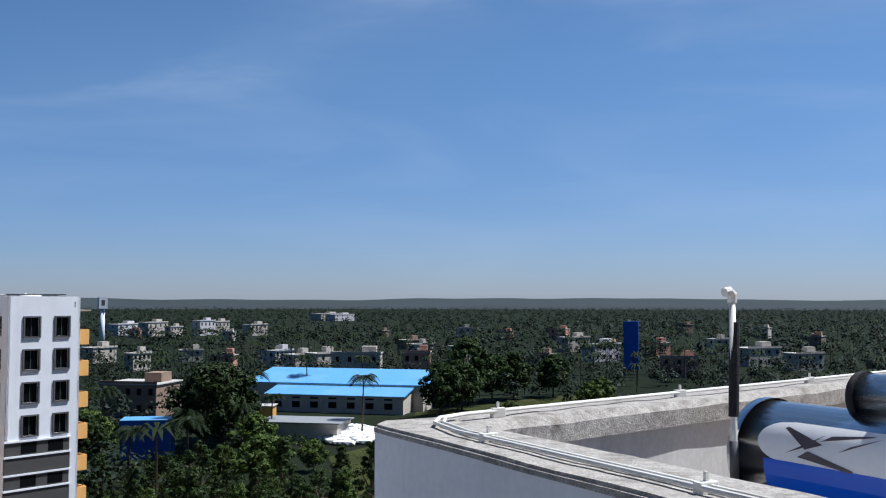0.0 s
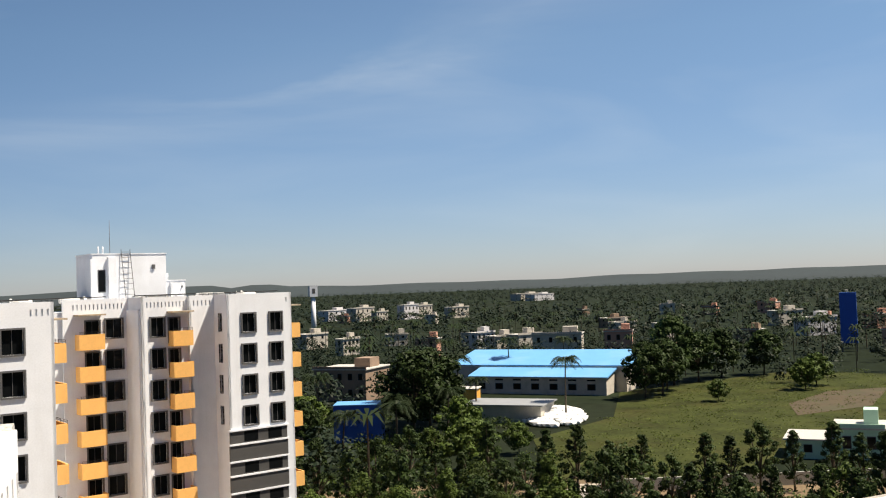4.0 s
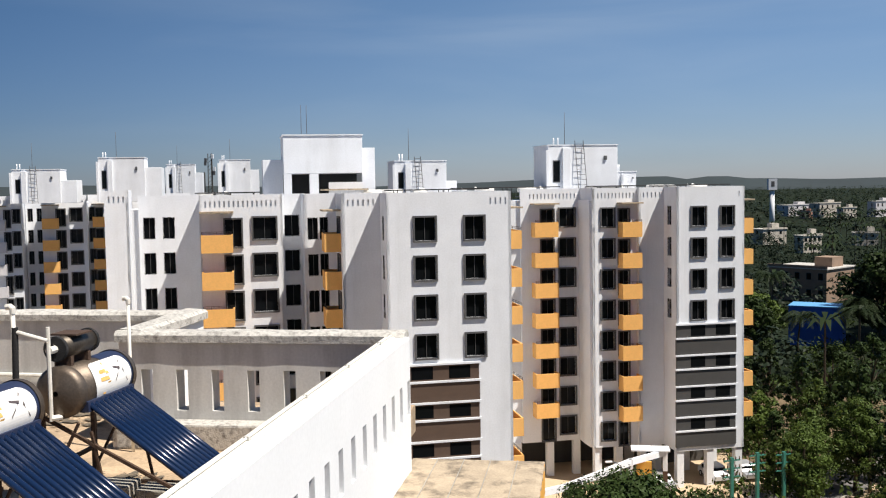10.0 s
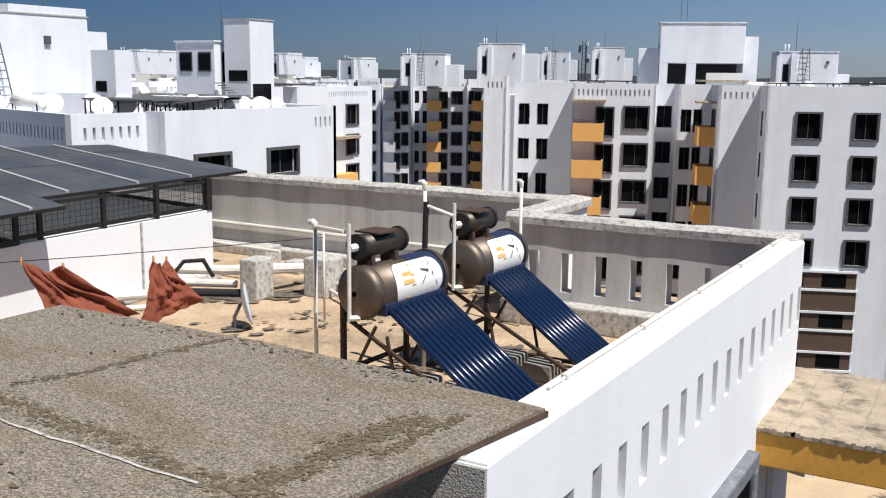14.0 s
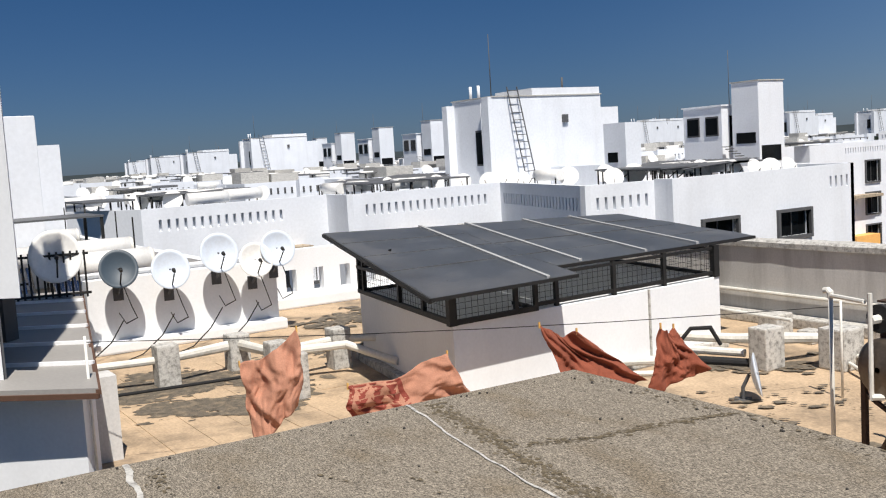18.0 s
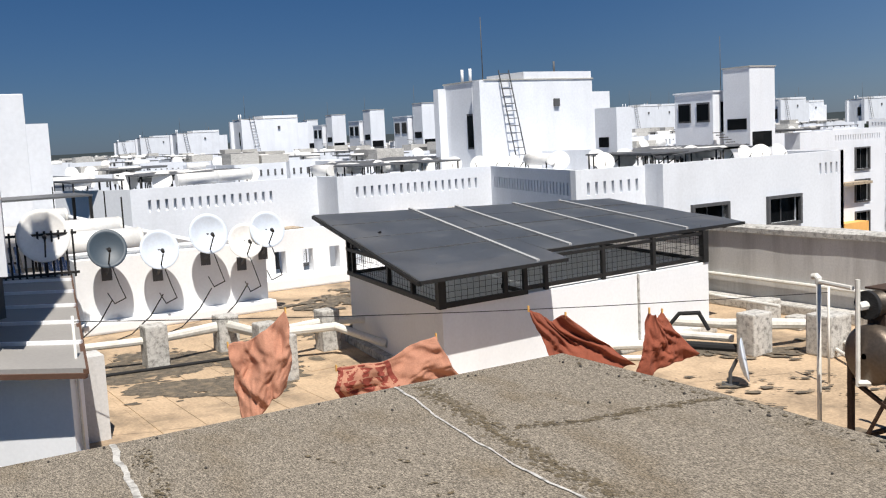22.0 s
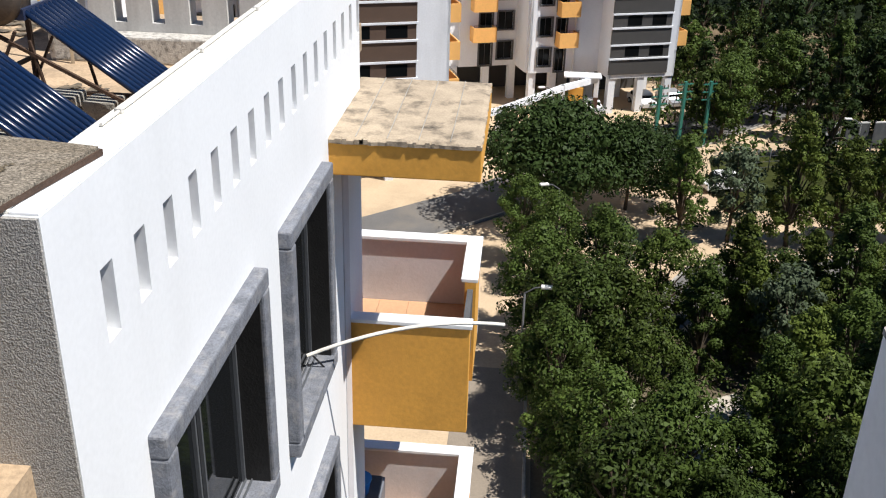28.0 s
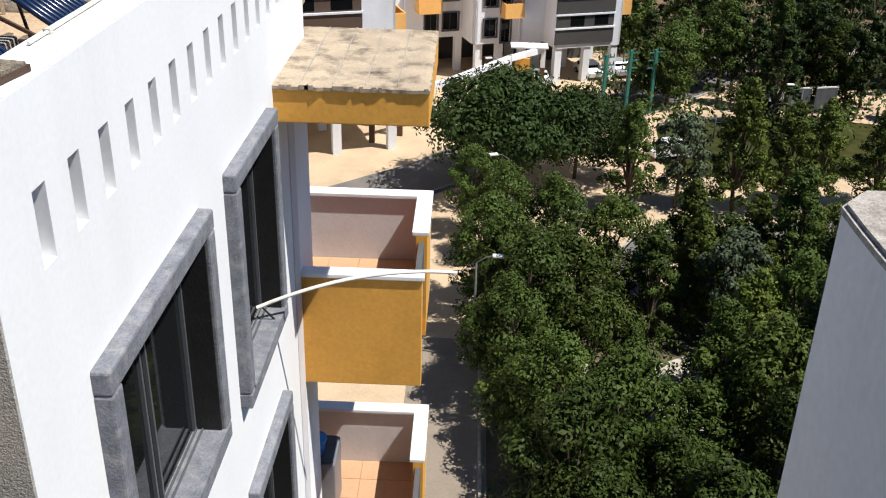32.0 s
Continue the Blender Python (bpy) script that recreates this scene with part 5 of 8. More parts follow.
def cloth(corners, material, seed, label, border=None, crumple=0.09, pegs=(0, 1)):
    """A wind-blown sheet between four corners (place along the line, height from the eye, push off the line)."""
    t = thing("hung_cloth", 0, 0, 0, label=label, category="cloth", group="washing on the line")
    n, mm = 44, 44
    side = Vector((B.y - A.y, A.x - B.x, 0)).normalized()
    cs = []
    for q, z0, out in corners:
        p = A.lerp(B, q)
        cs.append(Vector((p.x, p.y, EYE + z0)) + side * out)

    def at(i, j):
        f, g = i / n, j / mm
        p = cs[0].lerp(cs[1], f).lerp(cs[3].lerp(cs[2], f), g)
        edge = math.sin(math.pi * f) * 0.6 + 0.4
        big = noise.noise(Vector((f * 2.6 + g * 1.4 + seed, g * 1.1, seed)))
        fold = 1 - 2 * abs(noise.noise(Vector((f * 4.5 - g * 2.2 + seed, g * 1.6 + f, seed + 3))))
        fine = 1 - 2 * abs(noise.noise(Vector((f * 9 + g * 4, g * 6 - f * 3, seed + 7))))
        p = p + side * (crumple * (1.5 * big + 0.55 * fold + 0.22 * fine) * (0.25 + 0.75 * min(1, 2.2 * g + 0.3)))
        sag = 0.05 * edge * (noise.noise(Vector((f * 3 + seed, g * 2, 4))) + 0.4 * math.sin(math.pi * f) * (g - 0.5))
        p.z += sag - 0.05 * math.sin(math.pi * f) * (1 - g)
        p.y += 0.05 * noise.noise(Vector((g * 3.4, f * 2.0, seed + 11)))
        return p

    bm = bmesh.new()
    vs = [[bm.verts.new(at(i, j)) for j in range(mm + 1)] for i in range(n + 1)]
    for i in range(n):
        for j in range(mm):
            bm.faces.new((vs[i][j], vs[i + 1][j], vs[i + 1][j + 1], vs[i][j + 1]))
    c = part("sheet", bm, material, t, smooth=True)
    sd = c.modifiers.new("thickness", "SOLIDIFY")
    sd.thickness = 0.004
    if border:
        bm = bmesh.new()

        def patch(i0, i1, j0, j1, cut=0.0):
            for j in range(j0, j1):
                f = cut * (j - j0) / max(1, j1 - j0)
                a0, a1 = i0 + (i1 - i0) * f * 0.5, i1 - (i1 - i0) * f * 0.5
                for k in range(4):
                    u0, u1 = a0 + (a1 - a0) * k / 4, a0 + (a1 - a0) * (k + 1) / 4
                    quad(bm, *[p + side * 0.007 for p in (at(u0, j), at(u1, j), at(u1, j + 1), at(u0, j + 1))])

        patch(2, 20, 1, 3)
        for col in range(3):
            for row in range(4):
                patch(3 + 6 * col, 8 + 6 * col, 5 + 10 * row, 11 + 10 * row, 0.8)
                patch(4 + 6 * col, 7 + 6 * col, 11 + 10 * row, 14 + 10 * row, 0.3)
        patch(0, 2, 0, mm)
        patch(20, 22, 0, mm)
        part("printed_pattern", bm, border, t, "dark red printed pattern")
    for k in pegs:
        p = at(0 if k == 0 else n, 0)
        part("peg", boxed(p.x - 0.008, p.x + 0.008, p.y - 0.006, p.y + 0.006, p.z - 0.03, p.z + 0.025), M_STICKERORANGE, t)
    return t


cloth(((0.178, -1.60, 0.02), (0.257, -1.34, 0.0), (0.252, -1.98, 0.10), (0.195, -2.24, 0.12)), M_CLOTH, 1.3, "faded terracotta cloth blowing on the washing line", crumple=0.11)
cloth(((0.312, -1.84, 0.10), (0.442, -1.66, 0.0), (0.478, -2.12, 0.06), (0.312, -2.22, 0.16)), M_CLOTH, 2.2, "terracotta printed cloth with a dark red border on the line", border=M_CLOTHPAT, crumple=0.09)
cloth(((0.572, -1.49, 0.0), (0.615, -1.58, 0.0), (0.712, -2.08, 0.10), (0.60, -2.20, 0.12)), M_CLOTHDARK, 3.7, "rust red cloth sagging from the washing line", crumple=0.10)
cloth(((0.735, -1.60, 0.0), (0.752, -1.62, 0.0), (0.796, -2.02, 0.06), (0.706, -2.22, 0.10)), M_CLOTHDARK, 5.1, "small rust red cloth pegged on the washing line", crumple=0.09)


# ---- satellite dishes ----
def dish(place, rz, tilt, d, material, label, arm=True, stand=0.45, back=0.0):
    t = thing("satellite_dish", *place, rz, label=label, category="satellite dish", group="satellite dishes")
    bm = bmesh.new()
    rings = []
    n = 28
    for k in range(7):
        r = d / 2 * k / 6
        rings.append([bm.verts.new((0, 0, 0))] if k == 0 else [bm.verts.new((-(d / 2) ** 2 * 0.42 * (1 - (r / (d / 2)) ** 2) / d * 1.2, r * 0.94 * math.cos(a * math.tau / n), r * math.sin(a * math.tau / n))) for a in range(n)])
    rings[0][0].co = (-(d / 2) ** 2 * 0.42 / d * 1.2, 0, 0)
    for a in range(n):
        bm.faces.new((rings[0][0], rings[1][a], rings[1][(a + 1) % n]))
    for p, q in zip(rings[1:], rings[2:]):
        for a in range(n):
            bm.faces.new((p[a], q[a], q[(a + 1) % n], p[(a + 1) % n]))
    bm.transform(Matrix.Translation((0, 0, stand + d * 0.3)) @ Matrix.Rotation(radians(-tilt), 4, "Y"))
    r = part("reflector", bm, material, t, smooth=True)
    so = r.modifiers.new("thickness", "SOLIDIFY")
    so.thickness = 0.008
    c = Vector((0, 0, stand + d * 0.3))
    if back:
        part("wall_arm", tube([(-back, 0, stand - 0.22), (-back + 0.16, 0, stand - 0.16), (-0.12, 0, stand - 0.02), c + Vector((-0.08, 0, 0))], 0.018), M_FRAME, t)
        part("wall_plate", boxed(-back - 0.004, -back + 0.01, -0.07, 0.07, stand - 0.32, stand - 0.12), M_FRAME, t)
        part("cable_loop", tube([c + Vector((0.0, 0.02, -d * 0.3)), (0.02, 0.12, stand - 0.35), (-0.1, 0.2, stand - 0.55), (-0.14, 0.05, stand - 0.62), (-0.05, -0.04, stand - 0.45)], 0.007, 5), M_IRON, t)
    else:
        part("mast", tube([(-0.14, 0, 0), (-0.14, 0, stand), c + Vector((-0.08, 0, 0))], 0.018), M_FRAME, t)
        part("foot_plate", boxed(-0.22, -0.06, -0.08, 0.08, 0, 0.012), M_FRAME, t)
    if arm:
        tip = c + Vector((d * 0.55, 0, 0.02 * d))
        part("feed_arm", tube([c + Vector((-0.03, 0, -d * 0.46)), tip + Vector((0, 0, -0.05))], 0.011, 6), M_IRON, t)
        part("feed_horn", rod(tip + Vector((-0.05, 0, 0)), tip + Vector((0.03, 0, -0.02)), 0.028, 0.02, 10), M_IRON, t)
    return t


DX = -14.15
structure("wall_dishes", boxed(DX - 0.25, DX, 2.85, 5.65, TF - 0.3, EYE - 1.42), M_WHITE, label="whitewashed parapet wall with dishes in front")
cap_on((DX - 0.25, 5.65), (DX - 0.25, 2.85), EYE - 1.42, -0.27, 0.06, 21, M_WHITE)
structure("baseboard_dishes", boxed(DX, DX + 0.22, 2.85, 5.7, TF, TF + 0.16, bevel=0.03), M_WHITE)
slots2 = [(0.35 + 0.52 * k, 0.55 + 0.52 * k, EYE - 2.2, EYE - 1.8) for k in range(8)]
structure("wall_west", pierced(5.0, TF - 0.3, EYE - 1.45, slots2, 0.2), M_WHITE, along((-15.9, 5.65), (-15.9, 10.65)), "white parapet wall with small square vents")
structure("baseboard_west", boxed(-15.9, -15.7, 5.65, 10.5, TF, TF + 0.2, bevel=0.03), M_WHITE)
structure("wall_west_return", boxed(-15.9, DX - 0.25, 5.45, 5.65, TF - 0.3, EYE - 1.45), M_WHITE)
for y, dz, d, m, tl, lb in ((3.22, 1.04, 0.60, M_DISHGREY, 22, "dark grey satellite dish on the terrace wall"), (3.93, 0.95, 0.62, M_DISH, 18, "pale blue grey satellite dish on the terrace wall"), (4.65, 1.10, 0.64, M_DISH, 16, "pale blue grey satellite dish on a tall mast"), (5.20, 0.96, 0.58, M_DISHWHITE, 20, "off-white satellite dish with rusty feed"), (5.55, 1.09, 0.60, M_DISH, 18, "light blue satellite dish at the wall end")):
    dish((DX + 0.40, y, TF), -8, tl, d * 0.92, m, lb, stand=dz, back=0.39)
dish((-6.28, 7.25, TF), 40, 10, 0.42, M_DISH, "pale dish tipped on the terrace floor behind the slab", arm=False, stand=0.12)
for y0 in (3.2, 3.9, 4.6, 5.15):
    pipe([(DX + 0.5, y0, TF + 0.5), (DX + 0.35, y0 - 0.15, TF + 0.2), (DX + 0.6, y0 - 0.5, TF + 0.02), (DX + 1.2, y0 - 1.1, TF + 0.015)], 0.008, "thin black cable trailing on the terrace", M_IRON)

# ---- the next roof beyond the dish wall ----
structure("roof_deck_west", boxed(-34, DX - 0.26, 0.6, 5.4, TF - 0.6, TF - 0.02), M_CANOPY, label="sandy roof deck of the next wing")
for y0, y1, x0, x1 in ((0.6, 0.8, -34, -15.8), (5.2, 5.4, -34, -16.2), (0.8, 5.2, -24.2, -24.0), (0.8, 5.2, -34.2, -34.0)):
    structure("wall_next_roof", boxed(x0, x1, y0, y1, TF - 0.3, EYE - 1.5), M_WHITE, label="low white parapet of the next roof")


def plate_heater(x, y, rz):
    t = thing("solar_heater", x, y, TF - 0.02, rz, label="white tanked solar water heater on an iron stand", category="solar heater", group="heaters on the next roof")
    part("tank", rod((0, 0.06, 0.98), (0, 1.74, 0.98), 0.23, 0.23, 20), M_DISHWHITE, t)
    for v in (0.0, 1.8):
        part("end_cap", rod((0, v, 0.98), (0, v + (0.07 if v < 1 else -0.07), 0.98), 0.2, 0.236, 20), M_PIPE, t)
    for k in range(16):
        put("glass_tube", shared("glass_tube", "plate_tube", lambda: rod((0.15, 0, 0.8), (1.3, 0, 0.1), 0.028, 0.028, 6), M_TUBE), t, Matrix.Translation((0, 0.15 + 0.1 * k, 0)))
    for v in (0.08, 1.7):
        part("leg", boxed(-0.2, -0.16, v, v + 0.04, 0, 0.8), M_IRON, t)
        part("slope_bar", tube([(-0.16, v + 0.02, 0.76), (1.35, v + 0.02, 0.04)], 0.02, 4), M_IRON, t)
    part("rear_rail", boxed(-0.2, -0.17, 0.08, 1.72, 0.45, 0.49), M_IRON, t)
    part("vent_pipe", tube([(0, 1.5, 1.2), (0, 1.5, 1.75)], 0.015, 6), M_IRON, t)


for x, y, rz in ((-17.6, 2.9, -6), (-20.6, 1.4, -4), (-20.9, 3.4, -4), (-26.0, 1.4, -5), (-26.2, 3.4, -5), (-30.5, 1.6, -5), (-30.8, 3.5, -5)):
    plate_heater(x, y, rz)
pg = thing("pergola", -23.6, 1.0, TF - 0.02, 0, label="dark iron pergola frame with a sheet roof", category="pergola")
part("sheet", boxed(0, 1.8, 0, 3.9, 1.62, 1.66), M_SHEETROOF, pg)
for u in (0.05, 1.75):
    for v in (0.05, 1.95, 3.85):
        part("post", boxed(u - 0.03, u + 0.03, v - 0.03, v + 0.03, 0, 1.62), M_IRON, pg)

# ---- sheet-roofed ledge and the white stair tower at the south side ----
LZ = EYE - 1.6
FL, FR, BR, BL = Vector((-9.25, -0.07, 0)), Vector((-7.86, 1.61, 0)), Vector((-14.1, 2.78, 0)), Vector((-15.5, 0.6, 0))
led = thing("lean_to_roof", 0, 0, 0, label="grey sheet lean-to roof in stepped strips with pale joints", category="roof")
N = 6
for k in range(N):
    f0, f1 = k / N, (k + 1) / N
    a, b, c, d = FL.lerp(BL, f0), FR.lerp(BR, f0), FR.lerp(BR, f1), FL.lerp(BL, f1)
    bm = bmesh.new()
    top = [bm.verts.new((p.x, p.y, LZ + 0.015 * k)) for p in (a, b, c, d)]
    bot = [bm.verts.new((p.x, p.y, LZ + 0.015 * k - 0.05)) for p in (a, b, c, d)]
    bm.faces.new(top)
    bm.faces.new(bot[::-1])
    for i in range(4):
        bm.faces.new((top[i], bot[i], bot[(i + 1) % 4], top[(i + 1) % 4]))
    bmesh.ops.recalc_face_normals(bm, faces=bm.faces[:])
    part("sheet", bm, mat("grey_sheet_%d" % k, (0.30, 0.285, 0.265), 0.6, 0.08, 1.5, 30, 0.1), led)
    if k:
        part("joint_strip", tube([(a.x, a.y, LZ + 0.015 * k), (b.x, b.y, LZ + 0.015 * k)], 0.025, 4), M_WHITE, led, "pale joint strip")
part("edge_trim", tube([(FL.x, FL.y, LZ - 0.06), (FR.x, FR.y, LZ - 0.06)], 0.03, 4), M_BROWNPOST, led)
part("edge_trim", tube([(FR.x, FR.y, LZ - 0.03), (BR.x, BR.y, LZ + 0.05)], 0.03, 4), M_BROWNPOST, led)
# wall below the ledge
structure("wall_south_low", boxed(0, 1.74, 0, 0.2, 14.0, LZ - 0.06), M_WHITE, along((-9.40, 0.25), (-8.25, 1.56)), "white wall below the lean-to roof")
structure("wall_south_low_return", boxed(-14.2, -9.0, 1.72, 1.92, 14.0, TF - 0.31), M_WHITE)
structure("wall_south_jamb", boxed(-9.05, -8.75, 1.62, 1.95, 14.0, LZ - 0.1), M_GREYWALL)
# tower
tw = thing("stair_tower", 0, 0, 0, label="tall white stair tower block with a grooved edge", category="tower")
tm = along((-9.50, 0.23), (-8.72, 1.02))
part("front_block", prism([(-9.58, 0.27), (-8.80, 1.06), (-10.4, 1.22), (-11.1, 0.35)], LZ + 0.001, EYE + 5), M_WHITE, tw)
part("groove", prism([(-8.84, 1.062), (-8.84, 1.088), (-10.3, 1.26), (-10.3, 1.21)], LZ, EYE + 5), M_FRAME, tw)
part("side_block", prism([(-8.81, 1.094), (-8.68, 1.235), (-10.5, 1.50), (-10.5, 1.26)], LZ + 0.68, EYE + 5), M_WHITE, tw)
part("rear_block", boxed(-9, -0.62, 0.35, 2.2, EYE - 0.92, EYE + 5), M_WHITE, tw).matrix_basis = tm
# charcoal colour stands in for the deep shade below the tower
part("rear_wall", boxed(-9, -0.02, 1.6, 1.8, 14, EYE - 0.92), M_CHAR, tw, "stairwell wall coloured dark for deep shade").matrix_basis = tm
tw2 = thing("stair_tower", 0, 0, 0, label="white tower of the next block in sunlight", category="tower")
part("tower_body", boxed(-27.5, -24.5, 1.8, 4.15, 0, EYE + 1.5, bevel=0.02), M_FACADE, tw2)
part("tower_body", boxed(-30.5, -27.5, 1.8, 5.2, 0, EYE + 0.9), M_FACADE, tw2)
gr = thing("grille", -13.6, 2.3, LZ + 0.06, 75, label="black iron grille leaning by the tower", category="grille")
for k in range(12):
    part("bar", boxed(-0.5 + 0.085 * k, -0.475 + 0.085 * k, -0.012, 0.012, 0, 0.62), M_IRON, gr)
for zz in (0.04, 0.56):
    part("crossbar", boxed(-0.52, 0.5, -0.02, 0.02, zz, zz + 0.03), M_IRON, gr)
dish((-13.5, 2.38, LZ + 0.07), -8, 14, 0.7, M_DISHWHITE, "white satellite dish with dark markings by the tower", stand=0.35)

# ---- the neighbouring estate: long block with wings ----
def roof_room(parent_xy, rz, w, d, h, z, label, ladder=True, tall=None, window=True, mast=True, tank=True):
    t = thing("roof_room", parent_xy[0], parent_xy[1], z, rz, label=label, category="roof room", group="rooftop lift rooms")
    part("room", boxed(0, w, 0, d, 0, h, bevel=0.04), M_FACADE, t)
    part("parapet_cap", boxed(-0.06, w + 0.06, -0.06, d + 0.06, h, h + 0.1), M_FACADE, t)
    part("pier", boxed(w * 0.2, w * 0.3, -0.35, 0, 0, h * 0.95), M_FACADE, t)
    part("pier", boxed(-0.25, 0, -0.3, d * 0.3, 0, h * 0.92), M_FACADE, t)
    if tall:
        part("tank_room", boxed(w, w + tall[0], 0.3, d, 0, tall[1], bevel=0.04), M_FACADE, t)
    if window:
        wdw = part("window", boxed(w * 0.07, w * 0.17, -0.03, 0.02, h * 0.3, h * 0.72), M_FRAME, t)
        part("pane", boxed(w * 0.08, w * 0.16, -0.045, -0.031, h * 0.32, h * 0.7), M_GLASS, wdw)
    if ladder:
        ld = part("ladder", tube([(w * 0.42, -0.55, 0), (w * 0.38, -0.08, h + 0.5)], 0.035, 5), M_FRAME, t)
        part("stile", tube([(w * 0.54, -0.55, 0), (w * 0.50, -0.08, h + 0.5)], 0.035, 5), M_FRAME, ld)
        for k in range(11):
            f = (k + 0.5) / 11
            part("rung", tube([(w * 0.42 - w * 0.04 * f, -0.55 + 0.47 * f, (h + 0.5) * f), (w * 0.54 - w * 0.04 * f, -0.55 + 0.47 * f, (h + 0.5) * f)], 0.022, 5), M_FRAME, ld)
    if mast:
        part("mast", rod((w * 0.35, d * 0.5, h), (w * 0.35, d * 0.5, h + 3.6), 0.035, 0.02, 6), M_FRAME, t)
    for fx in (0.1, 0.16):
        part("vent", rod((w * fx, 0.4, h), (w * fx, 0.4, h + 0.8), 0.07, 0.07, 8), M_FACADE, t)
    part("floodlight", boxed(w * 0.8, w * 0.84, -0.14, 0, h * 0.72, h * 0.8), M_FRAME, t)
    return t


def roof_clutter(cx, cy, rz, w, d, z, seed, n=8):
    """Solar heaters, dishes and low pergolas seen from far over a parapet."""
    rnd = random.Random(seed)
    for k in range(n):
        x, y = rnd.uniform(0.6, w - 1.6), rnd.uniform(0.6, d - 2.0)
        p = Matrix.LocRotScale((cx, cy, z), Euler((0, 0, radians(rz))), None) @ Vector((x, y, 0))
        kind = rnd.random()
        if kind >= 0.8:
            x, y = max(0.2, min(x, w - 4.6)), max(0.2, min(y, d - 2.6))
            p = Matrix.LocRotScale((cx, cy, z), Euler((0, 0, radians(rz))), None) @ Vector((x, y, 0))
        if kind < 0.5:
            t = thing("solar_heater", p.x, p.y, p.z, rnd.choice((0, 90)) + rz, label="white solar water heater on a far roof", category="solar heater", group="far rooftop heaters")
            part("tank", shared_bm("ftank", lambda: rod((0, 0, 1.1), (0, 1.9, 1.1), 0.28, 0.28, 10)), M_DISHWHITE, t)
            part("collector", shared_bm("ftube", lambda: boxed(0.1, 1.5, 0.1, 1.8, 0.35, 0.42)), M_NAVY, t)
            part("leg", shared_bm("fleg", lambda: boxed(-0.25, -0.2, 0.1, 0.15, 0, 1.0)), M_IRON, t)
            part("leg", shared_bm("fleg_far", lambda: boxed(-0.25, -0.2, 1.75, 1.8, 0, 1.0)), M_IRON, t)
        elif kind < 0.8:
            dsh = thing("satellite_dish", p.x, p.y, p.z, rnd.uniform(-40, 10), label="pale satellite dish on a far roof", category="satellite dish", group="far rooftop dishes")
            part("reflector", shared_bm("fdish", lambda: rod((0, 0, 0.95), (0.16, 0, 1.02), 0.12, 0.5, 16)), M_DISHWHITE, dsh)
            part("mast", shared_bm("fmast", lambda: rod((0, 0, 0), (0, 0, 0.95), 0.03, 0.03, 6)), M_FRAME, dsh)
        else:
            t = thing("pergola", p.x, p.y, p.z, rz, label="low dark sheet roof on thin posts on a far roof", category="pergola", group="far rooftop sheet roofs")
            part("sheet", shared_bm("fperg", lambda: boxed(0, 4.2, 0, 2.2, 1.25, 1.32)), M_SHEETROOF, t)
            for a in (0.1, 2.1, 4.1):
                for b in (0.1, 2.1):
                    part("post", rod((a, b, 0), (a, b, 1.25), 0.04, 0.04, 5), M_IRON, t)


BMS = {}


def shared_bm(key, build):
    if key not in BMS:
        BMS[key] = build()
    return BMS[key].copy()


CXR = 20.0
CXO = Vector((-14.74, 72.5))
CU, CB = Vector((math.cos(radians(CXR)), math.sin(radians(CXR)))), Vector((-math.sin(radians(CXR)), math.cos(radians(CXR))))


def cpos(a, b):
    return CXO + CU * a + CB * b


RZ = EYE - 0.45


def block(label):
    return thing("apartment_block", CXO.x, CXO.y, 0, CXR, label=label, category="apartment building", group="estate apartment blocks")


def solid(parent, a0, a1, b0, b1, z0, z1, name="core", material=None):
    return part(name, boxed(a0, a1, b0, b1, z0, z1), material or M_FACADE, parent)


STILT = 3.6
bB = block("white nine storey apartment block with orange balconies and brown bands")
facade(bB, (0, 0), (9.7, 0), 16.1, RZ, wins=((2.15, 3.75), (6.05, 7.55)), slots=((7.9, 9.5),), floors=4, top_gap=1.9)
facade(bB, (0, 0), (9.7, 0), STILT, 16.1, floors=0, material=M_FACADE)
bands(bB, (0.02, -0.02), (7.0, -0.02), 16.0, STILT, M_BROWN)
facade(bB, (0, 3.2), (0, 0), STILT, RZ, wins=((1.2, 1.9),), floors=8, framed=False)
facade(bB, (-3.0, 3.2), (0, 3.2), STILT, RZ, slots=((0.3, 2.7),), floors=0)
facade(bB, (9.7, 0), (9.7, 20.5), STILT, RZ, doors=((3.0, 4.4, 1.5, 5.0), (9.0, 10.4, 8.0, 11.0)), floors=8)
facade(bB, (-3.0, 8), (-3.0, 3.2), STILT, RZ, doors=((2.0, 3.6, 1.2, 3.9),), floors=8)
facade(bB, (-5.6, 8), (-3.0, 8), STILT, RZ, wins=((0.3, 1.1), (1.3, 1.9)), floors=8, framed=False, top_gap=2.0)
facade(bB, (-7.3, 12), (-5.6, 12), STILT, RZ, wins=((0.3, 1.5),), floors=8, framed=False)
facade(bB, (-5.6, 12), (-5.6, 8), STILT, RZ, floors=0)
solid(bB, 0.25, 9.45, 0.3, 20.2, STILT, RZ - 1.15)
solid(bB, -5.5, 0.3, 12.1, 20, STILT, RZ - 1.15)
solid(bB, -2.75, 0.3, 3.5, 12.2, STILT, RZ - 1.15)
for a, b in ((0.3, 0.3), (4.6, 0.3), (9.2, 0.3), (0.3, 6), (4.6, 6), (9.2, 6), (9.2, 12), (4.6, 12), (-3.2, 5), (-3.2, 10)):
    solid(bB, a, a + 0.7, b, b + 0.7, 0, STILT, "column")

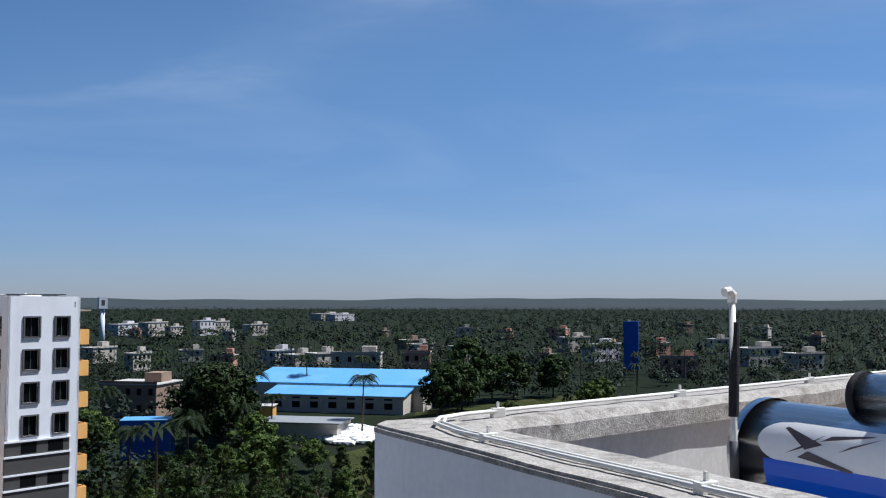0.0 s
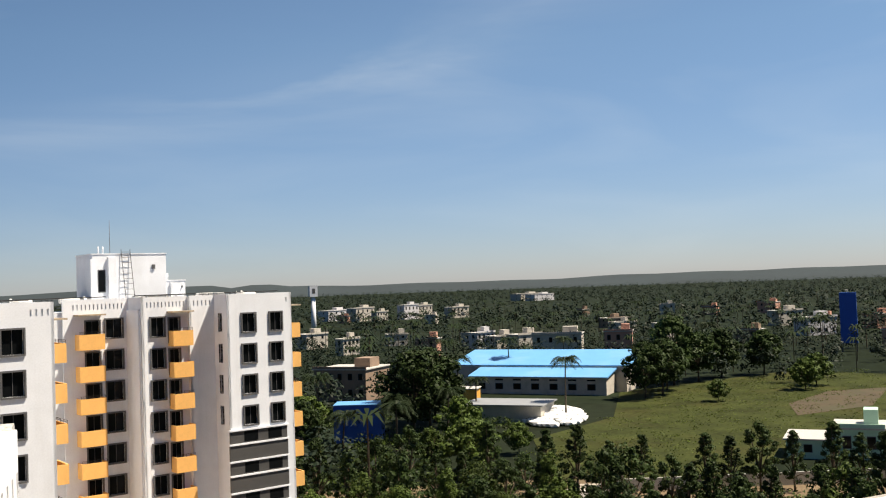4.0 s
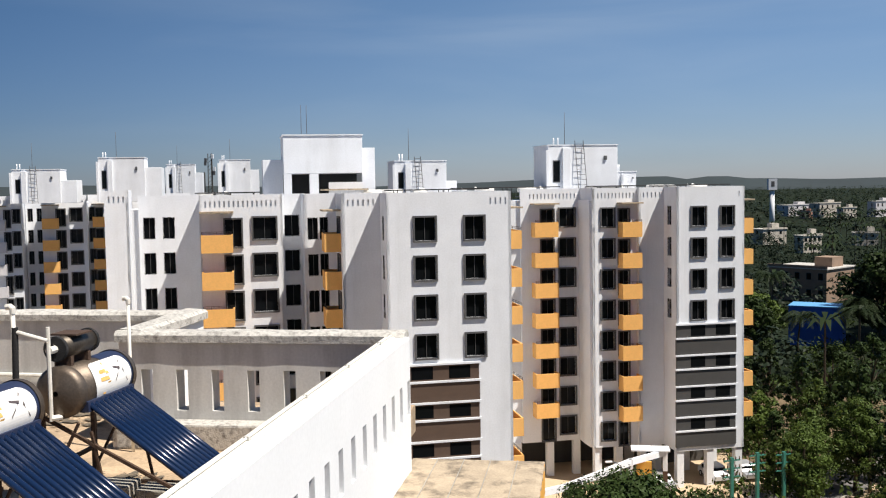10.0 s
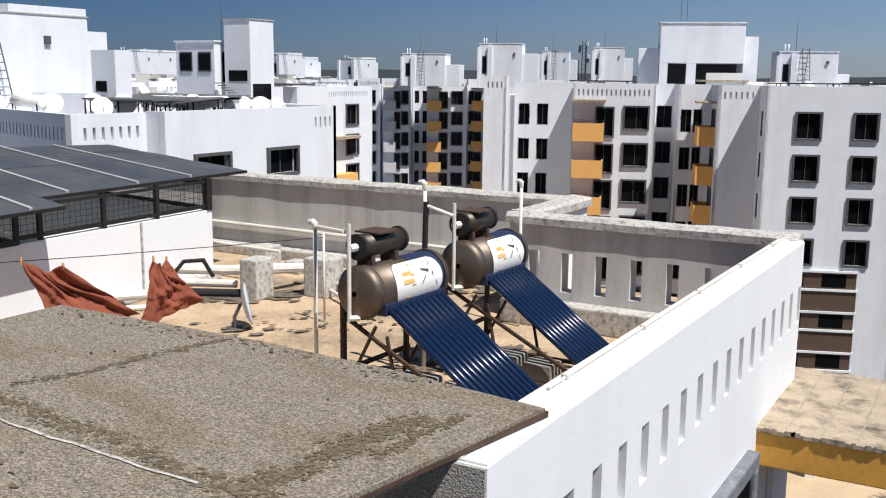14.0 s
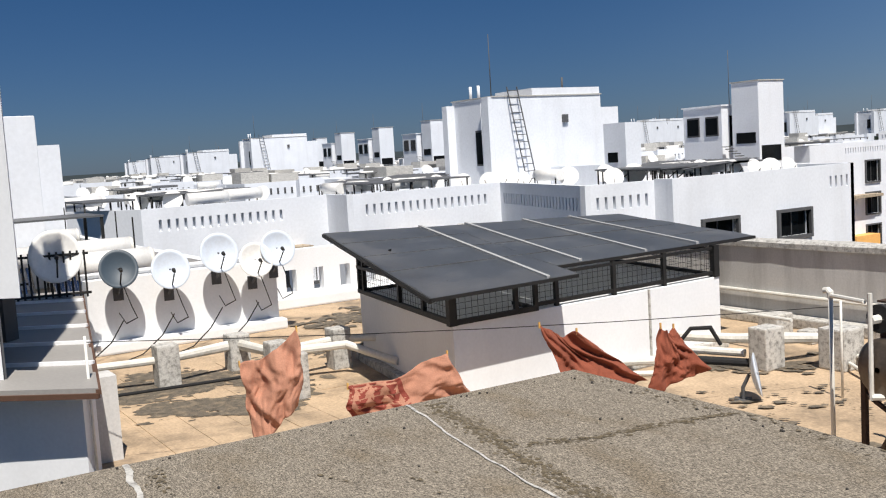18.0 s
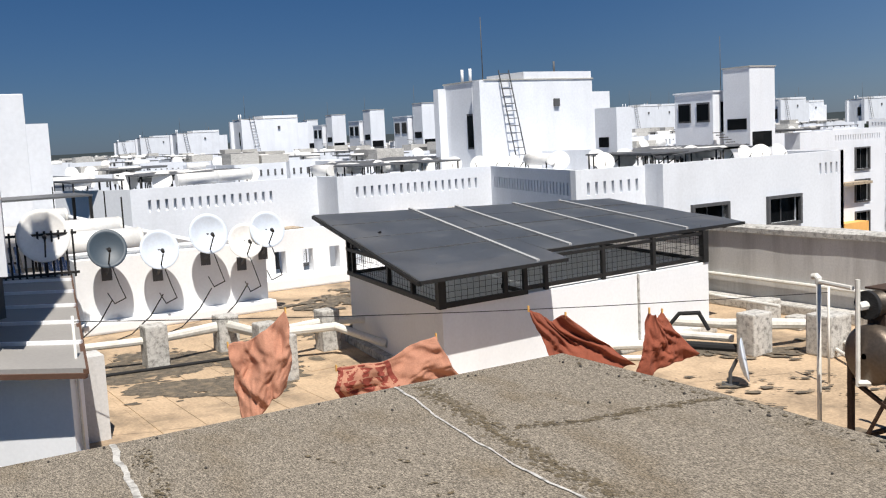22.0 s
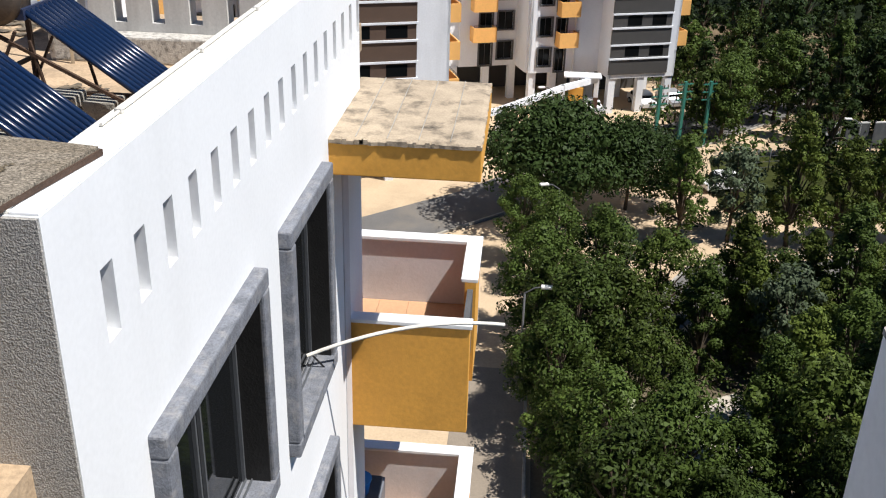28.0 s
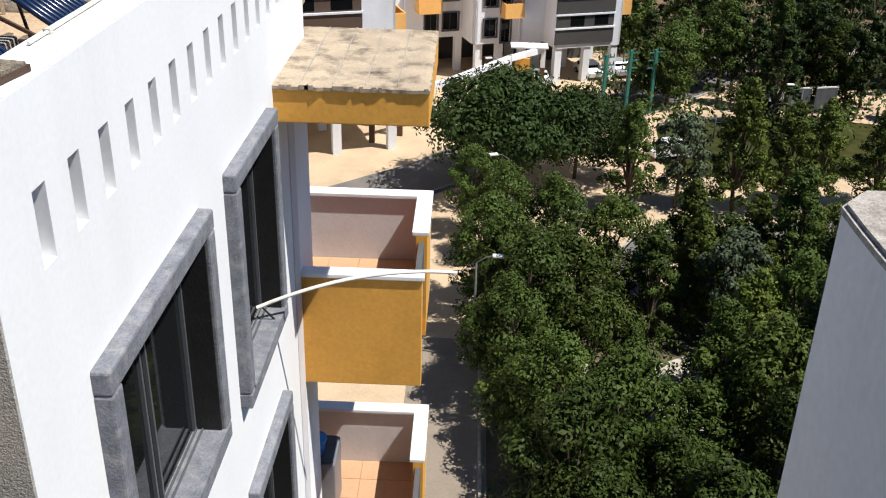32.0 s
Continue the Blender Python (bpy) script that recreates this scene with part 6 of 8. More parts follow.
bE = block("white apartment block with orange balconies seen past the parapet")
facade(bE, (-13.95, 9), (-7.3, 9), STILT, RZ, wins=((4.25, 6.1),), doors=((2.0, 3.3, 0.1, 2.6),), slots=((0.3, 6.3),), floors=8, top_gap=1.9)
facade(bE, (-7.3, 9), (-7.3, 12), STILT, RZ, floors=0)
facade(bE, (-19.1, 13), (-13.95, 13), STILT, RZ, wins=((0.4, 1.3), (2.0, 2.9)), floors=8, framed=False)
facade(bE, (-13.95, 13), (-13.95, 9), STILT, RZ, wins=((1.2, 2.2),), floors=8, framed=False)
facade(bE, (-21.5, 10.5), (-19.6, 10.5), STILT, RZ + 0.5, slots=((0.2, 1.7),), floors=0)
facade(bE, (-19.6, 10.5), (-19.6, 13), STILT, RZ + 0.5, floors=0)
solid(bE, -13.7, -7.5, 9.3, 20, 0.0, RZ - 1.15)
solid(bE, -21.4, -14.2, 13.3, 20, 0.0, RZ - 1.15)

bS = block("white apartment wing with stacked orange balconies in a recess")
facade(bS, (16.4, 20.5), (22.6, 20.5), STILT, RZ, wins=((4.0, 5.6),), doors=((2.1, 3.4, 1.1, 3.5),), slots=((0.8, 5.8),), floors=8, top_gap=2.0)
facade(bS, (22.6, 20.5), (22.6, 17), STILT, RZ, floors=0)
facade(bS, (22.6, 17), (27.2, 17), STILT, RZ, wins=((0.9, 2.2),), doors=((2.7, 3.7, 2.6, 4.6),), slots=((0.4, 4.4),), floors=8, top_gap=2.0)
facade(bS, (27.2, 16.6), (29.8, 16.6), STILT, RZ, slots=((0.3, 2.4),), floors=0)
facade(bS, (27.2, 17), (27.2, 16.6), STILT, RZ, floors=0)
solid(bS, 9.9, 22.4, 20.8, 30, STILT, RZ - 1.15)
solid(bS, 22.4, 29.7, 17.3, 30, STILT, RZ - 1.15)
for a, b in ((15.6, 20.6), (19, 20.6), (21.8, 20.6), (22.8, 17.2), (25, 17.2), (27.4, 17)):
    solid(bS, a, a + 0.7, b, b + 0.7, 0, STILT, "column")

bC = block("white corner block with charcoal bands and open parking below")
facade(bC, (29.8, 13.7), (36.8, 13.7), 16.1, RZ, wins=((1.55, 2.95), (4.55, 5.85)), slots=((6.2, 6.8),), floors=4, top_gap=1.95)
facade(bC, (29.8, 13.7), (36.8, 13.7), STILT, 16.1, floors=0)
bands(bC, (29.75, 13.68), (35.9, 13.68), 16.0, STILT, M_CHAR)
facade(bC, (29.8, 16.6), (29.8, 13.7), STILT, RZ, wins=((0.9, 1.7),), floors=4, framed=False)
facade(bC, (36.8, 13.7), (36.8, 30), STILT, RZ, doors=((2.0, 3.4, 0.6, 3.4), (10.0, 11.4, 8.5, 11.5)), floors=8)
solid(bC, 30.0, 36.6, 14.0, 30, STILT, RZ - 1.15)
for a, b in ((29.9, 13.8), (33, 13.8), (36.0, 13.8), (29.9, 19), (33, 19), (36, 19)):
    solid(bC, a, a + 0.7, b, b + 0.7, 0, STILT, "column", M_FACADE)
# charcoal sheets put the shade of the open parking into the colour
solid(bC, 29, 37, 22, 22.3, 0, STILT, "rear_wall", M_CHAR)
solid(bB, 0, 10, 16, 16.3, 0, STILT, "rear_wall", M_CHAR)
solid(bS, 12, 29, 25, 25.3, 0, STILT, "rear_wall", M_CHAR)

p = cpos(20.4, 24.0)
roof_room(p, CXR, 7.6, 5.0, 5.4, RZ - 1.0, "white lift room with a steel ladder on the roof", tall=None)
p = cpos(28.2, 24.6)
roof_room(p, CXR, 2.1, 3.0, 2.6, RZ - 1.0, "small white water tank room on the roof", ladder=False, window=False, mast=False)
p = cpos(-7.0, 16.0)
lr = thing("roof_room", p.x, p.y, RZ - 1.15, CXR, label="large white lift room on piers above the long block", category="roof room", group="rooftop lift rooms")
part("lift_room", boxed(0.2, 7.3, 0, 5.0, 2.9, 6.3, bevel=0.04), M_FACADE, lr)
part("parapet_cap", boxed(0.12, 7.38, -0.08, 5.08, 6.3, 6.4), M_FACADE, lr)
part("pier", boxed(0.2, 0.9, 0, 0.7, 0, 2.9), M_FACADE, lr)
part("pier", boxed(2.5, 3.3, 0, 0.7, 0, 2.9), M_FACADE, lr)
part("low_wall", boxed(4.2, 7.3, 0, 0.2, 0, 2.1), M_FACADE, lr)
# charcoal here darkens the open space between the piers as shade would
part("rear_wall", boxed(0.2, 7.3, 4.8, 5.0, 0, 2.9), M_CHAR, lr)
part("stair_canopy", boxed(3.4, 7.6, -1.5, 0, 1.35, 1.5), M_CANOPY, lr, "sandy stair canopy")
part("tank_room", boxed(7.3, 8.5, 0.6, 4.6, 0, 5.2, bevel=0.03), M_FACADE, lr)
part("side_room", boxed(-1.6, 0.2, 1.5, 5.0, 0, 4.2, bevel=0.03), M_FACADE, lr)
for u in (2.0, 2.5):
    part("mast", rod((u, 2.5, 6.4), (u, 2.5, 9.2), 0.03, 0.02, 5), M_FRAME, lr)
p = cpos(5.4, 30)
roof_room(p, CXR, 5.6, 5, 4.1, RZ - 1.0, "white lift room with ladder behind the parapet", tall=(1.2, 2.0))
for k, (x, y, w, h, tl) in enumerate(((-74.3, 119.6, 6, 4.4, (2, 3.0)), (-64.8, 124.6, 6, 5.9, (2.2, 4.6)), (-75.9, 171.4, 5, 6.1, (1.4, 4.6)), (-59.3, 154.4, 5, 6.2, (1.4, 4.6)))):
    p = (x, y)
    roof_room(p, CXR, w, 5, h, RZ - 1.0, "white lift room on a farther estate roof", tall=tl, ladder=(k % 2 == 0))
for k, (a0, b0, w, d) in enumerate(((0.5, 2, 8, 16), (-14, 10, 5, 9), (10, 22, 11, 6), (30.5, 15, 5.5, 12), (23, 19, 6, 9))):
    p = cpos(a0, b0)
    roof_clutter(p.x, p.y, CXR, w, d, RZ - 1.15, 50 + k, 7)
    # thin dark rail along the roof edge
    tagged(part("roof_rail", tube([(*cpos(a0 - 0.3, b0), RZ + 0.18), (*cpos(a0 + w, b0), RZ + 0.18)], 0.05, 5), M_IRON), "dark pipe rail on the estate roof", "rail")
ms = thing("radio_mast", -84.3, 214.0, 0, label="dark lattice radio mast with pale antennas far off", category="mast")
for sx, sy in ((-0.75, -0.5), (0.75, -0.5), (0, 0.7)):
    part("leg", rod((sx, sy, 0), (sx * 0.6, sy * 0.6, RZ + 8.6), 0.13, 0.1, 5), M_IRON, ms)
for k in range(14):
    zz = RZ - 4.4 + 0.9 * k
    part("brace", tube([(-0.6, -0.42, zz), (0.6, -0.42, zz + 0.9)], 0.06, 4), M_IRON, ms)
    part("brace", tube([(0.6, -0.42, zz), (0, 0.55, zz + 0.9)], 0.06, 4), M_IRON, ms)
part("side_pole", rod((-1.35, -0.3, RZ - 4), (-1.35, -0.3, RZ + 4.4), 0.16, 0.16, 6), M_IRON, ms)
for k, (ax, az) in enumerate(((0.75, 7.4), (-1.0, 5.9), (1.15, 4.6), (1.0, 3.7), (-0.9, 6.6))):
    part("antenna", boxed(ax - 0.28, ax + 0.28, -0.75, -0.5, RZ + az, RZ + az + 0.95, bevel=0.05), M_FACADE if k in (0, 2) else M_FRAME, ms)

# farther estate blocks behind
bD = thing("apartment_block", -66, 128, 0, 25, label="far white apartment block with orange and pink balconies", category="apartment building", group="estate apartment blocks")
facade(bD, (-18.5, 2), (-15.2, 2), 6, RZ, wins=((1.4, 2.6),), floors=7, slots=((0.3, 3.0),), rails=False)
facade(bD, (-15.2, 4), (-14.4, 4), 6, RZ, floors=0)
facade(bD, (-14.4, 0), (-10.6, 0), 6, RZ, wins=((2.75, 3.6),), doors=((1.7, 2.4, 0.2, 1.9),), floors=7, slots=((0.3, 3.5),), rails=False, balc=M_PINKWALL)
facade(bD, (-10.6, 5), (-8.2, 5), 6, RZ, wins=((0.3, 0.9), (1.5, 2.1)), floors=7, framed=False)
facade(bD, (-8.2, 2), (-2.3, 2), 6, RZ, wins=((3.7, 5.2),), doors=((1.9, 3.0, 0.1, 2.2),), floors=7, slots=((0.3, 5.6),), rails=False)
facade(bD, (-2.3, 5), (0.6, 5), 6, RZ, wins=((0.2, 0.8),), doors=((1.0, 1.9, 0.6, 2.5),), floors=7, rails=False)
facade(bD, (0.6, 3), (5.5, 3), 6, RZ, floors=0, slots=((0.4, 4.5),))
facade(bD, (5.5, 8), (12, 8), 6, RZ, floors=0)
solid(bD, -18.4, 11.8, 8.3, 20, 0, RZ - 1)
solid(bD, -18.4, -15.3, 2.3, 9, 0, RZ - 1)
solid(bD, -14.3, -10.7, 0.3, 9, 0, RZ - 1)
solid(bD, -8.1, -2.4, 2.3, 9, 0, RZ - 1)
solid(bD, 0.7, 5.4, 3.3, 9, 0, RZ - 1)

# ---- the estate to the west: stepped white blocks at roof level ----
def west(label):
    return thing("apartment_block", 0, 0, 0, 0, label=label, category="apartment building", group="estate apartment blocks")


WT = EYE - 1.5
w1 = west("white apartment block with slotted parapets facing the terrace")
facade(w1, (-50, 6), (-41.5, 10.8), 8, WT, floors=0)
facade(w1, (-41.5, 10.8), (-41.5, 19.3), 8, WT, slots=((0.6, 6.4),), floors=1, wins=((4.7, 6.2), (7.2, 8.4)), top_gap=2.6, win_h=1.3, framed=True)
facade(w1, (-41.5, 19.3), (-39.4, 19.3), 8, WT, floors=0)
facade(w1, (-39.4, 19.3), (-39.4, 27.6), 8, WT, slots=((0.8, 7.6),), floors=1, wins=((6.4, 7.8),), top_gap=2.4, win_h=1.2)
facade(w1, (-39.4, 27.6), (-29.2, 24.4), 8, WT, slots=((0.4, 10.0),), floors=0)
facade(w1, (-29.2, 24.4), (-29.0, 27.8), 8, WT, slots=((0.4, 3.2),), floors=0)
facade(w1, (-29.0, 27.8), (-28.0, 27.8), 8, WT + 0.05, floors=0)
facade(w1, (-28.0, 27.8), (-28.0, 39.0), 8, WT + 0.05, wins=((1.6, 3.5), (6.1, 8.05)), slots=((9.4, 10.9),), floors=2, top_gap=1.85, win_h=1.05)
facade(w1, (-28.0, 39.0), (-31.0, 39.0), 8, WT + 0.05, floors=0)
solid(w1, -60, -41.7, 11, 46, 0, WT - 0.9)
solid(w1, -42, -39.7, 19.6, 38.8, 0, WT - 0.9)
solid(w1, -40, -29.6, 28, 38.8, 0, WT - 0.9)
solid(w1, -31, -28.3, 28.1, 38.7, 0, WT - 0.9)
wf = west("white apartment wing with dark windows behind the nearer roofs")
facade(wf, (-57.4, 58), (-57.4, 86.4), 4, EYE - 1.15, wins=((23.7, 25.7),), slots=((14.5, 27.6),), floors=7, top_gap=1.85, win_h=1.9, rails=False)
part("ledge", boxed(-57.4, -56.2, 78.5, 82.6, 23.25, 23.5), M_CANOPY, wf, "sandy window canopy")
part("balcony", boxed(-57.4, -56.2, 78.5, 82.0, 18.6, 19.8), M_ORANGEFAR, wf, "orange balcony parapet")
facade(wf, (-57.4, 86.4), (-72, 86.4), 4, EYE - 1.15, floors=0)
solid(wf, -75, -57.7, 58, 86.1, 0, EYE - 2.2)
# canopies and ledges on it
for x, y, w in ((-40.9, 15.4, 2.6), (-38.8, 21.6, 2.4)):
    tagged(part("ledge_roof", boxed(x - 0.6, x + 0.5, y, y + w, WT - 2.35, WT - 2.15, bevel=0.02), M_CANOPY), "sandy concrete ledge on the white block", "ledge")
def corner_post(parent, x, y, z1):
    part("corner_pier", boxed(x - 0.3, x + 0.012, y - 0.012, y + 0.3, 8, z1 + 0.004), M_FACADE, parent)


for x, y, z1 in ((-39.4, 19.3, WT), (-29.2, 24.4, WT), (-28.0, 27.8, WT + 0.05)):
    corner_post(w1, x, y, z1)


def lift_tower(x, y, z, L, D, h, label):
    """Lift tower whose near corner is x, y: a long face towards +x with a ladder, a short one towards -y."""
    t = thing("roof_room", x, y, z, 0, label=label, category="roof room", group="rooftop lift rooms")
    part("room", boxed(-D, 0, 0, L, 0, h, bevel=0.03), M_FACADE, t)
    part("raised_room", boxed(-D + 0.4, -0.05, L * 0.36, L - 0.02, h, h + 0.42), M_FACADE, t)
    part("rear_room", boxed(-D, -0.7, L, L + 1.9, 0, h * 0.87), M_FACADE, t)
    part("corner_pier", boxed(-0.62, 0.02, -0.28, 0, 0, h), M_FACADE, t)
    part("end_pier", boxed(-D - 0.3, -D + 0.2, -0.5, 0.4, 0, h * 0.96), M_FACADE, t)
    part("downpipe", rod((-0.7, -0.2, 0), (-0.7, -0.2, h * 0.95), 0.07, 0.07, 6), M_FACADE, t)
    part("parapet_cap", boxed(-D - 0.04, 0.05, -0.05, L + 0.05, h - 0.02, h + 0.05), M_CAP, t)
    # shadow at the foot of the long face, drawn as a dark strip
    part("base_shadow_gap", boxed(-D, 0.03, 0.4, L * 0.45, 0, 0.45), M_CHAR, t, "dark strip painted as the shadow gap at the tower foot")
    wd = part("window", boxed(-D * 0.42, -D * 0.42 + 0.75, -0.05, 0.02, h * 0.32, h * 0.68), M_FRAME, t)
    part("pane", boxed(-D * 0.42 + 0.07, -D * 0.42 + 0.68, -0.07, -0.051, h * 0.34, h * 0.66), M_GLASS, wd)
    part("floodlight", boxed(0, 0.14, L * 0.62, L * 0.62 + 0.35, h * 0.72, h * 0.8), M_FRAME, t)
    for a, b in (((0.75, 1.55, 0.3), (0.12, 0.9, h + 0.5)), ((0.75, 2.2, 0.3), (0.12, 1.55, h + 0.5))):
        part("ladder_stile", tube([a, b], 0.035, 5), M_FRAME, t)
    for k in range(14):
        f = (k + 0.5) / 14
        part("rung", rod((0.75 - 0.63 * f, 1.55 - 0.65 * f, 0.3 + (h + 0.2) * f), (0.75 - 0.63 * f, 2.2 - 0.65 * f, 0.3 + (h + 0.2) * f), 0.022, 0.022, 5), M_FRAME, t)
    part("mast", rod((-1.2, 0.8, h), (-1.2, 0.8, h + 3.4), 0.03, 0.02, 6), M_FRAME, t)
    part("vent", rod((-1.6, 6.0 * L / 7.4, h + 0.42), (-1.6, 6.0 * L / 7.4, h + 1.1), 0.06, 0.06, 6), M_FRAME, t)
    for u in (-D * 0.7, -D * 0.5):
        part("vent", rod((u, 0.5, h), (u, 0.5, h + 0.75), 0.08, 0.08, 8), M_FACADE, t)
    return t


def tank_unit(x, y, z, top, label):
    """A tall tank box with its near corner at x, y, beside a lower stair room with two windows."""
    h = top - z
    t = thing("roof_room", x, y, z, 0, label=label, category="roof room", group="rooftop lift rooms")
    part("tank_room", boxed(-2.4, 0, 0, 2.6, 0, h, bevel=0.03), M_FACADE, t)
    part("cap", boxed(-2.46, 0.06, -0.06, 2.66, h, h + 0.08), M_CAP, t)
    part("stair_room", boxed(-6.6, -2.9, -0.5, 3.0, 0, h * 0.74), M_FACADE, t)
    part("cap", boxed(-6.7, -2.8, -0.6, 3.1, h * 0.74, h * 0.74 + 0.1), M_FACADE, t)
    for u in (-6.2, -4.4):
        wd = part("window", boxed(u, u + 1.2, -0.56, -0.49, h * 0.38, h * 0.62), M_FRAME, t)
        part("pane", boxed(u + 0.07, u + 1.13, -0.58, -0.561, h * 0.4, h * 0.6), M_GLASS, wd)
    part("door", boxed(-2.9, -2.86, 0.3, 1.3, h * 0.25, h * 0.62), M_GLASS, t)
    part("opening", boxed(-2.0, -0.3, -0.03, 0.02, h * 0.27, h * 0.40), M_GLASS, t)
    part("opening", boxed(-0.02, 0.03, 0.2, 2.2, h * 0.05, h * 0.24), M_GLASS, t)
    part("landing", boxed(-2.7, 1.6, 2.7, 5.4, h * 0.22, h * 0.22 + 0.12), M_FRAME, t)
    for k in range(6):
        part("tread", boxed(-2.6 + 0.3 * k, -2.3 + 0.3 * k, -0.9, -0.3, h * 0.25 - 0.17 * k - 0.06, h * 0.25 - 0.17 * k), M_FRAME, t)
    part("low_wall", boxed(0.3, 1.6, 3.2, 7.0, 0, h * 0.2), M_FACADE, t)
    part("mast", rod((-3.5, 1.0, h * 0.74), (-3.5, 1.0, h * 0.74 + 4.0), 0.03, 0.02, 5), M_FRAME, t)
    return t


lift_tower(-42.7, 29.7, WT - 0.9, 7.4, 3.9, 5.25, "large white lift tower with a steel ladder on the west roof")
sp_ = thing("roof_room", -36.6, 33.3, WT - 0.9, 0, label="narrow white pier with an opening beside the lift tower", category="roof room", group="rooftop lift rooms")
part("room", boxed(-1.6, 0, 0, 1.0, 0, 3.45), M_FACADE, sp_)
part("opening", boxed(-1.3, -0.6, -0.04, 0.02, 1.5, 2.0), M_GLASS, sp_)
part("low_wall", boxed(-6, -1.6, 0, 0.2, 0, 1.4), M_FACADE, sp_)
tank_unit(-46.7, 54.8, WT - 0.6, EYE + 3.76, "white roof room with two dark windows and a tall tank room")
roof_clutter(-58, 8, 0, 16, 10, WT - 0.9, 71, 16)
roof_clutter(-44, 20, 0, 3.8, 8, WT - 0.9, 72, 6)
roof_clutter(-39, 28.5, 0, 9, 8, WT - 0.9, 73, 12)
def sheet_roof(x, y, rz, L, W, h=1.15, z=WT - 0.9):
    t = thing("pergola", x, y, z, rz, label="dark corrugated sheet roof on iron posts", category="pergola", group="rooftop sheet roofs")
    bm = bmesh.new()
    n = int(L / 0.18)
    rows = [[bm.verts.new((L * k / n, v, h + 0.16 * v / W + (0.025 if k % 2 else 0) + d)) for v in (0, W) for d in (0, 0.03)] for k in range(n + 1)]
    for p, q in zip(rows, rows[1:]):
        for a, b in ((1, 3), (3, 2), (2, 0), (0, 1)):
            bm.faces.new((p[a], p[b], q[b], q[a]))
    bmesh.ops.recalc_face_normals(bm, faces=bm.faces[:])
    part("sheet", bm, M_SHEETROOF, t)
    for a in range(4):
        for b in (0.1, W - 0.1):
            part("post", rod((0.1 + a * (L - 0.2) / 3, b, 0), (0.1 + a * (L - 0.2) / 3, b, h + 0.02), 0.035, 0.035, 5), M_IRON, t)
    for a in (0, 2):
        part("brace", tube([(0.1 + a * (L - 0.2) / 3, 0.1, 0.1), (0.1 + (a + 1) * (L - 0.2) / 3, 0.1, h - 0.1)], 0.025, 4), M_IRON, t)


for x, y, rz, L, W in ((-35.5, 30.6, 0, 5.4, 3.0), (-37.5, 32.6, 0, 5.0, 2.4), (-48.5, 22.0, 30, 6.5, 3.0), (-54, 13.5, 12, 7.0, 3.2), (-52, 27, 20, 6, 2.6), (-39.8, 35.8, 0, 7, 2.6)):
    sheet_roof(x, y, rz, L, W)


def roof_dish(x, y, z, rz, d=0.9):
    t = thing("satellite_dish", x, y, z, rz, label="white satellite dish on the west roof", category="satellite dish", group="far rooftop dishes")
    part("reflector", rod((0, 0, 0.62), (0.16, 0, 0.70), 0.1, d / 2, 16), M_DISHWHITE, t)
    part("mast", rod((-0.05, 0, 0), (0, 0, 0.62), 0.03, 0.03, 6), M_FRAME, t)
    part("feed_arm", tube([(0.1, 0, 0.3), (0.5, 0, 0.72)], 0.015, 4), M_IRON, t)


rnd = random.Random(14)
for x0, y0 in ((-41.2, 28.2), (-40.4, 28.4), (-39.6, 28.6), (-38.9, 28.7), (-42.5, 27.5), (-44, 26.8), (-31.0, 34.6), (-30.4, 35.2), (-29.8, 35.6), (-29.2, 36.0), (-33, 29.2), (-46, 25), (-49.5, 24), (-47.6, 18.6)):
    roof_dish(x0, y0, WT - 0.6, rnd.uniform(-70, 30))
# rows of blocks farther west
rnd = random.Random(9)


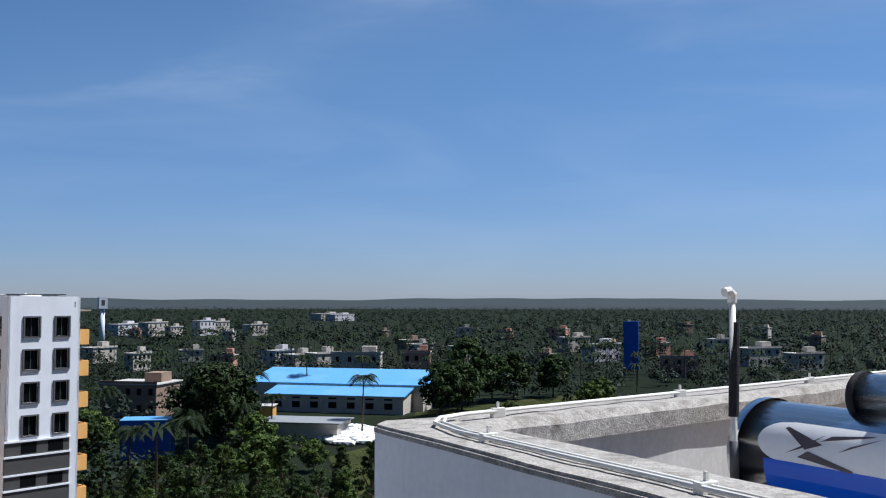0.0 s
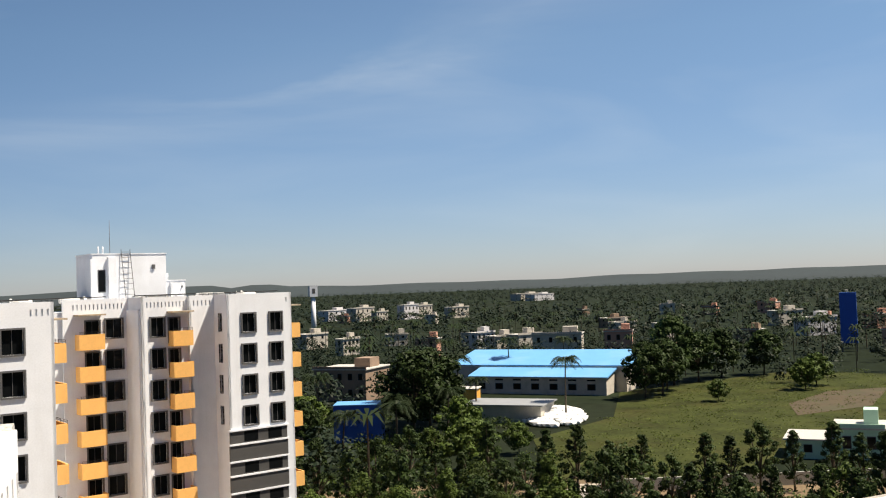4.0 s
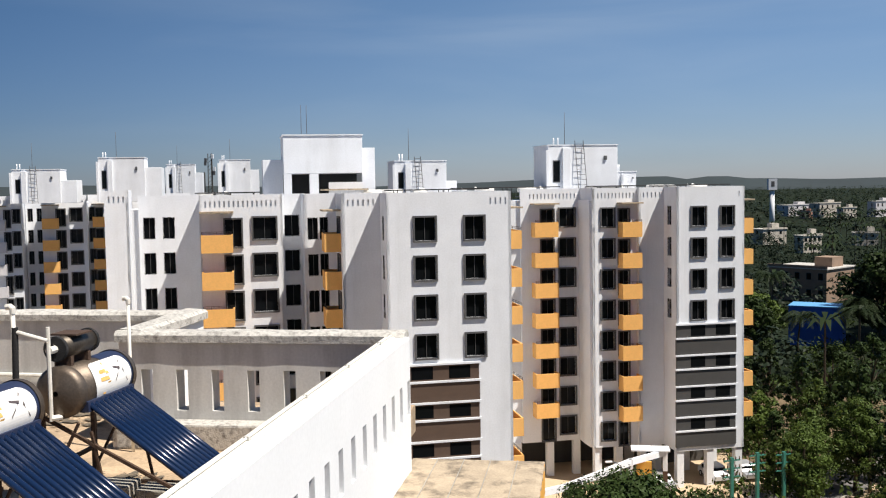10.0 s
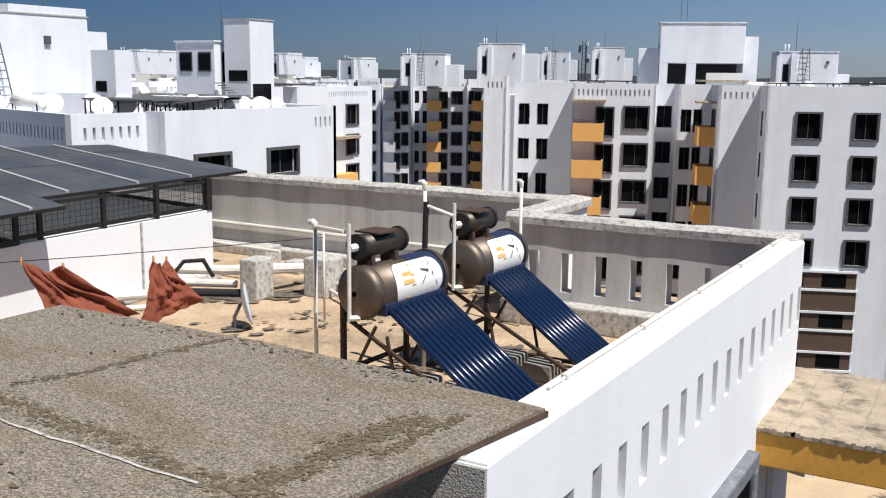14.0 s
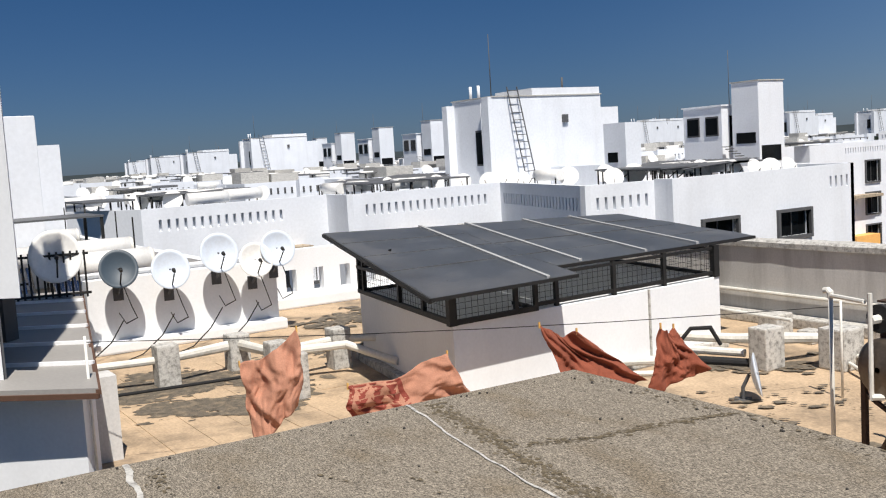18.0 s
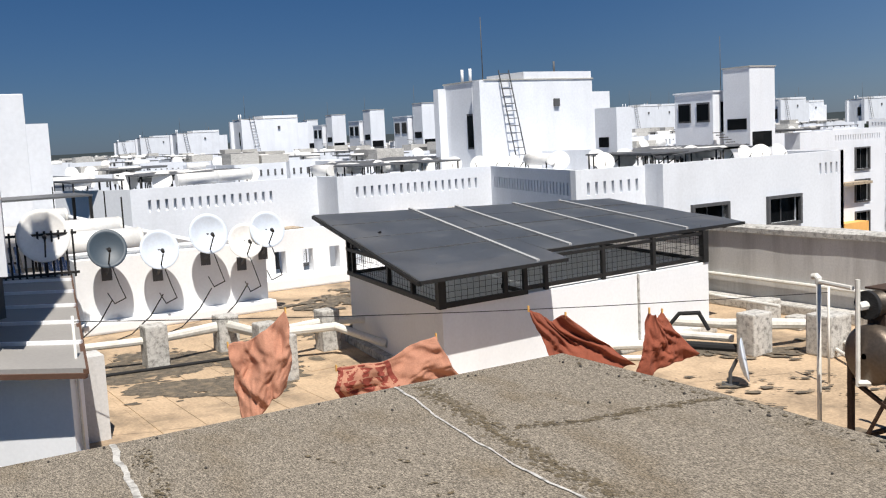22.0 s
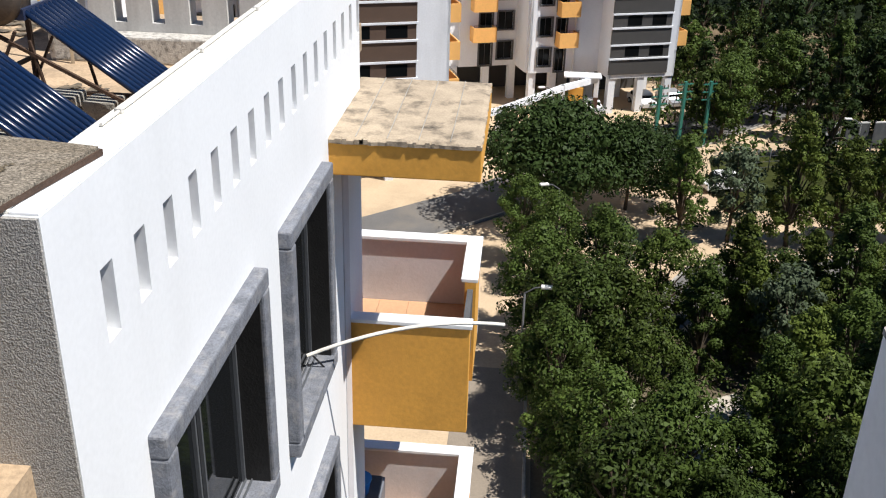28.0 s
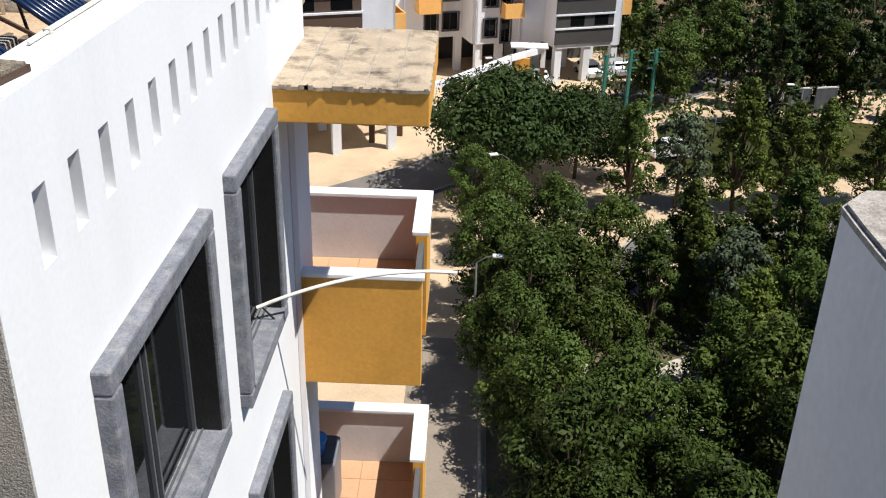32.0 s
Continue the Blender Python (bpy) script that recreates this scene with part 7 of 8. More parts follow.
def far_block(x, y, L, W, zt, vents):
    """A far flat-roofed block with stepped parapets, vents and roof clutter; its near corner is x, y."""
    t = thing("apartment_block", x, y, 0, 0, label="far white flat-roofed apartment block of the estate", category="apartment building", group="estate apartment blocks")
    part("body", boxed(-W, 0, 0, L, 0, zt - 0.9), M_FACADE, t)
    v = 0.0
    k = 0
    while v < L - 0.5:
        w = min(L - v, rnd.uniform(2.2, 4.5))
        off = 0.6 if k % 2 else 0.0
        part("parapet", boxed(-0.2 + off, off + 0.02, v, v + w, zt - 4, zt + 0.12 * (k % 2)), M_FACADE, t)
        part("parapet_return", boxed(-0.2, off + 0.02, v - 0.012, v + 0.01, zt - 4, zt), M_FACADE, t)
        if vents:
            for q in range(int(w / 0.55)):
                part("vent", boxed(off + 0.02, off + 0.05, v + 0.25 + 0.55 * q, v + 0.4 + 0.55 * q, zt - 0.9, zt - 0.45), M_FRAME, t)
        else:
            part("window", boxed(off + 0.02, off + 0.06, v + w * 0.3, v + w * 0.7, zt - 3.2, zt - 1.9), M_GLASS, t)
        v += w
        k += 1
    part("parapet", boxed(-W, 0, -0.02, 0.2, zt - 4, zt), M_FACADE, t)
    for q in range(int(W / 1.2) if vents else 0):
        part("vent", boxed(-W + 0.4 + 1.2 * q, -W + 0.6 + 1.2 * q, -0.05, -0.02, zt - 0.9, zt - 0.45), M_FRAME, t)
    for q in range(int(L * 0.8)):
        a, b = rnd.uniform(-W + 1, -1.6), rnd.uniform(0.6, L - 2.2)
        kind = q % 4
        if kind == 0:
            part("sheet_roof", boxed(a - 1.5, a + 1.5, b, min(L, b + 4.5), zt + 0.25, zt + 0.33), M_SHEETROOF, t)
            for c in (0.1, 1.5, 3.0):
                part("post", boxed(a + 1.38, a + 1.46, b + c, b + c + 0.08, zt - 0.9, zt + 0.25), M_IRON, t)
        elif kind == 1:
            part("roof_tank", rod((a, b, zt + 0.15), (a + 0.3, b + 1.6, zt + 0.15), 0.28, 0.28, 8), M_DISHWHITE, t)
            part("tank_stand", boxed(a - 0.1, a + 0.2, b + 0.2, b + 1.3, zt - 0.9, zt - 0.1), M_RUST, t)
        elif kind == 2:
            part("dish", rod((a, b, zt + 0.1), (a + 0.14, b, zt + 0.18), 0.1, 0.5, 10), M_DISHWHITE, t)
        else:
            part("low_room", boxed(a - 1.2, a + 0.8, b, b + 2.2, zt - 0.9, zt + rnd.uniform(0.3, 0.9)), M_CAP, t)
    return t


for ring, (rng, step) in enumerate(((74, 8), (100, 7.5), (132, 7), (175, 6), (230, 5), (300, 4.5))):
    az = 47.5 if ring < 1 else 35.5 + ring * 0.3
    while az < 81:
        rr = rng + rnd.uniform(-6, 6)
        end = math.degrees(math.atan2(rr * math.sin(radians(az)), rr * math.cos(radians(az)) + rr * radians(step) * 1.05))
        if end < 34.4:
            az += 1.0
            continue
        far_block(-rr * math.sin(radians(az)), rr * math.cos(radians(az)), rr * radians(step) * 1.05, rnd.uniform(9, 13), EYE - 1.25 + rnd.uniform(-0.35, 0.25) + ring * 0.05, ring < 2)
        az += step * rnd.uniform(0.85, 1.1)
for az, d, top in ((65.4, 224, 5.2), (64.0, 170, 4.6), (61.8, 158, 4.8), (58.8, 127, 4.4), (67.2, 260, 4.6), (71.0, 210, 2.6)):
    tank_unit(-d * math.sin(radians(az)), d * math.cos(radians(az)), EYE - 1.6, EYE + top, "white tank room and stair room on a far estate roof")
for az, d, top, L in ((69.0, 145, 3.9, 8.5), (72.6, 205, 3.3, 8.5), (74.6, 270, 3.6, 9), (75.8, 330, 3.4, 9), (46.9, 215, 4.3, 8), (45.7, 225, 4.4, 8), (44.7, 230, 4.2, 8), (38.8, 220, 4.2, 8), (37.8, 235, 3.6, 8), (34.6, 230, 3.6, 9)):
    lift_tower(-d * math.sin(radians(az)), d * math.cos(radians(az)), EYE - 1.7, L, 4.2, top + 1.7, "white lift tower on a far estate roof")

# ---- ground, roads and yards ----
def flat(name, pts, z, material, label="", kind="structure"):
    bm = bmesh.new()
    bm.faces.new([bm.verts.new((x, y, z)) for x, y in pts])
    r = bmesh.ops.extrude_face_region(bm, geom=bm.faces[:])
    bmesh.ops.translate(bm, vec=(0, 0, -z - 0.2), verts=[v for v in r["geom"] if isinstance(v, bmesh.types.BMVert)])
    bmesh.ops.recalc_face_normals(bm, faces=bm.faces[:])
    return tagged(part(name, bm, material), label, kind=kind)


M_LAND = mat("green_land", (0.014, 0.020, 0.011), 1.0, 0.4, 0.01, 0.3, 0.2, stain=(0.030, 0.029, 0.018), stain_amount=0.5, stain_scale=0.006, spec=0.05)
flat("ground", [(-4500, -4500), (4500, -4500), (4500, 4500), (-4500, 4500)], 0.0, M_LAND, "green land that reaches the horizon")
flat("yard", [(-60, 20), (12, 20), (40, 60), (62, 100), (40, 125), (-60, 125)], 0.03, M_SAND, "sandy estate yard")
flat("road", [(-40, 58), (-12, 66), (-4.2, 73), (3, 82), (12, 91), (22, 100), (30, 112), (36, 111), (27, 98), (17, 87), (8, 78), (0, 69), (-9, 61), (-40, 53)], 0.05, M_ASPHALT, "grey asphalt estate road")
flat("road_near", [(8, 54), (12, 61.5), (30, 66), (60, 70), (60, 66), (31, 62), (14, 57.5), (10, 52)], 0.05, M_ASPHALT, "narrow asphalt lane between trees")
flat("pavement", [(-2.5, 20), (1.2, 20), (1.2, 47), (-2.5, 47)], 0.05, mat("paving", (0.24, 0.20, 0.155), 0.95, 0.12, 0.8, 10, 0.3), "sandy paved strip below the block")
flat("planting_bed", [(1.6, 24), (20, 24), (34, 50), (20, 55), (9, 52), (1.6, 62)], 0.06, mat("dark_soil", (0.12, 0.095, 0.06), 0.95, 0.3, 0.5, 6, 0.4, stain=(0.04, 0.06, 0.02), stain_amount=0.7, stain_scale=0.3), "dark planted bed under the trees")
flat("bare_patch", [(9, 38), (13, 38.5), (15, 44), (12.5, 46), (9, 44)], 0.075, mat("pale_bare_soil", (0.42, 0.38, 0.32), 0.95, 0.2, 0.8, 8, 0.4), "pale bare soil between the trees")
flat("lawn", [(16, 72), (36, 74), (48, 84), (30, 88), (17, 84)], 0.06, M_GRASS, "mown lawn with planting")
flat("field", [(58, 132), (80, 124), (150, 150), (210, 200), (185, 245), (118, 225), (96, 186), (70, 168)], 0.08, M_GRASS, "open green field")
flat("field_soil", [(128, 168), (150, 172), (176, 196), (160, 198), (138, 184)], 0.12, M_REDSOIL, "patch of bare red soil")
flat("waste_ground", [(14, 100), (62, 96), (110, 84), (135, 100), (100, 112), (62, 132), (20, 142)], 0.045, mat("bare_brown_ground", (0.17, 0.125, 0.08), 0.95, 0.3, 0.15, 2.5, 0.3, stain=(0.05, 0.06, 0.025), stain_amount=0.9, stain_scale=0.12, spec=0.05), "bare brown ground with weeds")
flat("lane", [(40, 112), (60, 128), (100, 116), (160, 120), (160, 116), (100, 112), (62, 123), (44, 110)], 0.07, mat("pale_lane", (0.34, 0.3, 0.24), 0.95, 0.15, 0.4, 5, 0.2), "pale lane behind the estate wall")
for k, (p0, p1) in enumerate((((8.5, 55), (12.6, 62.2)), ((12.6, 62.2), (30, 66.8)), ((30, 66.8), (60, 70.8)), ((1.3, 20), (1.3, 47)), ((-9, 60.6), (8, 77.6)), ((8, 77.6), (27, 97.6)))):
    L = (Vector(p1) - Vector(p0)).length
    tagged(part("kerb", boxed(0, L, -0.08, 0.08, 0, 0.2, bevel=0.02), M_CONCRETE), "pale concrete kerb", kind="structure").matrix_basis = along(p0, p1)
for p0, p1, h in (((44, 108), (62, 121), 1.8), ((62, 121), (100, 110), 1.8), ((100, 110), (150, 113), 1.8)):
    L = (Vector(p1) - Vector(p0)).length
    tagged(part("boundary_wall", boxed(0, L, -0.12, 0.12, 0, h, bevel=0.03), M_CAP), "low whitewashed boundary wall", kind="structure").matrix_basis = along(p0, p1)

# hills on the horizon, the blue of distance haze mixed into their colour
bm = bmesh.new()
prev = None
for k in range(181):
    a = radians(-100 + 200 * k / 180)
    h = 32 + 20 * (0.5 + 0.5 * math.sin(k * 0.21 + 1)) * (0.4 + 0.6 * (k < 95)) + 5 * noise.noise(Vector((k * 0.3, 0, 0))) + (16 * math.exp(-((k - 96.5) / 0.7) ** 2))
    p = (3800 * math.sin(a), 3800 * math.cos(a))
    q = (bm.verts.new((p[0] * 0.9, p[1] * 0.9, 0)), bm.verts.new((*p, h)), bm.verts.new((p[0] * 1.05, p[1] * 1.05, 0)))
    if prev:
        bm.faces.new((prev[0], q[0], q[1], prev[1]))
        bm.faces.new((prev[1], q[1], q[2], prev[2]))
    prev = q
tagged(part("backdrop", bm, mat("hazy_far_hills", (0.019, 0.029, 0.031), 1.0, 0.2, 0.004, 0.05, 0.0), smooth=True), "low green hills on the horizon tinted blue for haze", kind="structure")


# ---- trees ----
def leaf_cloud(rng, centres, radii, per, size, flat_ness=0.75, up=0.25):
    """Vertices and faces of small leaf quads scattered in the clumps."""
    n = len(centres) * per
    c = np.repeat(centres, per, axis=0)
    r = np.repeat(radii, per)
    d = rng.normal(size=(n, 3))
    d /= np.linalg.norm(d, axis=1)[:, None]
    p = c + d * (r * rng.uniform(0.7, 1.0, n) ** 0.5)[:, None] * np.array([1, 1, flat_ness])
    nrm = d * 1.1 + rng.normal(size=(n, 3)) * 0.38 + np.array([0, 0, up])
    nrm /= np.linalg.norm(nrm, axis=1)[:, None]
    t = np.cross(nrm, rng.normal(size=(n, 3)))
    t /= np.linalg.norm(t, axis=1)[:, None] + 1e-9
    b = np.cross(nrm, t)
    s = size * rng.uniform(0.6, 1.3, n)[:, None]
    v = np.stack([p - t * s, p + b * s * 0.5, p + t * s, p - b * s * 0.5], axis=1).reshape(-1, 3)
    return v


def mesh_of_quads(name, v, material):
    me = bpy.data.meshes.new(name)
    nq = len(v) // 4
    me.vertices.add(len(v))
    me.vertices.foreach_set("co", v.astype(np.float32).ravel())
    me.loops.add(nq * 4)
    me.loops.foreach_set("vertex_index", np.arange(nq * 4, dtype=np.int32))
    me.polygons.add(nq)
    me.polygons.foreach_set("loop_start", np.arange(0, nq * 4, 4, dtype=np.int32))
    me.update(calc_edges=True)
    me.materials.append(material)
    return me


def tree_kind(seed, height, spread, clumps, per, size, material, conical=0.0, trunk_h=0.35):
    rng = np.random.default_rng(seed)
    bm = bmesh.new()
    th = height * trunk_h
    top = Vector((rng.uniform(-0.2, 0.2), rng.uniform(-0.2, 0.2), th))
    cyl(bm, (0, 0, 0), top, 0.035 * height ** 0.8, 0.022 * height ** 0.8, 8)
    centres, radii = [], []
    for k in range(clumps):
        f = (k + 0.5) / clumps
        zz = th * 0.8 + (height - th * 0.8) * f
        w = spread * (math.sin(math.pi * min(1, 0.12 + 0.88 * f)) ** 0.7 if not conical else (1 - f) ** 0.8 + 0.12)
        a = k * 2.4 + rng.uniform(-0.6, 0.6)
        rr = w * math.sqrt(rng.uniform(0.1, 1.0))
        c = Vector((rr * math.cos(a), rr * math.sin(a), zz + rng.uniform(-0.35, 0.35)))
        centres.append(c)
        radii.append(spread * rng.uniform(0.15, 0.34))
        if k % 3 == 0:
            mid = top.lerp(c, 0.5) + Vector((0, 0, 0.2))
            cyl(bm, top * 0.9, mid, 0.012 * height, 0.008 * height, 5, caps=False)
            cyl(bm, mid, c, 0.008 * height, 0.003 * height, 5, caps=False)
    me = bpy.data.meshes.new("trunk")
    bm.to_mesh(me)
    bm.free()
    me.materials.append(M_BARK)
    cs, rs = np.array([list(c) for c in centres]), np.array(radii)
    heart = leaf_cloud(rng, cs, rs * 0.62, max(12, per // 6), size * 1.8)
    crown = mesh_of_quads("crown", np.concatenate([leaf_cloud(rng, cs, rs, per, size), heart]), material)
    return me, crown


KINDS = [tree_kind(1, 7.5, 2.5, 64, 130, 0.10, M_LEAF), tree_kind(2, 8.5, 2.0, 64, 120, 0.095, M_LEAF, conical=1, trunk_h=0.25), tree_kind(3, 6.5, 2.8, 66, 130, 0.10, M_LEAFLIGHT), tree_kind(4, 7.0, 5.0, 120, 150, 0.14, M_LEAFDARK, trunk_h=0.5), tree_kind(5, 7.0, 1.9, 60, 120, 0.095, M_LEAFBRIGHT, conical=1, trunk_h=0.2), tree_kind(6, 5.0, 1.6, 40, 90, 0.10, M_LEAFGREY), tree_kind(7, 3.6, 1.7, 40, 60, 0.11, M_LEAFPALE, trunk_h=0.2)]
KINDS_FAR = [tree_kind(21, 7.5, 2.5, 40, 60, 0.16, M_LEAFDARK), tree_kind(22, 8.5, 1.9, 44, 56, 0.15, M_LEAFDARK, conical=1, trunk_h=0.25), tree_kind(23, 6.5, 2.8, 44, 60, 0.16, M_LEAF), tree_kind(24, 7.0, 4.0, 60, 60, 0.2, M_LEAFDARK), tree_kind(25, 7.0, 1.9, 40, 56, 0.15, M_LEAFDARK, conical=1, trunk_h=0.2)]
BIG = [tree_kind(11, 13, 5.5, 60, 60, 0.38, M_LEAFDARK), tree_kind(12, 16, 6.5, 70, 60, 0.42, M_LEAFDARK), tree_kind(13, 10, 5, 50, 55, 0.36, M_LEAF)]
TREE_LABELS = ["leafy green roadside tree with a rounded crown", "dark green upright tree in the planted bed", "fresh green spreading tree", "wide dark green shade tree", "slender green tree beside the lane", "small grey green ornamental tree", "bushy shrub with pale variegated leaves"]


def tree(x, y, kind, s, rz, label, kinds=KINDS):
    t = thing("tree", x, y, 0.0, rz, label=label, category="tree", group="trees of the estate")
    t.scale = (s, s, s * random.uniform(0.9, 1.1))
    tm_, cm = kinds[kind]
    put("trunk", tm_, t, Matrix())
    put("crown", cm, t, Matrix())
    return t


random.seed(21)
SPOTS = [(2.0, 50.3, 0, 1.0), (5.5, 46.2, 2, 1.05), (3.0, 40.8, 0, 0.9), (6.8, 41, 2, 1.0), (13.0, 49.0, 4, 1.05), (15.4, 47, 5, 1.35), (4.9, 35.2, 0, 1.0), (12.3, 39.2, 1, 1.0), (13.4, 35.6, 2, 1.1), (8.4, 30.6, 0, 0.8), (4.6, 31.2, 0, 1.0), (2.8, 57, 0, 0.9), (3.2, 69.3, 3, 1.15), (0.9, 60.5, 0, 0.78), (8.6, 71.0, 3, 1.0), (11.4, 65.4, 1, 1.0), (15.9, 66, 5, 1.3), (19.5, 65.6, 4, 1.15), (22.7, 66, 4, 1.1), (26.3, 67.4, 4, 1.1), (30.0, 67.5, 4, 1.05), (17.5, 43.5, 0, 1.1), (17, 39, 1, 1.1), (21, 48, 0, 1.05), (24, 52, 2, 1.0), (17.2, 49.5, 4, 0.8), (18.7, 90, 0, 1.1), (25, 96, 0, 1.15), (28.8, 88, 4, 0.9), (35.3, 92, 2, 1.1), (31, 99, 1, 1.1), (44, 101, 1, 1.15), (36, 104, 0, 1.1), (8.6, 52, 2, 0.95), (8.6, 39.5, 1, 0.7), (15.5, 50.5, 2, 0.8), (5.5, 53, 0, 0.9), (17, 34, 0, 1.1), (12.6, 30.5, 1, 0.95), (9.8, 27.5, 0, 1.0), (5.6, 28, 0, 0.8), (30, 58, 1, 1.0), (1.9, 43.0, 0, 0.8), (1.7, 46.5, 1, 0.9), (3.3, 37.6, 2, 0.75), (7.2, 34.0, 0, 0.95), (5.0, 38.2, 6, 1.1), (5.8, 36.6, 6, 0.9), (3.4, 44.5, 0, 1.0), (10.6, 34.5, 0, 0.9), (14.5, 41.5, 4, 1.1), (13.2, 32.6, 4, 1.1), (13.3, 52.6, 4, 1.05), (15.4, 52.0, 0, 0.75), (17.6, 53.0, 4, 0.9), (20.6, 53.2, 4, 0.95), (22.8, 54.4, 2, 0.8), (26.2, 55.6, 0, 0.8), (10.4, 47.6, 1, 1.0), (19.0, 50.8, 1, 1.1), (6.4, 57.6, 5, 1.0)]
for x, y, k, s in SPOTS:
    tree(x + random.uniform(-0.4, 0.4), y + random.uniform(-0.4, 0.4), k, s * random.uniform(0.92, 1.08), random.uniform(0, 360), TREE_LABELS[k])
for k in range(74):
    az = -8 - 42 * (k + random.random()) / 74
    rr = random.uniform(88, 118) if k % 3 else random.uniform(118, 142)
    x, y = -rr * math.sin(radians(az)), rr * math.cos(radians(az))
    if 90 < x < 112 and 112 < y < 134:
        continue
    kk = random.choice((0, 2, 1, 0, 4, 1))
    tree(x, y, kk, random.uniform(0.9, 1.3), random.uniform(0, 360), TREE_LABELS[kk], KINDS_FAR)
for x, y, k, s in ((51, 181, 1, 1.0), (57, 190, 1, 1.05), (61, 200, 1, 0.9), (56, 168, 2, 0.8), (31, 185, 2, 0.9), (28, 172, 0, 0.7), (56, 160, 2, 0.55), (45, 150, 2, 0.55), (62, 155, 2, 0.5), (117, 210, 0, 1.0), (124, 214, 0, 1.05), (130, 222, 1, 0.8), (138, 232, 1, 1.05), (148, 236, 0, 1.1), (158, 240, 0, 1.1), (172, 240, 0, 1.0), (128, 196, 2, 0.5), (158, 204, 2, 0.8), (166, 210, 2, 0.85), (48, 140, 2, 0.9)):
    tree(x, y, k, s, random.uniform(0, 360), "large dark green tree beside the field", BIG)
# clipped hedge
hg = thing("hedge", 0, 0, 0, label="long clipped dark green hedge along the lane", category="hedge")
rngh = np.random.default_rng(5)
hc = np.array([[12.8 + 0.5 * k, 68.5 + 0.14 * k + rngh.uniform(-0.3, 0.3), 0.7 + rngh.uniform(-0.2, 0.3)] for k in range(60)])
put("foliage", mesh_of_quads("foliage", leaf_cloud(rngh, hc, np.full(60, 0.8), 70, 0.12), M_LEAFDARK), hg, Matrix())
sb = thing("undergrowth", 0, 0, 0, label="mixed low shrubs under the trees", category="shrubs", kind="stuff")
cc = np.column_stack([rngh.uniform(2, 24, 260), rngh.uniform(25, 53, 260), rngh.uniform(0.3, 0.9, 260)])
cc = cc[cc[:, 0] < 2 + (cc[:, 1] - 20) * 0.62]
put("foliage", mesh_of_quads("foliage", leaf_cloud(rngh, cc, rngh.uniform(0.5, 1.1, len(cc)), 60, 0.12), M_LEAF), sb, Matrix())


sc = thing("scrub", 0, 0, 0, label="low weeds and shrubs on the waste ground", category="shrubs", kind="stuff")
cc = []
while len(cc) < 620:
    az, rr = math.radians(rngh.uniform(6, 50)), rngh.uniform(86, 215)
    x, y = rr * math.sin(az), rr * math.cos(az)
    if (55 < x < 210 and y > 120 and y < 128 + 0.95 * (x - 20)) or (38 < x < 70 and 92 < y < 122):
        continue
    if noise.noise(Vector((x * 0.05, y * 0.05, 7))) > -0.12:
        cc.append((x, y, rngh.uniform(0.4, 1.3)))
cc = np.array(cc)
put("foliage", mesh_of_quads("foliage", leaf_cloud(rngh, cc, rngh.uniform(0.8, 2.4, len(cc)), 55, 0.26), M_LEAF), sc, Matrix())
wd_ = thing("field_weeds", 0, 0, 0, label="tufts of rough grass over the field", category="grass", kind="stuff")
cc = []
while len(cc) < 900:
    x, y = rngh.uniform(58, 200), rngh.uniform(126, 236)
    if y < 118 + 0.9 * (x - 20) and y > 128 + 0.45 * (x - 90):
        cc.append((x, y, 0.1))
cc = np.array(cc)
put("tufts", mesh_of_quads("tufts", leaf_cloud(rngh, cc, rngh.uniform(0.8, 2.6, len(cc)), 26, 0.16, 0.3), M_LEAFBRIGHT), wd_, Matrix())


# ---- palms ----
def palm_mesh(seed, n, L, w):
    rng = np.random.default_rng(seed)
    out = []
    for k in range(n):
        a = k * 2.4 + rng.uniform(-0.3, 0.3)
        up = rng.uniform(0.15, 0.95)
        d = np.array([math.cos(a), math.sin(a), 0])
        side = np.array([-math.sin(a), math.cos(a), 0])
        pts = []
        for i in range(8):
            f = i / 7
            pts.append(d * L * f * (1 - 0.15 * f) + np.array([0, 0, L * (up * f - (0.55 + 0.5 * up) * f * f)]))
        for i in range(7):
            for q in range(5):
                base = pts[i] + (pts[i + 1] - pts[i]) * q / 5
                for sgn in (-1, 1):
                    ll = w * math.sin(math.pi * min(0.97, (i + q / 5 + 0.6) / 7.6)) + 0.12
                    tip = base + side * sgn * ll + np.array([0, 0, -0.35 * ll]) + (pts[i + 1] - pts[i]) * 0.5
                    b2 = base + (pts[i + 1] - pts[i]) * 0.13
                    out += [base, b2, tip, tip + np.array([0, 0, -0.02])]
    return np.array(out)


PALMS = [mesh_of_quads("crown", palm_mesh(k, 22, 3.6, 0.85), M_PALM) for k in range(3)]


def palm(x, y, h, k, s=1.0):
    t = thing("palm_tree", x, y, 0, 37 * k, label="tall coconut palm with drooping fronds", category="palm tree", group="coconut palms")
    bm = bmesh.new()
    pts = [Vector((0.5 * math.sin(k + f * 1.2) * f, 0.4 * math.cos(k) * f, h * f)) for f in (0, 0.25, 0.5, 0.75, 1.0)]
    for i, (p, q) in enumerate(zip(pts, pts[1:])):
        cyl(bm, p, q, 0.22 - 0.025 * i, 0.2 - 0.025 * i, 8, caps=False)
    part("trunk", bm, M_BARK, t)
    put("crown", PALMS[k % 3], t, Matrix.LocRotScale(pts[-1], None, (s, s, s)))
    return t


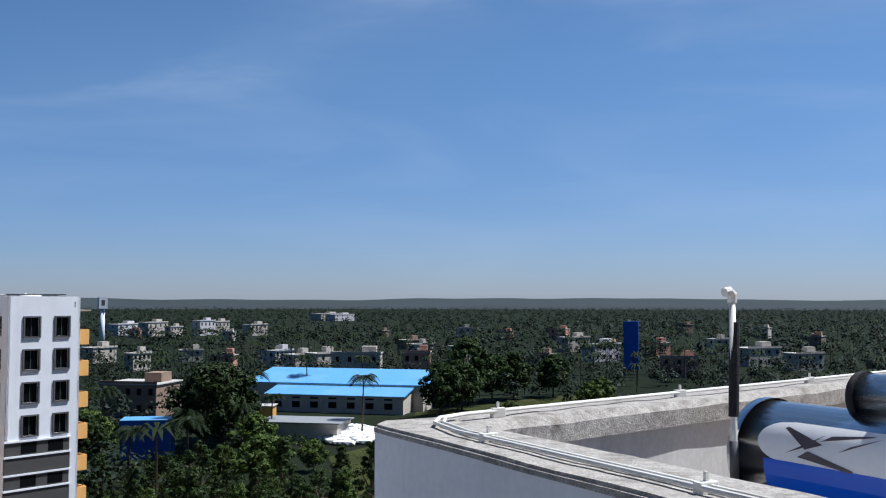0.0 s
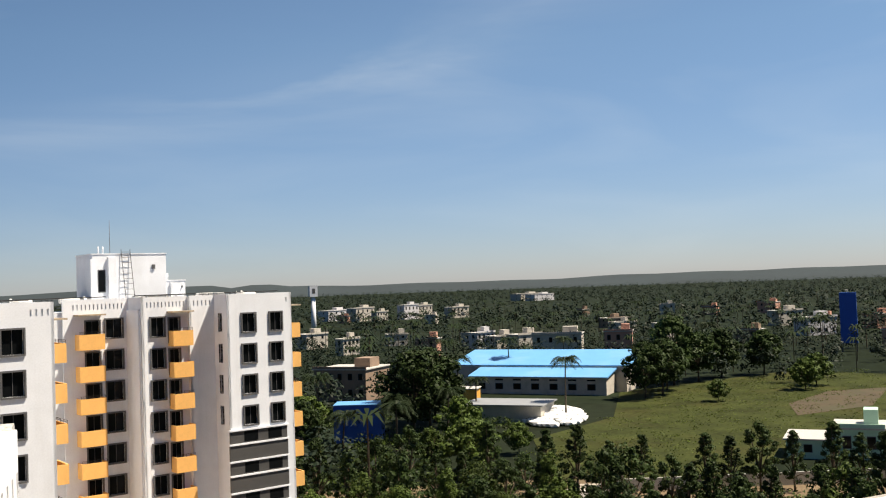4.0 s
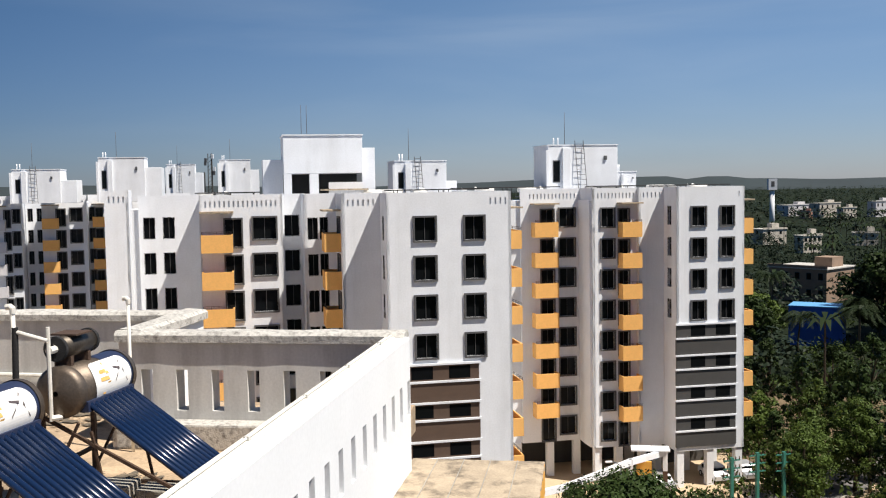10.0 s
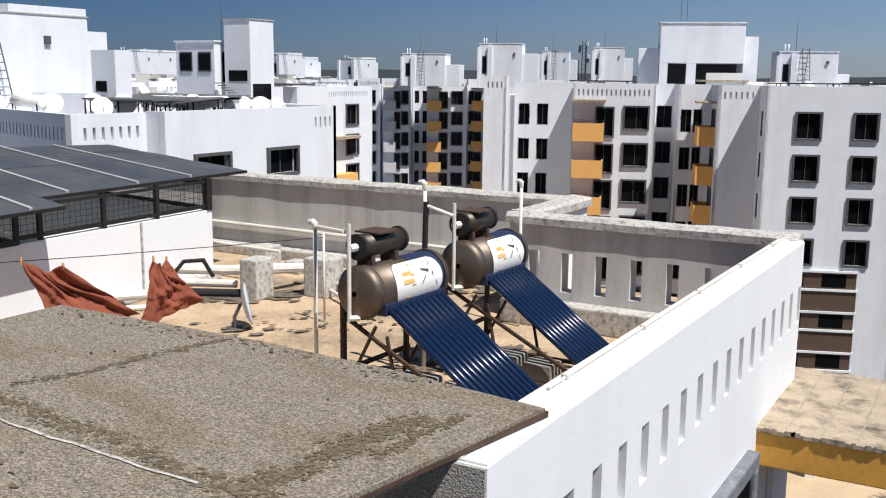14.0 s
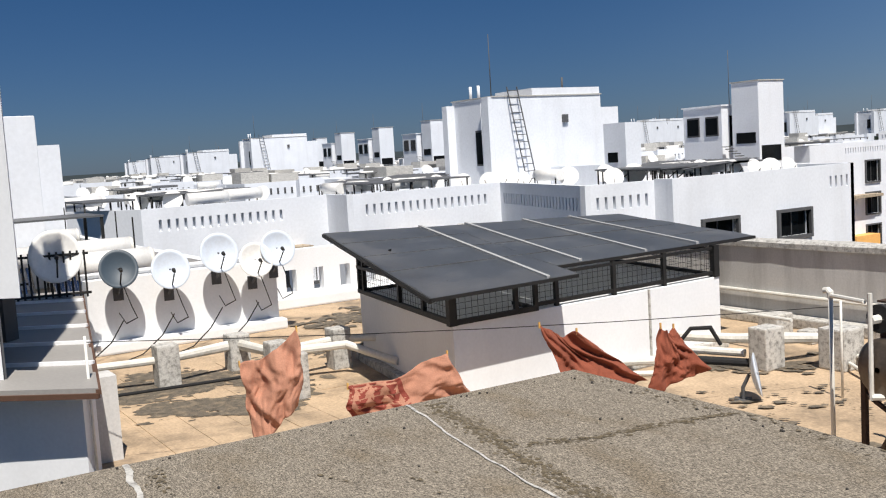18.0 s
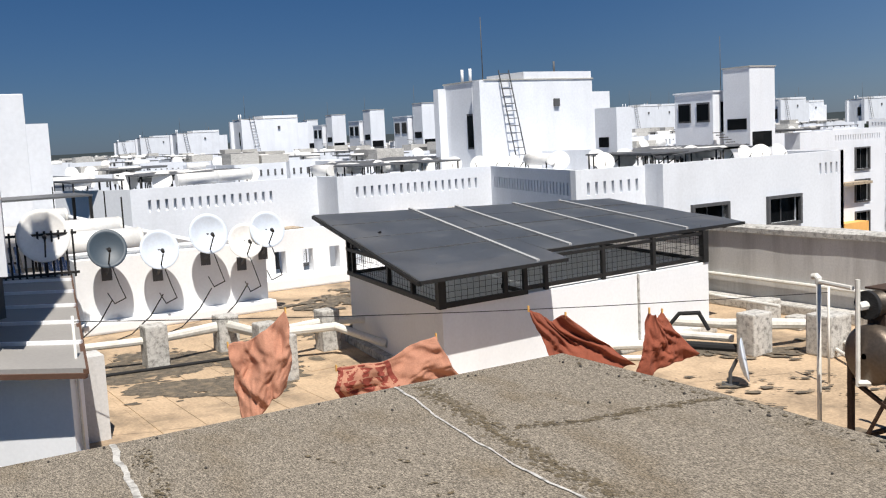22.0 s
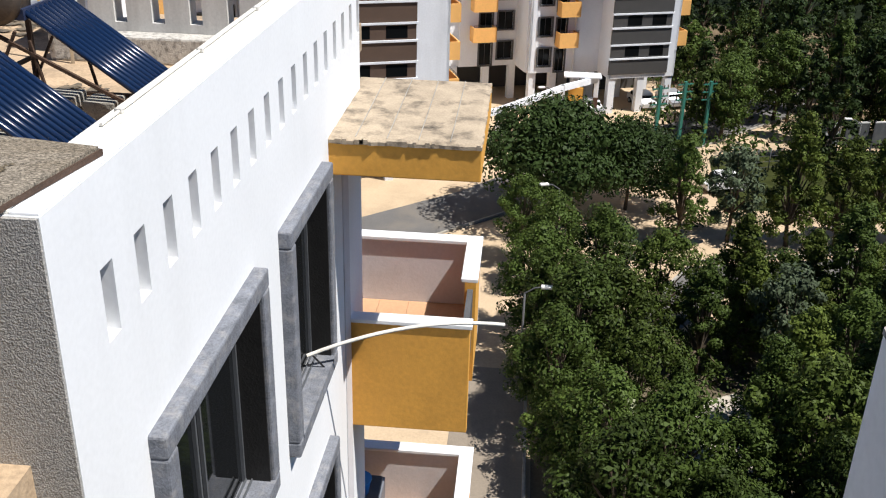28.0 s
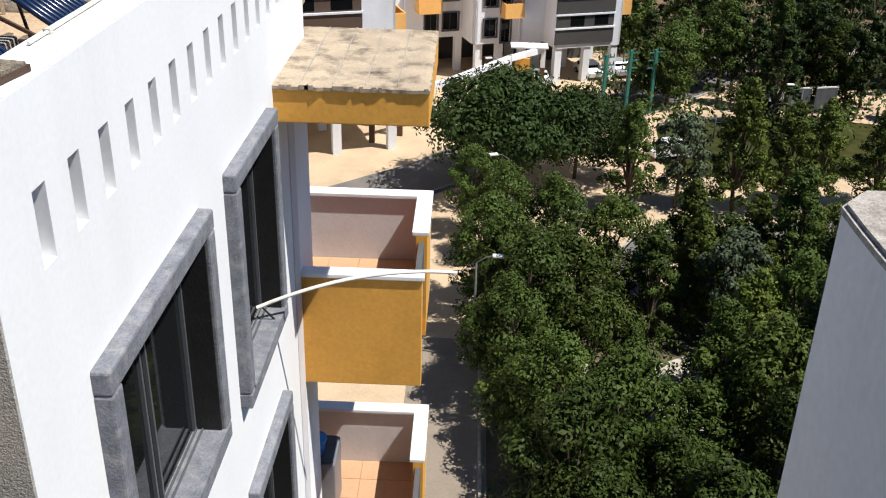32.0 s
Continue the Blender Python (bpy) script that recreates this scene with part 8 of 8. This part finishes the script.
for k, (x, y, h, s) in enumerate(((86, 188, 12.5, 1.15), (46.4, 177, 8.5, 1.3), (70, 199, 8.5, 1.0), (36, 176, 6, 1.2), (56, 176, 9, 1.2), (44, 168, 8, 1.3), (68, 205, 13, 1.1), (22, 170, 11, 1.2), (34, 190, 12, 1.1), (150, 260, 13, 1.2), (120, 262, 12, 1.1), (180, 280, 13, 1.2), (210, 262, 14, 1.2), (230, 285, 13, 1.3), (260, 300, 13, 1.2), (245, 262, 12, 1.2), (100, 255, 13, 1.1), (84, 262, 13, 1.1), (272, 270, 12, 1.2))):
    palm(x, y, h, k, s)

# ---- woods to the horizon ----
rng = np.random.default_rng(77)
cen, rad, trunk = [], [], []
pal = []


def clear(x, y):
    if 55 < x < 200 and 120 < y < 215 and y < 122 + 0.82 * (x - 20):
        return True
    return (70 < x < 140 and 195 < y < 262) or (40 < x < 75 and 240 < y < 280)


r = 128.0
while r < 3300:
    step = 6.2 + r * 0.0035
    n = int(radians(118) * r / step)
    for k in range(n):
        az = radians(-64 + 118 * (k + rng.uniform(-0.4, 0.4)) / n)
        rr = r * rng.uniform(0.95, 1.06)
        x, y = -rr * math.sin(az), rr * math.cos(az)
        if clear(x, y) or (az > radians(-7) and rr < 150):
            continue
        gap = noise.noise(Vector((x * 0.006, y * 0.006, 4)))
        if gap > 0.34 and rr < 1600:
            continue
        h = rng.uniform(5, 10) * (1.0 + 0.35 * max(0, -gap))
        if rng.random() < (0.3 if rr < 700 else 0.08):
            pal.append((x, y, h + 3))
        else:
            for q in range(3):
                cen.append((x + rng.uniform(-2, 2), y + rng.uniform(-2, 2), h * rng.uniform(0.45, 0.9)))
                rad.append(rng.uniform(1.8, 3.2) * (1 + r * 0.0004))
    r *= 1.075
fo = thing("far_woods", 0, 0, 0, label="dense dark green woods reaching to the horizon", category="woods", kind="stuff")
cen, rad = np.array(cen), np.array(rad)
near = np.hypot(cen[:, 0], cen[:, 1]) < 480
edge = leaf_cloud(rng, cen[near], rad[near], 46, 0.5, up=1.0)
deep_woods = leaf_cloud(rng, cen[~near], rad[~near], 14, 1.2, up=1.5)
put("canopy", mesh_of_quads("canopy", np.concatenate([edge, deep_woods]), M_FOREST), fo, Matrix())
fp = thing("far_palms", 0, 0, 0, label="coconut palms scattered through the far woods", category="palms", kind="stuff")
star = []
for k in range(11):
    a = k * 2.4
    d = np.array([math.cos(a), math.sin(a), 0])
    sd = np.array([-math.sin(a), math.cos(a), 0]) * 0.42
    m1, m2 = d * 1.9 + [0, 0, 0.5 + 0.3 * (k % 3)], d * 3.7 + [0, 0, -0.9]
    star += [np.zeros(3), m1 - sd, m2, m1 + sd]
star = np.array(star)
tr_ = np.array([[-0.16, 0, -1], [0.16, 0, -1], [0.12, 0, 0], [-0.12, 0, 0], [0, -0.16, -1], [0, 0.16, -1], [0, 0.12, 0], [0, -0.12, 0]], dtype=float)
pv, tv = [], []
for x, y, h in pal:
    a = rng.uniform(0, 6.28)
    R = np.array([[math.cos(a), -math.sin(a), 0], [math.sin(a), math.cos(a), 0], [0, 0, 1]])
    pv.append(star @ R.T * rng.uniform(0.8, 1.15) + [x, y, h])
    t = tr_.copy()
    t[:, 2] = h + t[:, 2] * h
    tv.append(t + [x, y, 0])
put("fronds", mesh_of_quads("fronds", np.concatenate(pv), M_PALM), fp, Matrix())
put("trunks", mesh_of_quads("trunks", np.concatenate(tv), M_BARK), fp, Matrix())


# ---- houses and sheds in the plain ----
def house(x, y, rz, w, d, h, material, label, floors=2, roof=M_CAP, cols=3, flat_roof=True):
    t = thing("house", x, y, 0, rz, label=label, category="house", group="houses in the plain")
    part("wall", boxed(0, w, 0, d, 0, h), material, t)
    rf = part("roof", boxed(-0.4, w + 0.4, -0.4, d + 0.4, h, h + 0.25), roof, t)
    if flat_roof:
        part("parapet", boxed(-0.3, w + 0.3, -0.3, -0.1, h + 0.25, h + 0.9), material, t)
        part("stair_room", boxed(w * 0.6, w * 0.9, d * 0.4, d * 0.8, h + 0.25, h + 2.6), material, t)
    fh = h / floors
    for k in range(floors):
        for c in range(cols):
            u = w * (c + 0.5) / cols
            wd = part("window", boxed(u - 0.65, u + 0.65, -0.05, 0.05, k * fh + fh * 0.35, k * fh + fh * 0.78), M_FRAME, t)
            part("pane", boxed(u - 0.55, u + 0.55, -0.07, -0.051, k * fh + fh * 0.38, k * fh + fh * 0.75), M_GLASS, wd)
        part("side_window", boxed(-0.05, 0.05, d * 0.4, d * 0.4 + 1.2, k * fh + fh * 0.35, k * fh + fh * 0.78), M_GLASS, t)
    return t


M_BROWNHOUSE = mat("bare_brown_render", (0.27, 0.185, 0.13), 0.9, 0.15, 0.5, 5, 0.1, stain=(0.15, 0.11, 0.08), stain_amount=0.5, stain_scale=0.4)
house(45, 254, -40, 15, 14, 8.0, M_BROWNHOUSE, "unfinished brown two storey house among trees", cols=5)
house(142, 338, -30, 18, 12, 9.0, M_HOUSE, "cream two storey house behind the blue roofs", cols=4)
house(165, 325, -30, 10, 9, 9.5, M_PINK, "pink plastered house behind the blue roofs")
house(178, 318, -30, 22, 8, 4.5, M_PINK, "long low house with a red tiled roof", floors=1, roof=M_PINK, flat_roof=False)
house(252, 283, -42, 14, 10, 7.5, M_PINK, "pink house beside a tall blue hoarding", cols=3)
house(97.5, 131, -42, 6.5, 9, 2.9, M_MINT, "mint green house with a flat terrace roof", floors=1, cols=1, flat_roof=False)
house(103.5, 127, -42, 7, 9, 4.6, M_MINT, "mint green house with a stair room on its roof", floors=1, cols=2)
for k, (az, rr, w, h) in enumerate(((-11, 850, 24, 9), (-12.6, 820, 20, 11), (-13.8, 800, 12, 8), (-15.4, 830, 16, 12), (-16.2, 840, 16, 11), (-18.2, 820, 18, 9), (-23, 1400, 36, 9), (-22.2, 1420, 40, 10), (-36.5, 560, 16, 8), (-38, 470, 16, 8), (-46.5, 450, 18, 8), (-49, 430, 14, 7), (-19.6, 430, 10, 7), (-11.8, 420, 9, 7), (-30, 470, 9, 7))):
    house(-rr * math.sin(radians(az)), rr * math.cos(radians(az)), az + 40, w, w * 0.6, h, (M_PINKWALL, M_HOUSE, M_HOUSE)[k % 3], "pale flat-roofed house among the palms", cols=4)
rh = random.Random(41)
for k in range(24):
    az, rr = -9 - 44 * (k + rh.random()) / 24, rh.choice((400, 440, 500, 560, 640, 760, 900)) * rh.uniform(0.95, 1.08)
    w = rh.uniform(8, 13)
    house(-rr * math.sin(radians(az)), rr * math.cos(radians(az)), az + rh.choice((-50, -20, 10, 35)), w, w * rh.uniform(0.6, 0.9), rh.choice((5.5, 6.0, 7.0, 8.0)), rh.choice((M_HOUSE, M_BROWNHOUSE, M_HOUSE, M_PINK)), "small flat-roofed house among palms in the plain", cols=2, floors=2)
hd = thing("hoarding_tower", 244, 290, 0, -42, label="tall deep blue sheet-clad tower among the houses", category="tower")
part("cladding", boxed(-2.8, 2.8, -1.2, 1.2, 3, 21), M_BLUETARP, hd)
for sx in (-2.4, 2.4):
    part("leg", boxed(sx - 0.2, sx + 0.2, -1, -0.6, 0, 3), M_FRAME, hd)
    part("leg", boxed(sx - 0.2, sx + 0.2, 0.6, 1, 0, 3), M_FRAME, hd)
wt = thing("water_tower", 106, 592, 0, 0, label="slender white water tower with a box top", category="tower")
part("shaft", rod((0, 0, 0), (0, 0, 24), 1.6, 1.3, 12), M_FACADE, wt)
part("tank", boxed(-2.4, 2.4, -2.4, 2.4, 24, 30.5), M_FACADE, wt)
part("panel", boxed(-0.9, 0.9, -2.46, -2.41, 26, 29), M_FRAME, wt)

fs = thing("factory_shed", 85.5, 246.5, 0, -43.5, label="long factory shed with bright blue sheet roofs", category="shed")
part("front_wall", boxed(0, 37, 0, 8, 0, 4.6), M_HOUSE, fs)
part("rear_wall", boxed(-9, 40, 8, 24, 0, 6.6), M_HOUSE, fs)
bm = bmesh.new()
for u0, u1, v0, v1, z0, z1 in ((-0.6, 37.6, -0.8, 9, 4.6, 6.4), (-10, 41, 8, 26, 6.8, 9.6)):
    quad(bm, (u0, v0, z0), (u1, v0, z0), (u1, v1, z1), (u0, v1, z1))
    quad(bm, (u0, v0, z0 - 0.25), (u0, v1, z1 - 0.25), (u1, v1, z1 - 0.25), (u1, v0, z0 - 0.25))
    quad(bm, (u0, v0, z0 - 0.25), (u1, v0, z0 - 0.25), (u1, v0, z0), (u0, v0, z0))
part("roof", bm, M_BLUESHEET, fs, "bright blue sheet roof")
for k in range(7):
    wd = part("window", boxed(2.0 + 5 * k, 4.2 + 5 * k, -0.06, 0.05, 1.2, 2.8), M_FRAME, fs)
    part("pane", boxed(2.15 + 5 * k, 4.05 + 5 * k, -0.08, -0.061, 1.3, 2.7), M_GLASS, wd)
    part("vent", boxed(2.0 + 5 * k, 4.2 + 5 * k, -0.06, 0.02, 3.5, 3.9), M_GLASS, fs)
for k in range(12):
    part("roof_rib", boxed(-0.6 + 3.2 * k, -0.5 + 3.2 * k, -0.8, -0.6, 4.62, 4.72), M_BLUESHEET, fs)
gs = thing("grey_shed", 66, 196, 0, -40, label="low grey sheet-roofed shed beside the field", category="shed")
part("wall", boxed(0, 17, 0, 10, 0, 3.6), M_HOUSE, gs)
part("roof", boxed(-0.6, 17.6, -0.6, 10.6, 3.6, 3.85), mat("grey_sheet_roof", (0.24, 0.25, 0.26), 0.7, 0.1, 0.5, 5, 0.1), gs)
bx = thing("blue_enclosure", 40, 181, 0, -20, label="tall deep blue sheet enclosure among trees", category="shed")
part("cladding", boxed(-4.5, 4.5, 0, 6, 0, 7.0), M_BLUETARP, bx)
part("roof", boxed(-4.6, 4.6, -0.1, 6.1, 7.0, 7.15), M_BLUESHEET, bx)
yl = thing("yellow_hut", 70, 222, 0, -30, label="small yellow and orange hut by the factory", category="hut")
part("wall", boxed(0, 8, 0, 5, 0, 4.2), M_ORANGE, yl)
part("roof", boxed(-0.3, 8.3, -0.3, 5.3, 4.2, 4.4), M_CAP, yl)
sk = thing("sack_heap", 84.5, 191, 0, -25, label="sprawling heap of white sacks at the field edge", category="heap", kind="stuff")
bm = bmesh.new()
rk = random.Random(3)
for k in range(150):
    a, q = rk.uniform(0, 6.28), math.sqrt(rk.random())
    r_ = bmesh.ops.create_icosphere(bm, subdivisions=1, radius=rk.uniform(0.7, 1.3))
    bmesh.ops.scale(bm, vec=(1.3, 1, 0.6), verts=r_["verts"])
    bmesh.ops.translate(bm, vec=(6.5 * q * math.cos(a), 13 * q * math.sin(a), 0.5 + 1.6 * (1 - q)), verts=r_["verts"])
part("sacks", bm, M_WHITEBAG, sk)

# ---- gate frames, lamps, poles, cars in the yard ----
gt = thing("gate_frame", 0, 0, 0, label="white beam and post gateway with brown post feet", category="gateway")
posts = [(-7.7, 77.6), (-5.5, 79.4), (-1.75, 82.8), (4.0, 91.0), (7.4, 94.6)]
for k, (x, y) in enumerate(posts):
    part("post", boxed(x - 0.22, x + 0.22, y - 0.22, y + 0.22, 2.0, 4.05, bevel=0.02), M_FACADE, gt)
    part("post_foot", boxed(x - 0.23, x + 0.23, y - 0.23, y + 0.23, 0.0, 2.0), M_BROWNPOST, gt)
for p, q in ((posts[1], posts[2]), (posts[2], posts[3]), (posts[3], posts[4]), (posts[0], posts[1])):
    L = (Vector(q) - Vector(p)).length
    part("beam", boxed(0, L, -0.2, 0.2, 3.5, 4.05, bevel=0.02), M_FACADE, gt).matrix_basis = along(p, q)
part("lintel", boxed(4.2, 7.8, 93.6, 95.4, 4.07, 4.2), M_FACADE, gt)
part("orange_panel", boxed(4.6, 6.0, 92.2, 92.4, 2.2, 3.5), M_ORANGE, gt, "orange painted panel")


def lamp(x, y, h, rz):
    t = thing("street_lamp", x, y, 0, rz, label="grey street lamp with an oval head", category="street lamp", group="yard lamps")
    part("post", rod((0, 0, 0), (0, 0, h), 0.09, 0.05, 8), M_FRAME, t)
    part("arm", tube([(0, 0, h), (-0.5, 0, h + 0.35), (-0.9, 0, h + 0.42)], 0.04, 6), M_FRAME, t)
    part("head", boxed(-1.4, -0.8, -0.16, 0.16, h + 0.36, h + 0.5, bevel=0.05), M_DISHWHITE, t)


lamp(3.0, 60.5, 5.6, 20)
lamp(0.9, 44.8, 6.0, 180)
lamp(2.9, 84.0, 5.4, 20)
lamp(28, 80, 5.0, 0)
for k, (x, y) in enumerate(((12.2, 84.9), (14.6, 86.7), (16.9, 87.2))):
    t = thing("utility_pole", x, y, 0, 25, label="green steel utility pole with crossarms and wires", category="utility pole", group="utility poles")
    part("pole", boxed(-0.13, 0.13, -0.13, 0.13, 0, 6.1), M_GREENPOLE, t)
    for zz in (4.4, 5.1, 5.8):
        part("crossarm", boxed(-0.8, 0.8, -0.06, 0.06, zz, zz + 0.1), M_GREENPOLE, t)
        for u in (-0.75, -0.4, 0.4, 0.75):
            part("insulator", rod((u, 0, zz + 0.1), (u, 0, zz + 0.35), 0.06, 0.04, 6), M_BROWNPOST, t)
    for u in (-0.9, 0.7):
        part("drop_wire", tube([(u * 0.8, 0, 5.1), (u * 1.1, 0.2, 3.4), (u * 0.7, 0.1, 0.1)], 0.025, 4), M_IRON, t)


def car(x, y, rz, material, label):
    t = thing("parked_car", x, y, 0.05, rz, label=label, category="car", group="parked cars")
    bm = bmesh.new()
    prof = [(-1.9, 0.35), (-1.95, 0.75), (-1.2, 0.9), (-0.6, 1.42), (0.9, 1.45), (1.6, 0.95), (1.95, 0.85), (1.95, 0.35)]
    l_, r_ = [bm.verts.new((x0, -0.8, z0)) for x0, z0 in prof], [bm.verts.new((x0, 0.8, z0)) for x0, z0 in prof]
    bm.faces.new(l_[::-1])
    bm.faces.new(r_)
    for i in range(len(prof)):
        j = (i + 1) % len(prof)
        bm.faces.new((l_[i], l_[j], r_[j], r_[i]))
    bmesh.ops.recalc_face_normals(bm, faces=bm.faces[:])
    part("body", bm, material, t)
    part("side_glass", boxed(-0.7, 1.1, -0.82, 0.82, 0.98, 1.32), M_GLASS, t)
    part("windscreen", boxed(-1.0, -0.75, -0.7, 0.7, 0.95, 1.3), M_GLASS, t)
    for wx in (-1.2, 1.25):
        for wy in (-0.78, 0.78):
            wh = part("wheel", rod((wx, wy - 0.08, 0.3), (wx, wy + 0.08, 0.3), 0.3, 0.3, 14), M_BLACKFOAM, t)
            part("rim", rod((wx, wy - 0.09, 0.3), (wx, wy + 0.09, 0.3), 0.17, 0.17, 10), M_ALU, wh)


car(6.9, 95.5, 120, M_CAR, "silver hatchback parked under the gateway")
car(12.5, 99, 110, mat("white_car", (0.7, 0.7, 0.7), 0.3, 0.02, 1, 5, 0), "white car parked under the corner block")
car(15.5, 100, 110, M_CAR, "silver car parked under the corner block")
car(17.0, 76.5, 20, mat("white_van", (0.72, 0.72, 0.72), 0.3, 0.02, 1, 5, 0), "white car parked by the lawn")
for k in range(3):
    t = thing("notice_board", 26.5 + 2.6 * k, 86.0 + 0.6 * k, 0, 14, label="blank framed notice board on posts in the garden", category="notice board", group="notice boards")
    part("panel", boxed(0, 2.2, -0.05, 0.05, 1.0, 3.0), M_SHEETROOF if k else M_DISHWHITE, t)
    for u in (0.05, 2.1):
        part("post", boxed(u - 0.06, u + 0.06, -0.06, 0.06, 0, 3.2), M_FRAME, t)
    part("top_rail", boxed(0, 2.2, -0.07, 0.07, 3.0, 3.12), M_DISHWHITE, t)
fn = thing("mesh_fence", 17, 79.5, 0, 20, label="grey wire mesh fence panel by the poles", category="fence")
for k in range(6):
    part("post", rod((1.2 * k, 0, 0), (1.2 * k, 0, 2.2), 0.05, 0.05, 6), M_FRAME, fn)
for zz in (0.5, 1.0, 1.5, 2.0):
    part("wire", boxed(0, 6, -0.015, 0.015, zz, zz + 0.03), M_FRAME, fn)
